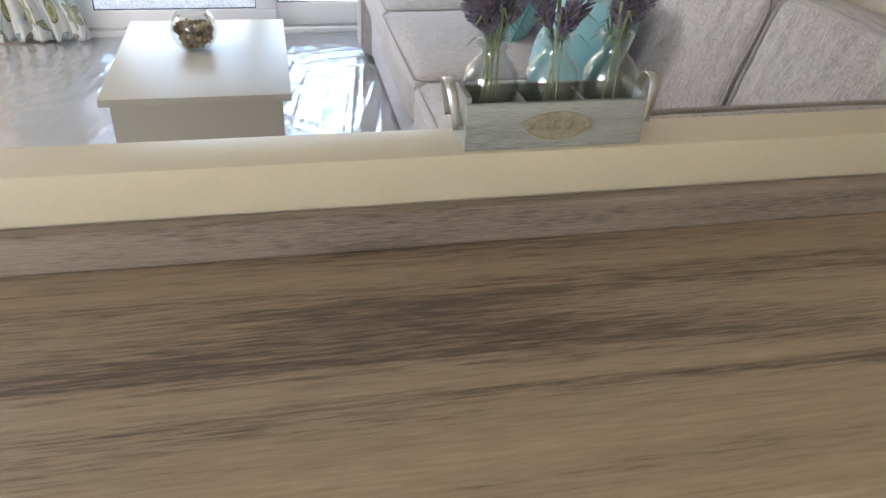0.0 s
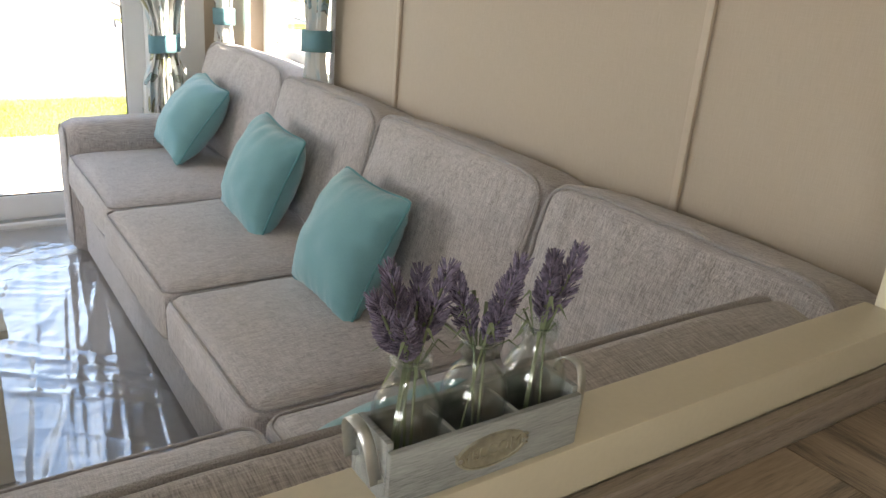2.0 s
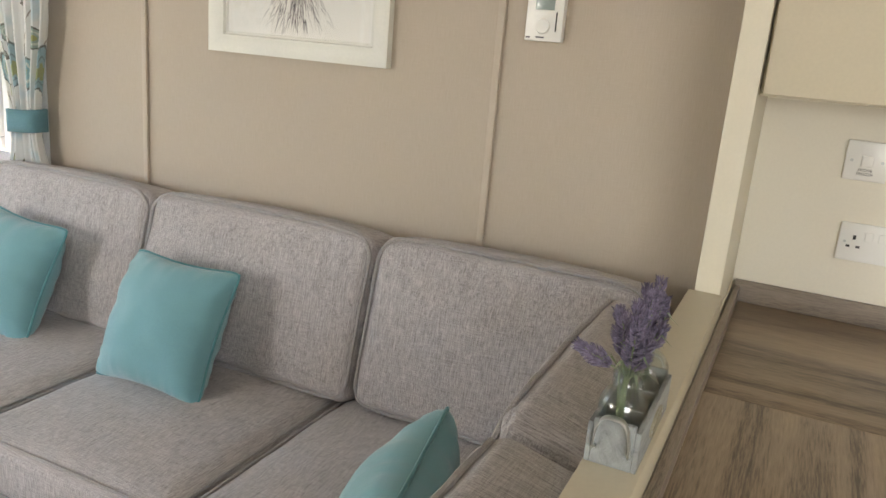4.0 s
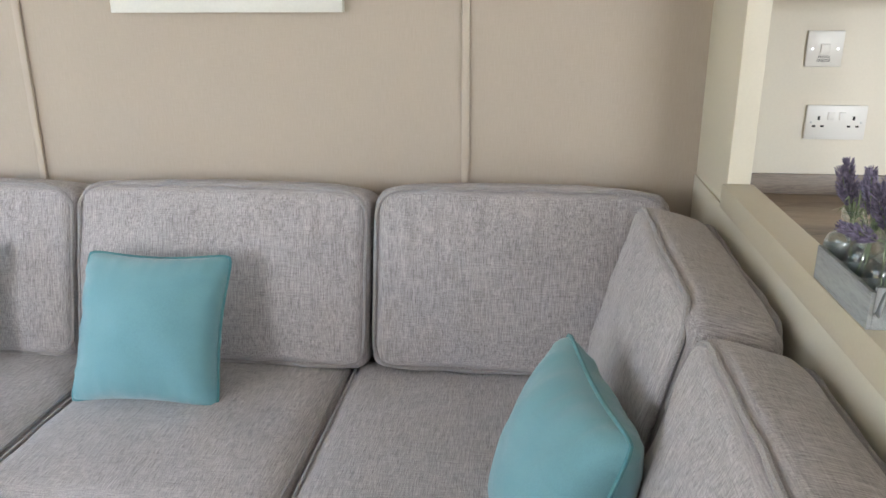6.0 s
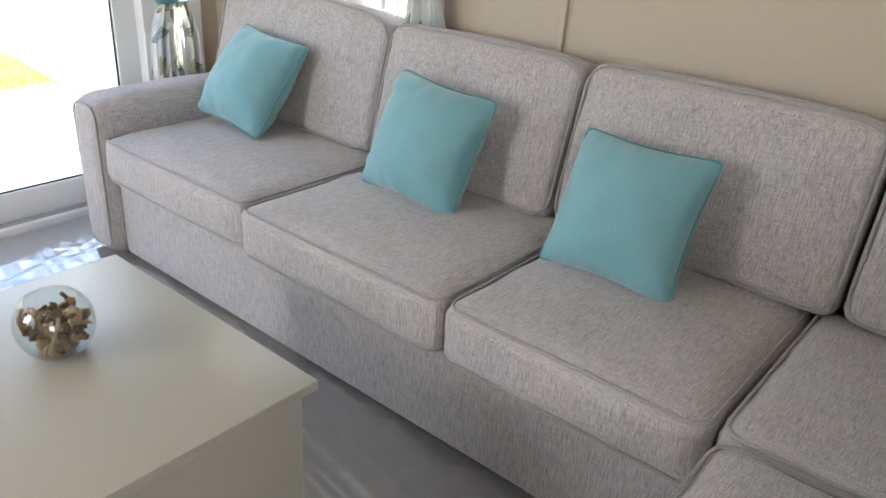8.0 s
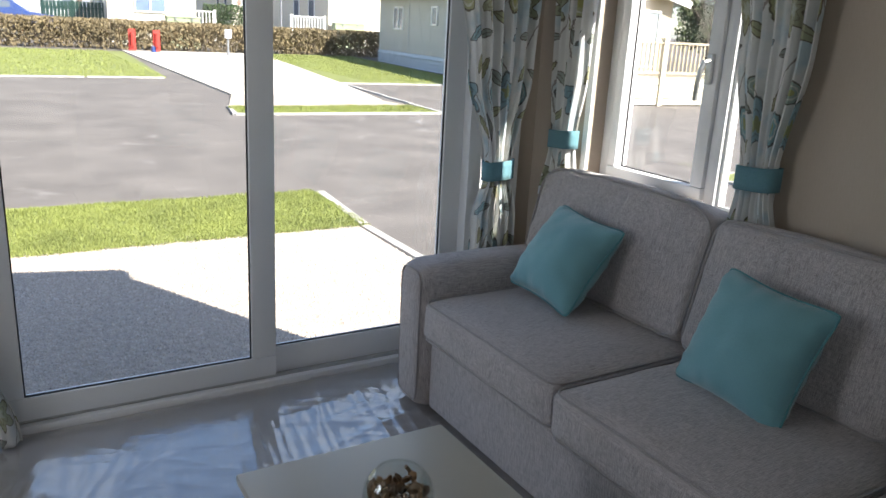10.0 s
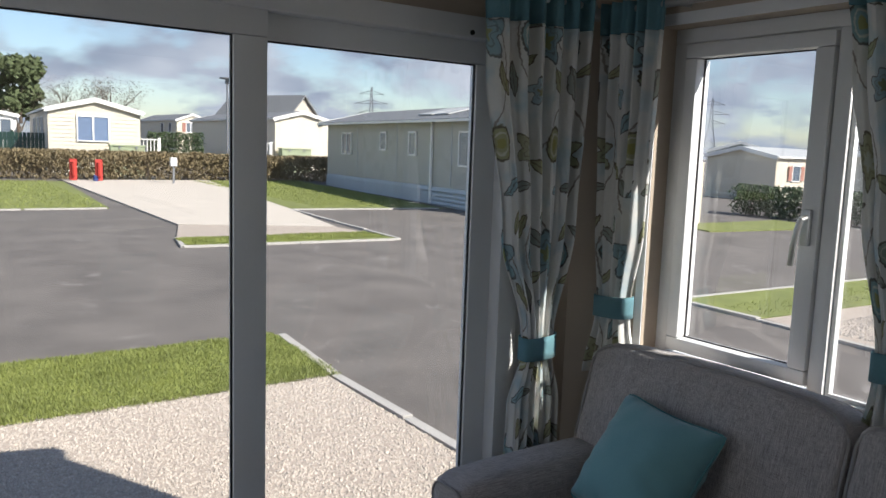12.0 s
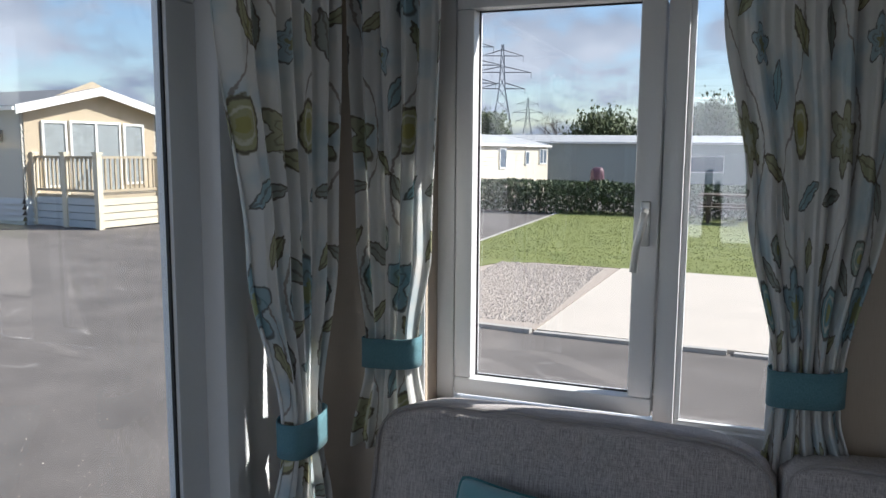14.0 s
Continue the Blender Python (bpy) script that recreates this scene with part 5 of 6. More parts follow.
def sheet(name, mat, poly, lift, label, category, thick=0.0, kind="structure"):
    """A flat piece of ground cover that follows the slope."""
    bm = bmesh.new()
    top = [bm.verts.new((x, y, gz(x, y) + lift)) for x, y in poly]
    bm.faces.new(top)
    bot = [bm.verts.new((x, y, gz(x, y) - 0.05)) for x, y in poly]
    for i in range(len(poly)):
        j = (i + 1) % len(poly)
        bm.faces.new((top[j], top[i], bot[i], bot[j]))
    bm.normal_update()
    if top[0].link_faces[0].normal.z < 0 and bm.faces[:][0].normal.z < 0:
        bmesh.ops.reverse_faces(bm, faces=bm.faces[:])
    return tagged(part(name, bm, mat, None, "", False), label, category, "", kind)


gx = [-1500, -300, -60, -20, 0, 10, 22, 26, 30, 36, 45, 60, 300, 1500]
gy = [-1500, -300, -60, -20, 0, 10, 20, 30, 40, 60, 120, 400, 1500]
me = bpy.data.meshes.new("ground")
me.from_pydata([(x, y, gz(x, y)) for y in gy for x in gx], [], [(j * len(gx) + i, j * len(gx) + i + 1, (j + 1) * len(gx) + i + 1, (j + 1) * len(gx) + i) for j in range(len(gy) - 1) for i in range(len(gx) - 1)])
me.materials.append(ASPHALT)
tagged(new("ground", me), "dark grey asphalt road and yard", "ground", "", "structure")
sheet("gravel_yard", GRAVEL, [(-9, 5.40), (1.95, 5.40), (1.97, 7.58), (-9, 7.56)], 0.02, "pale pinkish gravel in front of the caravan", "gravel")
sheet("path", CONCRETE, [(-9, 4.50), (1.95, 4.50), (1.95, 5.395), (-9, 5.395)], 0.024, "pale concrete strip outside the patio door", "path")
sheet("lawn_front", GRASSMAT, [(-9, 7.565), (1.97, 7.585), (2.10, 8.80), (-9, 9.25)], 0.03, "strip of rough lawn between gravel and road", "lawn")
sheet("lawn_left", GRASSMAT, [(-30, 20.9), (3.22, 20.9), (3.75, 30.2), (-30, 33.5)], 0.03, "mown lawn across the road", "lawn")
sheet("lawn_right", GRASSMAT, [(7.15, 19.95), (11.3, 19.5), (12.2, 28.0), (12.5, 31.5), (8.7, 31.0)], 0.03, "mown lawn beside the grey lodge", "lawn")
sheet("pad", CONCRETE, [(3.70, 17.3), (6.45, 16.2), (7.12, 19.9), (8.75, 31.0), (3.82, 31.0)], 0.035, "empty pale concrete caravan pad", "concrete pad")
sheet("pad_gravel", GRAVEL, [(3.15, 15.5), (6.6, 15.2), (6.45, 16.19), (3.70, 17.29)], 0.03, "gravel at the front of the pad", "gravel")
sheet("lawn_pad", GRASSMAT, [(3.0, 14.5), (6.7, 14.3), (6.58, 15.18), (3.2, 15.48)], 0.032, "narrow grass strip in front of the pad", "lawn")
sheet("lawn_side", GRASSMAT, [(7.02, 8.33), (6.97, 7.25), (8.3, 7.15), (9.9, 7.05), (10.6, 6.85), (11.05, 6.3), (11.05, -12), (21.5, -14), (21.6, 8.0), (13.0, 7.85), (11.2, 8.08)], 0.03, "broad lawn beside the lane", "lawn")
sheet("gravel_side", GRAVEL, [(6.95, 7.22), (6.74, 5.18), (11.03, 5.0), (11.03, 6.28), (10.55, 6.82), (9.85, 7.02), (8.3, 7.12)], 0.028, "gravel patch beside a concrete pad", "gravel")
sheet("pad_side", CONCRETE, [(6.74, 5.16), (6.3, -9), (11.03, -9), (11.03, 4.98)], 0.034, "pale concrete pad beyond the lane", "concrete pad")
sheet("lawn_deck", GRASSMAT, [(14.7, 14.6), (14.35, 13.3), (19.0, 12.7), (19.0, 14.6)], 0.03, "small lawn beside the timber deck", "lawn")


def kerbs(label, pts, w=0.075, lift=0.034, step=0.915):
    t = thing("kerb", label, "kerb", kind="structure")
    for (xa, ya), (xb, yb) in zip(pts, pts[1:]):
        L = math.dist((xa, ya), (xb, yb))
        n = max(1, round(L / step))
        for k in range(n):
            f0, f1 = k / n + 0.002, (k + 1) / n - 0.002
            x, y = xa + (xb - xa) * (f0 + f1) / 2, ya + (yb - ya) * (f0 + f1) / 2
            l = L * (f1 - f0) / 2
            ob = part("kerb_stone", boxes((-l, -w / 2, -0.08, l, w / 2, lift), bev=0.004), KERB, t, "", False)
            ob.matrix_basis = pose(x, y, gz(x, y), 0, 0, math.degrees(math.atan2(yb - ya, xb - xa)))
    return t


kerbs("pale concrete kerb beside the gravel and lawn", [(1.99, 4.4), (2.02, 7.58), (2.15, 8.84)])
kerbs("pale kerb along the lawn across the road", [(-12, 20.85), (3.2, 20.85)], step=1.6)
kerbs("pale kerb round the pad's grass strip", [(3.15, 15.5), (2.95, 14.46), (6.72, 14.26), (7.15, 19.9), (11.2, 19.5)], step=1.6)
kerbs("pale kerb beside the side lawn", [(6.26, -9.0), (6.69, 5.2), (6.92, 7.25), (6.98, 8.38), (11.2, 8.13), (13.0, 7.9), (21.4, 8.05)], step=1.8)


def scatter_mesh(name, mat, verts, faces, label, category):
    me = bpy.data.meshes.new(name)
    me.from_pydata(verts, [], faces)
    me.materials.append(mat)
    return tagged(new(name, me), label, category, "", "stuff")


def stones(name, x0, x1, y0, y1, n, size, seed, label):
    rr = random.Random(seed)
    V, F = [], []
    for _ in range(n):
        x, y = rr.uniform(x0, x1), rr.uniform(y0, y1)
        s = size * rr.uniform(0.5, 1.4)
        z = gz(x, y) + (0.028 if x > 6 else 0.02 if x < 2 else 0.003)
        b = len(V)
        a0 = rr.uniform(0, 6.28)
        ring = [(x + s * rr.uniform(0.7, 1.2) * math.cos(a0 + 1.2566 * i), y + s * rr.uniform(0.7, 1.2) * math.sin(a0 + 1.2566 * i), z - 0.002) for i in range(5)]
        V += ring + [(x + rr.uniform(-0.3, 0.3) * s, y + rr.uniform(-0.3, 0.3) * s, z + s * rr.uniform(0.5, 0.95))]
        F += [(b + i, b + (i + 1) % 5, b + 5) for i in range(5)]
    return scatter_mesh(name, STONE, V, F, label, "gravel")


stones("gravel_stones", -2.6, 1.96, 5.42, 7.66, 42000, 0.0108, 1, "loose pale pinkish gravel stones")

stones("loose_chips", 2.06, 3.4, 4.6, 9.2, 700, 0.0045, 21, "scattered pale stone chips on the tarmac")
stones("gravel_side_stones", 7.0, 10.9, 5.2, 6.75, 9000, 0.018, 22, "loose pale gravel stones beside the pad")


def blades(name, inside, x0, x1, y0, y1, n, h, seed, label, w=0.004):
    rr = random.Random(seed)
    V, F = [], []
    for _ in range(n):
        x, y = rr.uniform(x0, x1), rr.uniform(y0, y1)
        if not inside(x, y):
            continue
        hh = h * rr.uniform(0.5, 1.3) * (0.7 + 0.6 * abs(noise.noise(Vector((x * 2, y * 2, 0)))))
        a = rr.uniform(0, 6.28)
        lx, ly = rr.uniform(-0.6, 0.6) * hh, rr.uniform(-0.6, 0.6) * hh
        z = gz(x, y) + 0.028
        b = len(V)
        V += [(x - w * math.cos(a), y - w * math.sin(a), z), (x + w * math.cos(a), y + w * math.sin(a), z), (x + lx, y + ly, z + hh)]
        F.append((b, b + 1, b + 2))
    return scatter_mesh(name, BLADE, V, F, label, "grass")


blades("grass", lambda x, y: True, -3.2, 2.06, 7.52, 8.86, 70000, 0.032, 2, "short rough green grass at the gravel edge")
blades("grass_far", lambda x, y: y < 19.9 or y > 20.2, -14.0, 3.2, 20.95, 30.5, 40000, 0.04, 3, "short mown grass across the road", 0.012)
blades("grass_side", lambda x, y: y > 7.25 or x > 11.1, 7.1, 21.4, -4.0, 7.85, 60000, 0.028, 4, "short mown grass of the side lawn", 0.007)
blades("grass_lodge", lambda x, y: x < 11.3 + (y - 19.5) * 0.1, 8.0, 12.0, 20.2, 30.5, 14000, 0.04, 5, "short mown grass beside the lodge", 0.012)
blades("grass_pad", lambda x, y: True, 3.05, 6.6, 14.5, 15.3, 8000, 0.04, 6, "short grass before the pad", 0.008)


def hedge(label, a, b, width, hgt, n, leafmat, seed, leaf=0.05, bare=0.0):
    """A clipped hedge: upright stems with many small leaf clumps, ragged at the edges."""
    t = thing("hedge", label, "hedge")
    rr = random.Random(seed)
    L = math.dist(a, b)
    ux, uy = (b[0] - a[0]) / L, (b[1] - a[1]) / L
    V, F = [], []
    for _ in range(n):
        s, o = rr.random() * L, rr.gauss(0, 0.33) * width
        f = rr.random() ** 0.8
        if bare and f < 0.55 and rr.random() < bare * (0.6 + noise.noise(Vector((s * 0.8, f * 2, seed)))):
            continue
        top = hgt * (1 + 0.07 * noise.noise(Vector((s * 1.3, 0, seed))))
        x, y = a[0] + ux * s - uy * o, a[1] + uy * s + ux * o
        p = Vector((x, y, gz(x, y) + 0.02 + f * top))
        q = Euler((rr.uniform(0, 6.28), rr.uniform(0, 6.28), rr.uniform(0, 6.28))).to_matrix()
        l = leaf * rr.uniform(0.6, 1.4)
        bb = len(V)
        for c in ((-l, 0, 0), (0, -0.5 * l, 0.15 * l), (l, 0, 0), (0, 0.5 * l, 0.15 * l)):
            V.append(tuple(p + q @ Vector(c)))
        F.append((bb, bb + 1, bb + 2, bb + 3))
    me = bpy.data.meshes.new("foliage")
    me.from_pydata(V, [], F)
    me.materials.append(leafmat)
    ob = new("foliage", me); ob.parent = t; ob["kind"] = "stuff"
    bm = bmesh.new()
    for k in range(int(L * 5)):
        s, o = rr.random() * L, rr.uniform(-0.4, 0.4) * width
        x, y = a[0] + ux * s - uy * o, a[1] + uy * s + ux * o
        z = gz(x, y)
        rod(bm, (x, y, z - 0.02), (x + rr.uniform(-0.15, 0.15), y + rr.uniform(-0.15, 0.15), z + hgt * rr.uniform(0.7, 0.97)), 0.018, 0.006, 4)
    ob = part("stems", bm, TWIG, t); ob["kind"] = "stuff"
    return t


hedge("brown clipped winter hedge across the road", (-14, 33.2), (14.8, 31.2), 0.8, 0.98, 60000, HEDGEB, 7, 0.055, 0.35)
hedge("tall bare brown tree belt far behind the caravans", (-40, 100.0), (9.8, 100.0), 3.0, 5.6, 14000, TWIG, 17, 0.30)
hedge("low green bush hedge before the far caravan", (9.9, 44.0), (12.6, 43.6), 0.9, 1.75, 4500, HEDGEG, 18, 0.06)
hedge("dark green clipped hedge beyond the side lawn", (20.0, 16.5), (22.0, -8.0), 0.8, 0.88, 42000, HEDGEG, 8, 0.05)


def lap_wall(bm, p, q, z0, z1, step=0.15, lap=0.02, out=1):
    """Overlapping boards from p to q, leaning out at their lower edges."""
    d = Vector((q[0] - p[0], q[1] - p[1], 0)).normalized()
    nrm = Vector((d.y, -d.x, 0)) * out
    n = max(1, round((z1 - z0) / step))
    for k in range(n):
        za, zb = z0 + (z1 - z0) * k / n, z0 + (z1 - z0) * (k + 1) / n
        vs = [bm.verts.new(Vector((*w, z)) + nrm * o) for w, z, o in ((p, za, lap), (q, za, lap), (q, zb, 0), (p, zb, 0))]
        bm.faces.new(vs if out > 0 else vs[::-1])
        us = [bm.verts.new(Vector((*w, za)) + nrm * o) for w, o in ((p, 0), (q, 0), (q, lap), (p, lap))]
        bm.faces.new(us)


def far_window(parent, p, d, w, z0, z1, pane, lights=1, shutters=False, normal=(0, -1)):
    """A window on a far wall: p its middle, d along the wall, with frame, panes and maybe shutters."""
    ang = math.degrees(math.atan2(d[1], d[0]))
    wd = part("window", boxes((-w / 2 - 0.05, -0.05, z0 - 0.05, w / 2 + 0.05, 0.0, z0), (-w / 2 - 0.05, -0.05, z1, w / 2 + 0.05, 0.0, z1 + 0.05), (-w / 2 - 0.05, -0.05, z0, -w / 2, 0.0, z1), (w / 2, -0.05, z0, w / 2 + 0.05, 0.0, z1), *[(-w / 2 + w * k / lights - 0.03, -0.05, z0, -w / 2 + w * k / lights + 0.03, 0.0, z1) for k in range(1, lights)]), WHITEPAINT, parent, "", False)
    wd.matrix_basis = pose(p[0], p[1], 0, 0, 0, ang)
    for k in range(lights):
        part("pane", boxes((-w / 2 + w * k / lights + 0.002, -0.022, z0 + 0.002, -w / 2 + w * (k + 1) / lights - 0.002, -0.012, z1 - 0.002)), pane, wd, "", False)
    if shutters:
        for s in (-1, 1):
            part("shutter", boxes((s * (w / 2 + 0.2) - 0.13, -0.06, z0, s * (w / 2 + 0.2) + 0.13, -0.02, z1)), SHUTTER, wd, "", False)
    return wd


def caravan(label, at, turn, length, width, eaves, ridge, wall, roofmat, skirt, floor=0.45, fascia=WHITEPAINT, over=0.12, wins=()):
    """A park home. Own x runs along its length, own y across; its ends at +-length/2. wins: (side, middle, width, z0, z1, lights, shutters, pane)."""
    t = thing("caravan", label, "caravan", at=(at[0], at[1], gz(*at)), turn=turn)
    l, w = length / 2, width / 2
    for nm, p, q in (("wall", (-l, -w), (l, -w)), ("wall", (l, -w), (l, w)), ("wall", (l, w), (-l, w)), ("wall", (-l, w), (-l, -w))):
        bm = bmesh.new()
        lap_wall(bm, p, q, floor, eaves)
        if p[0] == q[0]:  # the gable's triangle
            s = 1 if p[0] > 0 else -1
            vs = [bm.verts.new((p[0] + s * 0.005, y, z)) for y, z in ((-w, eaves), (w, eaves), (0, ridge))]
            bm.faces.new(vs if s > 0 else vs[::-1])
        part(nm, bm, wall, t, "", False)
        bm = bmesh.new()
        lap_wall(bm, p, q, -0.1, floor, 0.13, 0.08)
        part("skirting", bm, skirt, t, "", False)
    for s in (-1, 1):
        bm = bmesh.new()
        e = (eaves - (ridge - eaves) * over / w)
        pr = [(0, ridge), (s * (w + over), e), (s * (w + over), e + 0.09), (0, ridge + 0.09)]
        A, B = ([bm.verts.new((x, y, z)) for y, z in pr] for x in (-l - over, l + over))
        for k in range(4):
            bm.faces.new((A[k], A[(k + 1) % 4], B[(k + 1) % 4], B[k]))
        bm.faces.new(A); bm.faces.new(B)
        bmesh.ops.recalc_face_normals(bm, faces=bm.faces[:])
        rf = part("roof", bm, roofmat, t, "", False)
        bm = bmesh.new()
        for x in (-l - over, l + over):
            d = 0.03 if x > 0 else -0.03
            vv = [bm.verts.new((x + k * d, y, z)) for k in (0, 1) for y, z in ((0, ridge + 0.10), (s * (w + over), e + 0.10), (s * (w + over), e - 0.08), (0, ridge - 0.08))]
            for f in ((0, 1, 2, 3), (4, 5, 6, 7), (0, 1, 5, 4), (1, 2, 6, 5), (2, 3, 7, 6), (3, 0, 4, 7)):
                bm.faces.new([vv[i] for i in f])
        bmesh.ops.recalc_face_normals(bm, faces=bm.faces[:])
        part("bargeboard", bm, fascia, rf, "", False)
        part("gutter", boxes((-l - over, s * (w + over + 0.03) - 0.03, e + 0.0, l + over, s * (w + over + 0.03) + 0.03, e + 0.07)), fascia, rf, "", False)
    for side, mid, ww, z0, z1, lights, sh, pane in wins:
        p, d = {"-y": ((mid, -w - 0.022), (1, 0)), "+y": ((mid, w + 0.022), (-1, 0)), "+x": ((l + 0.022, mid), (0, 1)), "-x": ((-l - 0.022, mid), (0, -1))}[side]
        far_window(t, p, d, ww, z0, z1, pane, lights, sh)
    return t


def railing(parent, a, b, z0, hgt, mat, step=0.12, post=True):
    """Deck rail from a to b: posts, top and bottom rails, and single balusters."""
    L = math.dist(a, b)
    ang = math.degrees(math.atan2(b[1] - a[1], b[0] - a[0]))
    m = pose(a[0], a[1], z0, 0, 0, ang)
    r = part("rail", boxes((0, -0.04, hgt - 0.05, L, 0.04, hgt), (0, -0.02, 0.06, L, 0.02, 0.11)), mat, parent, "", False)
    r.matrix_basis = m
    bal = boxes((-0.018, -0.015, 0.11, 0.018, 0.015, hgt - 0.05))
    b0 = part("baluster", bal, mat, r, "", False)
    n = int(L / step)
    for k in range(n):
        o = b0 if k == 0 else b0.copy()
        if k:
            scene.collection.objects.link(o)
            o.parent = r
        o.matrix_basis = pose((k + 0.5) * L / n, 0, 0)
    return r


def post(parent, x, y, z0, z1, mat, w=0.06):
    p = part("post", boxes((-w, -w, z0, w, w, z1), (-w - 0.015, -w - 0.015, z1, w + 0.015, w + 0.015, z1 + 0.04)), mat, parent, "", False)
    p.matrix_basis = pose(x, y, 0)
    return p


# The grey lodge with the deck: its long side looks at the road, its gable at the yard.
lodge = caravan("olive-grey lodge with a sand gable and a timber deck", (13.88, 23.0), 84.4, 11.9, 3.55, 2.36, 2.78, CLADGREY, ROOFING, SKIRT, floor=0.5, over=0.30, wins=(
    ("+y", 4.0, 0.8, 1.3, 1.98, 2, False, FARPANE), ("+y", 0.95, 0.36, 1.5, 2.0, 1, False, NETS), ("+y", -1.1, 0.40, 1.38, 2.0, 1, False, NETS), ("+y", -4.35, 0.95, 1.15, 2.0, 2, False, NETS)))
l_ = 11.9 / 2
part("gable_panel", boxes((-l_ - 0.032, -1.72, 0.55, -l_ - 0.022, 1.72, 2.34)), CLADSAND, lodge, "sand-coloured gable cladding", False)
bm = bmesh.new()
v = [bm.verts.new((-l_ - 0.03, y, z)) for y, z in ((-1.72, 2.34), (1.72, 2.34), (0, 3.02))]
bm.faces.new(v[::-1])
part("gable_top", bm, CLADSAND, lodge, "sand-coloured gable cladding", False)
for y, w_, z0 in ((-1.05, 0.5, 0.75), (1.05, 0.5, 0.75)):
    far_window(lodge, (-l_ - 0.04, y), (0, -1), w_, z0, 2.06, NETS)
far_window(lodge, (-l_ - 0.04, 0), (0, -1), 1.25, 0.60, 2.08, NETS, 2)
part("downpipe", boxes((-2.35, 1.80, 0.0, -2.27, 1.86, 2.34)), WHITEPAINT, lodge, "white downpipe", False)
part("wall_lamp", boxes((-5.42, 1.80, 1.66, -5.22, 1.90, 1.90)), DARK, lodge, "square black wall lamp", False)
for x in (-3.4, 0.0, 3.1):
    part("cover_strip", boxes((x - 0.015, 1.795, 0.56, x + 0.015, 1.803, 2.3)), SKIRT, lodge, "", False)
for x in (-2.2, -1.2):
    rl = part("rooflight", boxes((-0.42, -0.55, 0.0, 0.42, 0.55, 0.04), bev=0.01), ROOFLIGHT, lodge, "pale roof window", False)
    rl.matrix_basis = pose(x, 0.95, 2.78 + 0.09 - 0.42 * 0.95 / 1.775 + 0.01, -math.degrees(math.atan2(0.42, 1.775)), 0, 0)
part("flue", boxes((-3.6, 1.2, 2.45, -3.55, 1.25, 3.05)), WHITEPAINT, lodge, "slim white flue pipe", False)
deck = thing("deck", "timber deck with spindle rails before the lodge", "deck", at=(lodge.location.x, lodge.location.y, lodge.location.z), turn=84.4)
dx0, dx1, dy = -l_ - 1.95, -l_ - 0.05, 1.55
part("floor_boards", boxes((dx0, -dy - 1.3, 0.54, dx1, dy, 0.60)), DECKWOOD, deck, "", False)
# Grey boards paint the side in shade, cream boards the sunlit front.
for k in range(4):
    z = -0.05 + k * 0.15
    part("skirt_board", boxes((dx0, dy - 0.02, z, dx1, dy + 0.02, z + 0.135)), SKIRT, deck, "", False)
    part("skirt_board", boxes((dx0 - 0.02, -dy - 1.3, z, dx0 + 0.02, dy, z + 0.135)), SKIRTC, deck, "skirt board in cream, toned as sunlit", False)
railing(deck, (dx0, dy), (dx1, dy), 0.60, 0.78, DECKWOOD)
railing(deck, (dx0, -dy - 1.3), (dx0, dy), 0.60, 0.78, DECKWOOD)
for x, y in ((dx0, dy), (dx1, dy), (dx0, -dy - 1.3), (dx0, 0.0), ((dx0 + dx1) / 2, dy)):
    post(deck, x, y, -0.1, 1.42, SKIRTC)

caravan("cream caravan end-on behind the winter hedge", (6.12, 40.7), 86.0, 11.0, 3.3, 2.38, 2.80, CLADCREAM, ROOFING, CLADCREAM, wins=(("-x", 0.08, 1.08, 1.25, 2.15, 2, False, CURTAINB), ("+y", -3, 0.6, 1.3, 2.1, 1, False, FARPANE), ("+y", -1, 0.6, 1.3, 2.1, 1, False, FARPANE), ("+y", 1.5, 0.9, 1.3, 2.1, 1, False, FARPANE)))
for x, y, w_ in ((6.75, 34.6, 0.62), (15.75, 38.9, 0.75)):
    b_ = thing("storage_box", "pale green storage box against the caravan", "storage box", "green storage boxes", at=(x, y, gz(x, y)), turn=-5)
    part("body", boxes((-w_, -0.3, 0, w_, 0.3, 1.12)), GREENBOX, b_, "", False)
    part("lid", boxes((-w_ - 0.03, -0.33, 1.12, w_ + 0.03, 0.33, 1.18)), GREENBOX, b_, "", False)
    for sx in (-1, 1):
        part("latch", boxes((sx * w_ * 0.5 - 0.03, -0.345, 1.02, sx * w_ * 0.5 + 0.03, -0.3, 1.14)), GALV, b_, "", False)
caravan("cream caravan with brown shutters far behind", (18.5, 70.0), 92.0, 10.0, 2.5, 2.95, 3.42, CLADCREAM, ROOFING, CLADCREAM, wins=(("-x", 0.0, 1.0, 2.05, 2.75, 3, True, FARPANE), ("+y", -3.5, 0.7, 2.0, 2.7, 1, False, FARPANE), ("+y", -1.5, 0.7, 2.0, 2.7, 1, False, FARPANE)))
caravan("cream caravan beside the grey lodge", (16.2, 45.5), 92.0, 12.0, 3.0, 2.60, 2.98, CLADCREAM, ROOFING, CLADCREAM, wins=(("+y", -4, 0.7, 1.4, 2.2, 1, False, FARPANE), ("+y", -2, 0.7, 1.4, 2.2, 1, False, FARPANE)))
caravan("pale lodge with a white veranda rail", (0.4, 45.6), 78.0, 9.0, 4.6, 2.35, 2.85, CLADPALE, ROOFING, CLADPALE, wins=(("-x", 0.9, 1.4, 1.2, 2.2, 1, False, FARPANE), ("-x", -1.0, 0.7, 1.4, 2.1, 1, False, FARPANE)))
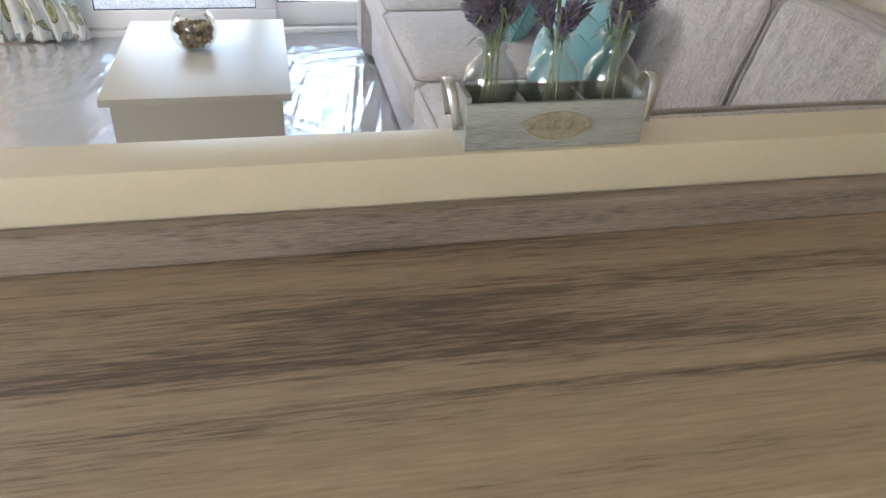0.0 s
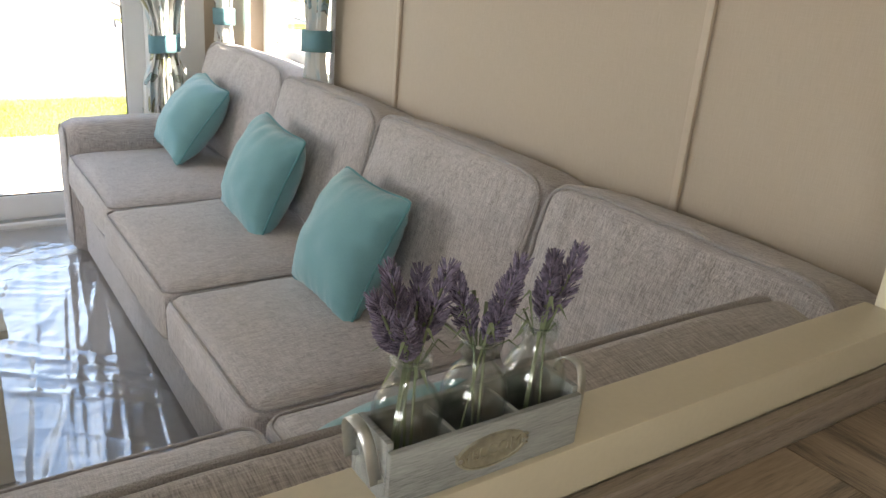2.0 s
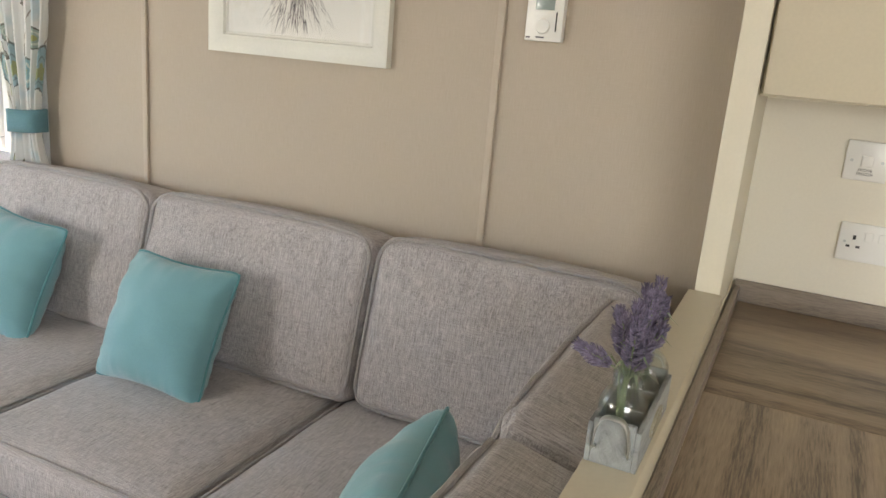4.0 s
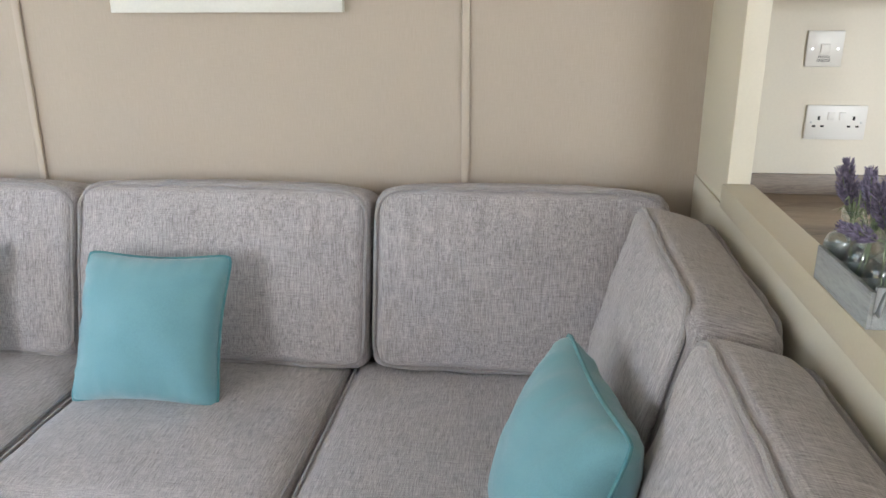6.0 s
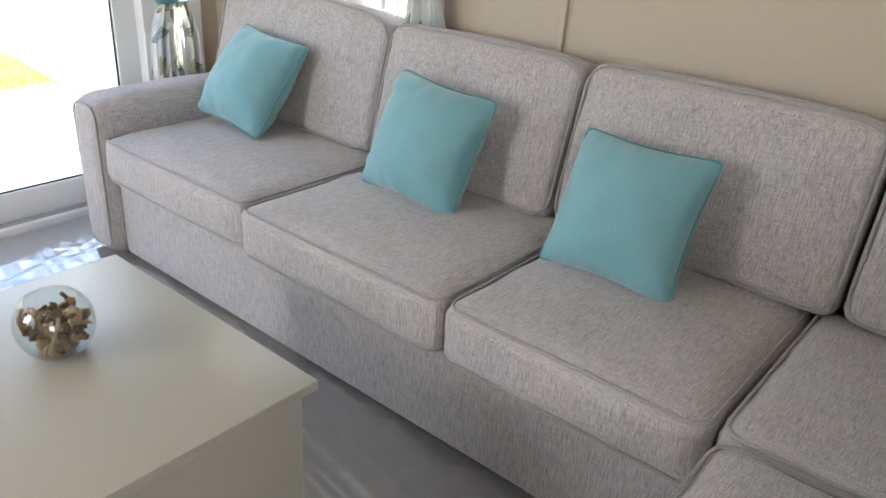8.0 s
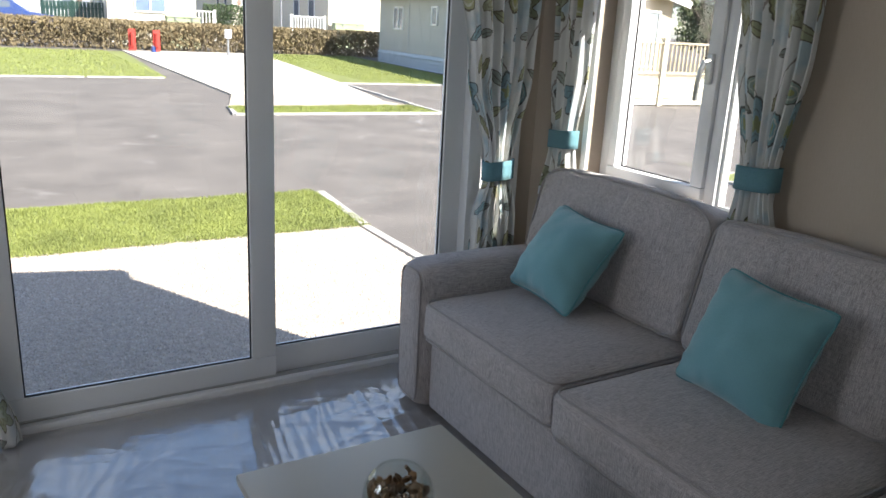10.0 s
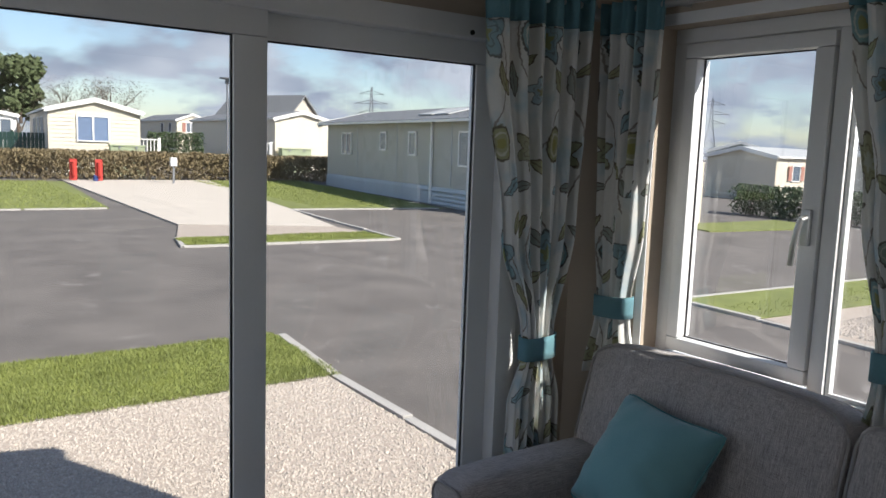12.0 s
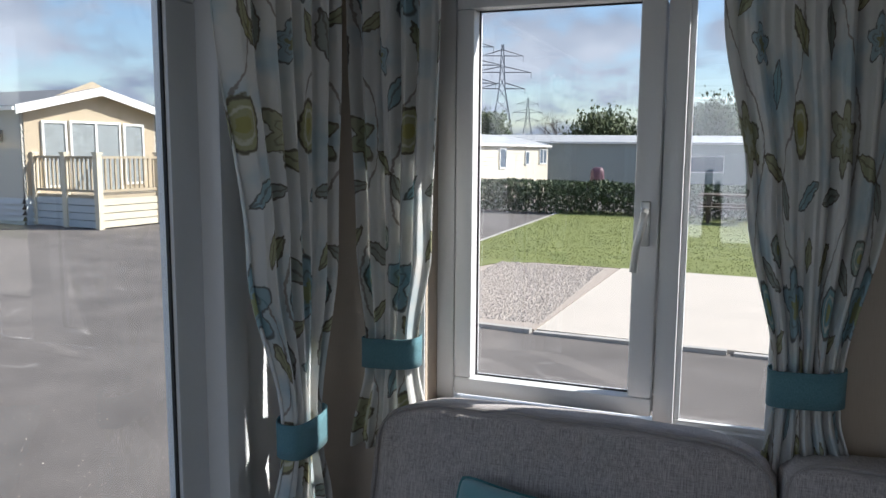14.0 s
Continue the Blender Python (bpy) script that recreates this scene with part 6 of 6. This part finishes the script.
caravan("white chalet with tall windows", (3.6, 50.5), 86.0, 8.0, 1.9, 2.30, 2.48, WHITEPAINT, ROOFING, WHITEPAINT, wins=(("-x", 0.0, 1.4, 1.2, 2.1, 3, False, FARPANE),))
vr = thing("veranda_rail", "white spindle rail before the pale lodge", "railing", at=(0.2, 40.4, gz(0.2, 40.4)), turn=-9)
railing(vr, (-2.5, 0), (2.6, 0), 0.55, 0.95, WHITEPAINT)
for x in (-2.5, 0.0, 2.6):
    post(vr, x, 0, 0, 1.55, WHITEPAINT)
for x, y, l_r in ((8.4, 39.0, 0.75), (13.9, 39.6, 0.85)):
    st_ = thing("step_rail", "white spindle rail beside a caravan's steps", "railing", "white step rails", at=(x, y, gz(x, y)), turn=-4)
    railing(st_, (-l_r, 0), (l_r, 0), 0.45, 0.95, WHITEPAINT, 0.14)
    for sx in (-l_r, l_r):
        post(st_, sx, 0, 0, 1.42, WHITEPAINT, 0.05)
fe = thing("fence", "dark green slatted fence beside the caravan", "fence", at=(3.1, 37.6, gz(3.1, 37.6)), turn=-30)
for k in range(17):
    part("slat", boxes((-1.2 + k * 0.15, -0.015, 0.1, -1.08 + k * 0.15, 0.015, 1.5)), GREENPAINT, fe, "", False)
for x in (-1.22, 0.0, 1.36):
    post(fe, x, 0.04, 0, 1.55, GREENPAINT, 0.04)
part("rail", boxes((-1.2, 0.016, 0.4, 1.35, 0.04, 0.5), (-1.2, 0.016, 1.2, 1.35, 0.04, 1.3)), GREENPAINT, fe, "", False)

car = thing("car", "dark blue estate car parked behind the hedge", "car", at=(0.65, 38.0, gz(0.65, 38.0)), turn=-8)
bm = bmesh.new()
pr = [(-2.0, 0.35), (-2.05, 0.8), (-1.95, 1.0), (-1.6, 1.46), (0.3, 1.50), (0.95, 1.02), (1.9, 0.90), (2.05, 0.7), (2.05, 0.35)]
A, B = ([bm.verts.new((x, y * (0.86 if z > 1.1 else 1), z)) for x, z in pr] for y in (-0.85, 0.85))
for k in range(len(pr)):
    bm.faces.new((A[k], A[(k + 1) % len(pr)], B[(k + 1) % len(pr)], B[k]))
bm.faces.new(A); bm.faces.new(B)
bmesh.ops.recalc_face_normals(bm, faces=bm.faces[:])
bmesh.ops.bevel(bm, geom=bm.edges[:], offset=0.05, segments=2, affect="EDGES")
part("body", bm, CARBLUE, car)
for s in (-1, 1):
    part("side_window", boxes((-1.5, s * 0.80 - 0.02, 1.05, 0.35, s * 0.80 + 0.02, 1.38)), FARPANE, car, "", False)
    part("tail_lamp", boxes((-2.08, s * 0.7 - 0.1, 0.75, -1.98, s * 0.7 + 0.1, 0.98)), REDPAINT, car, "", False)
    for x in (-1.25, 1.25):
        bm = bmesh.new(); rod(bm, (x, s * 0.70, 0.32), (x, s * 0.88, 0.32), 0.32, seg=20)
        part("wheel", bm, RUBBER, car)

# Caravans seen from the side window.
caravan("long cream caravan beyond the green hedge", (30.2, 13.9), -3.0, 10.2, 3.6, 2.10, 2.50, CLADCREAM, ROOFLIGHT, CLADCREAM, wins=(("-y", 4.2, 1.0, 1.35, 1.95, 2, False, FARPANE), ("-y", 1.9, 0.45, 1.35, 1.85, 1, False, FARPANE), ("-y", -1.2, 0.7, 1.25, 1.95, 1, False, FARPANE), ("-x", 0.3, 0.9, 0.9, 1.8, 1, False, FARPANE)))
caravan("cream caravan with pink-brown shutters", (36.2, 23.9), -1.0, 10.2, 3.6, 2.12, 2.5, CLADCREAM, ROOFLIGHT, CLADCREAM, wins=tuple(("-y", x, 0.55, 1.1, 1.75, 1, True, FARPANE) for x in (-3.6, -1.3, 1.4, 3.6)))
caravan("pale grey caravan, side-on, beyond the hedge", (39.5, 8.4), -72.0, 13.0, 3.6, 2.62, 2.95, CLADSHADE, ROOFLIGHT, CLADSHADE, wins=(("-y", 3.0, 1.6, 1.3, 2.0, 1, False, FARPANE),))
caravan("white caravan at the end of the row", (44.0, -2.0), -78.0, 9.0, 3.6, 2.7, 3.0, WHITEPAINT, ROOFLIGHT, WHITEPAINT, wins=(("-y", -2, 1.0, 1.3, 2.1, 1, False, FARPANE), ("-y", 2, 1.0, 1.3, 2.1, 1, False, FARPANE)))
caravan("grey-green caravan end-on across the yard", (46.5, 34.5), 34.0, 8.0, 3.9, 2.6, 3.2, CLADSHADE, ROOFING, CLADSHADE, wins=(("-x", 0.0, 1.2, 1.4, 2.2, 2, True, FARPANE),))
bn = thing("picnic_bench", "weathered timber picnic bench by the hedge", "bench", at=(19.7, 3.6, gz(19.7, 3.6)), turn=90)
part("tabletop", boxes((-0.75, -0.35, 0.68, 0.75, 0.35, 0.73)), TWIG, bn, "", False)
for s in (-1, 1):
    part("seat", boxes((-0.75, s * 0.62 - 0.12, 0.42, 0.75, s * 0.62 + 0.12, 0.46)), TWIG, bn, "", False)
    part("leg_frame", boxes((s * 0.5 - 0.04, -0.7, 0.36, s * 0.5 + 0.04, 0.7, 0.42), (s * 0.5 - 0.04, -0.4, 0, s * 0.5 + 0.04, -0.3, 0.68), (s * 0.5 - 0.04, 0.3, 0, s * 0.5 + 0.04, 0.4, 0.68)), TWIG, bn, "", False)
rb = thing("refuse_sack", "dull purple refuse sack on a stand by the caravan", "refuse sack", at=(34.0, 9.3, gz(34, 9.3)))
bm = soft_box(0.5, 0.5, 0.8, 0.15, (0.05, 0.05, 0.02), 5, 0.02, 2)
ob = part("sack", bm, material("purple_sack", (0.14, 0.07, 0.09), 0.5), rb); ob.matrix_basis = pose(0, 0, 0.95)
part("stand", boxes((-0.2, -0.2, 0, -0.14, -0.14, 0.6), (0.14, 0.14, 0, 0.2, 0.2, 0.6), (-0.2, 0.14, 0, -0.14, 0.2, 0.6), (0.14, -0.2, 0, 0.2, -0.14, 0.6), (-0.2, -0.2, 0.55, 0.2, 0.2, 0.6)), DARK, rb, "", False)

# Posts and lamps.
vc = thing("valve_cover", "small blue plastic service cap on the concrete pad", "service cap", at=(4.75, 30.2, gz(4.75, 30.2) + 0.035))
bm = bmesh.new(); lathe(bm, [(0.0, 0.20), (0.07, 0.19), (0.085, 0.15), (0.085, 0.0), (0.0, 0.0)], 16); part("cap", bm, CARBLUE, vc)
bm = bmesh.new(); rod(bm, (-0.05, 0, 0.21), (0.05, 0, 0.21), 0.014); part("grip", bm, GALV, vc)
lp = thing("street_lamp", "tall slim street lamp on a grey pole", "street lamp", at=(11.4, 36.4, gz(11.4, 36.4)))
bm = bmesh.new(); rod(bm, (0, 0, 0), (0, 0, 4.0), 0.06, 0.04, 10); part("pole", bm, GALV, lp)
bm = bmesh.new(); lathe(bm, [(0.0, 4.22), (0.34, 4.20), (0.34, 4.15), (0.08, 4.12), (0.12, 3.98), (0.03, 3.9)], 16); part("lantern", bm, GALV, lp)
for x, y, h_, hd_ in ((7.0, 29.2, 0.80, True), (4.12, 30.5, 0.0, False), (4.85, 30.2, 0.0, False)):
    if hd_:
        t = thing("meter_post", "small white service box on a post", "post", at=(x, y, gz(x, y)))
        part("post", boxes((-0.03, -0.03, 0, 0.03, 0.03, 0.75)), GALV, t, "", False)
        part("service_box", boxes((-0.1, -0.08, 0.62, 0.1, 0.08, 0.9)), WHITEPAINT, t, "", False)
    else:
        t = thing("fire_point", "red fire point stand by the hedge", "fire point", "red fire points", at=(x, y, gz(x, y)))
        part("panel", boxes((-0.11, -0.05, 0.05, 0.11, 0.05, 0.75)), REDPAINT, t, "", False)
        bm = bmesh.new(); rod(bm, (0, -0.1, 0.2), (0, -0.1, 0.65), 0.07); part("cylinder", bm, REDPAINT, t)


def pylon(x, y, hgt, base, turn):
    t = thing("pylon", "grey steel lattice electricity pylon", "pylon", "pylons", at=(x, y, gz(x, y)), turn=turn)
    bm = bmesh.new()
    wd = lambda z: base * (1 - 0.8 * min(1, z / (0.62 * hgt))) if z < 0.62 * hgt else base * 0.2 * (1 - 0.7 * (z / hgt - 0.62) / 0.38)
    lv = [hgt * f for f in (0, 0.16, 0.30, 0.42, 0.52, 0.62, 0.72, 0.82, 0.92, 1.0)]
    r = hgt * 0.0030
    for za, zb in zip(lv, lv[1:]):
        a, b = wd(za) / 2, wd(zb) / 2
        ca, cb = [(sx * a, sy * a, za) for sx, sy in ((1, 1), (-1, 1), (-1, -1), (1, -1))], [(sx * b, sy * b, zb) for sx, sy in ((1, 1), (-1, 1), (-1, -1), (1, -1))]
        for k in range(4):
            rod(bm, ca[k], cb[k], r * 1.3, seg=4); rod(bm, ca[k], cb[(k + 1) % 4], r * 0.7, seg=4); rod(bm, ca[(k + 1) % 4], cb[k], r * 0.7, seg=4)
    part("tower", bm, GALV, t)
    for f, arm_ in ((0.62, 0.20), (0.76, 0.25), (0.90, 0.18)):
        bm = bmesh.new()
        z, L = hgt * f, hgt * arm_
        for s in (-1, 1):
            for yy in (-1, 1):
                w2 = wd(z) / 2
                rod(bm, (s * w2, yy * w2, z), (s * L, 0, z), r, seg=4); rod(bm, (s * w2, yy * w2, z + 0.05 * hgt), (s * L, 0, z), r, seg=4)
            rod(bm, (s * L, 0, z), (s * L, 0, z - hgt * 0.05), r * 0.8, seg=4)
        part("cross_arm", bm, GALV, t)


pylon(145.0, 53.5, 24.6, 6.5, -70)
pylon(178.0, 57.0, 27.0, 7.0, -70)
pylon(236.0, 66.0, 18.5, 6.0, -70)
pylon(198.0, 148.0, 20.0, 5.0, -50)
pylon(98.0, 176.0, 17.0, 4.5, -40)


def house(label, at, turn, w, l, eaves, ridge, wall):
    t = thing("house", label, "house", at=(at[0], at[1], gz(*at)), turn=turn)
    bm = bmesh.new()
    pr = [(-w / 2, 0), (w / 2, 0), (w / 2, eaves), (0, ridge), (-w / 2, eaves)]
    A, B = ([bm.verts.new((x, y, z)) for x, z in pr] for y in (-l / 2, l / 2))
    for k in (0, 1, 4):
        bm.faces.new((A[k], A[(k + 1) % 5], B[(k + 1) % 5], B[k]))
    bm.faces.new(A); bm.faces.new(B)
    bmesh.ops.recalc_face_normals(bm, faces=bm.faces[:])
    part("wall", bm, wall, t, "", False)
    for s in (-1, 1):
        bm = bmesh.new()
        dz = (ridge - eaves) * 0.35 / (w / 2)
        q = [bm.verts.new((x, y, z)) for y in (-l / 2 - 0.3, l / 2 + 0.3) for x, z in ((0, ridge + 0.02), (s * (w / 2 + 0.35), eaves - dz + 0.02), (s * (w / 2 + 0.35), eaves - dz + 0.2), (0, ridge + 0.2))]
        for f in ((0, 1, 5, 4), (3, 2, 6, 7), (0, 3, 2, 1), (4, 5, 6, 7), (1, 2, 6, 5)):
            bm.faces.new([q[i] for i in f])
        bmesh.ops.recalc_face_normals(bm, faces=bm.faces[:])
        part("roof", bm, ROOFING, t, "", False)
    part("chimney", boxes((-0.4, l / 2 - 1.3, ridge - 0.6, 0.4, l / 2 - 0.5, ridge + 1.1)), BRICKRED, t, "", False)
    for y in (-l / 4, l / 4):
        far_window(t, (-w / 2 - 0.005, y), (0, -1), 1.0, eaves * 0.55, eaves * 0.85, FARPANE)
    return t


house("pale rendered house with a steep grey roof", (29.0, 75.0), 25, 4.6, 9, 3.9, 6.0, RENDERW)
house("brick bungalow with a grey roof", (56.0, 31.0), -25, 5.5, 8, 2.2, 3.9, BRICKRED)


def tree(label, at, hgt, spread, n, leafmat, seed, bare=False, trunk=0.35):
    t = thing("tree", label, "tree", at=(at[0], at[1], gz(*at)))
    rr = random.Random(seed)
    bm = bmesh.new()
    tips = []
    rod(bm, (0, 0, 0), (0.05 * hgt * rr.uniform(-1, 1), 0, hgt * trunk), 0.03 * hgt, 0.02 * hgt, 8)
    for k in range(13):
        a, z0 = rr.uniform(0, 6.28), hgt * rr.uniform(trunk * 0.5, 0.7)
        e = Vector((spread * rr.uniform(0.3, 0.9) * math.cos(a), spread * rr.uniform(0.3, 0.9) * math.sin(a), min(hgt * 0.95, z0 + hgt * rr.uniform(0.15, 0.45))))
        rod(bm, (0, 0, z0), e, 0.010 * hgt, 0.003 * hgt, 5)
        tips.append(e)
        for j in range(5 if bare else 2):
            f = e + Vector((rr.uniform(-1, 1), rr.uniform(-1, 1), rr.uniform(0.0, 1))) * hgt * 0.16
            rod(bm, e.lerp(Vector((0, 0, z0)), rr.uniform(0, 0.5)), f, 0.004 * hgt, 0.0015 * hgt, 4)
            tips.append(f)
    rod(bm, (0, 0, hgt * trunk), (0, 0, hgt * 0.92), 0.02 * hgt, 0.004 * hgt, 6)
    tips.append(Vector((0, 0, hgt * 0.9)))
    part("trunk", bm, TWIG, t)
    V, F = [], []
    for _ in range(n):
        c = rr.choice(tips)
        p = c + Vector((rr.gauss(0, 1), rr.gauss(0, 1), rr.gauss(0, 0.9))) * spread * 0.20
        q = Euler((rr.uniform(0, 6.28), rr.uniform(0, 6.28), 0)).to_matrix()
        l = hgt * (0.004 if bare else 0.030) * rr.uniform(0.6, 1.4)
        b = len(V)
        ln = 4.0 if bare else 1.0
        V += [tuple(p + q @ Vector(v)) for v in ((-l * ln, 0, 0), (0, -l * 0.6, 0), (l * ln, 0, 0), (0, l * 0.6, 0))]
        F.append((b, b + 1, b + 2, b + 3))
    me = bpy.data.meshes.new("crown")
    me.from_pydata(V, [], F)
    me.materials.append(leafmat)
    ob = new("crown", me); ob.parent = t
    return t


tree("dark evergreen tree behind the caravans", (7.0, 68.5), 6.3, 1.05, 11000, TREELEAF, 1)
tree("bare brown winter tree", (9.6, 66.8), 5.0, 2.0, 2500, TWIG, 2, True)
tree("bare brown winter tree", (12.6, 65.0), 5.2, 2.0, 3000, TWIG, 3, True)
tree("bare bush tree behind the bungalow", (41.0, 38.0), 4.6, 2.2, 2500, TWIG, 4, True)
tree("dark evergreen bush by the caravan", (43.5, 40.0), 3.8, 2.2, 14000, TREELEAF, 5)
tree("bushy dark evergreen beyond the grey caravan", (60.0, 14.2), 4.6, 3.0, 9000, TREELEAF, 6, trunk=0.2)
tree("bushy dark evergreen beyond the grey caravan", (61.5, 11.0), 4.3, 2.8, 9000, TREELEAF, 7, trunk=0.2)
tree("bare winter tree at the field edge", (62.0, 17.5), 4.8, 1.8, 2000, TWIG, 8, True)
tree("round evergreen bush under the pylon", (140.0, 48.0), 7.4, 4.0, 14000, TREELEAF, 9, trunk=0.2)
tree("dark evergreen far off beyond the row", (66.0, 6.0), 5.2, 3.4, 9000, TREELEAF, 10, trunk=0.2)
tree("dark evergreen far off beyond the row", (68.0, 1.0), 4.8, 3.2, 9000, TREELEAF, 12, trunk=0.2)

# The site plan above is drawn about one standing point; the yard lies half a metre lower than the floor, so it is set out larger.
SITE = pose(-0.45, 2.9, 1.61) @ Matrix.Scale(1.24, 4) @ pose(0.45, -2.9, -1.61)
for ob in list(scene.objects):
    if ob.parent is None and ob.name not in indoor:
        ob.matrix_world = SITE @ ob.matrix_world
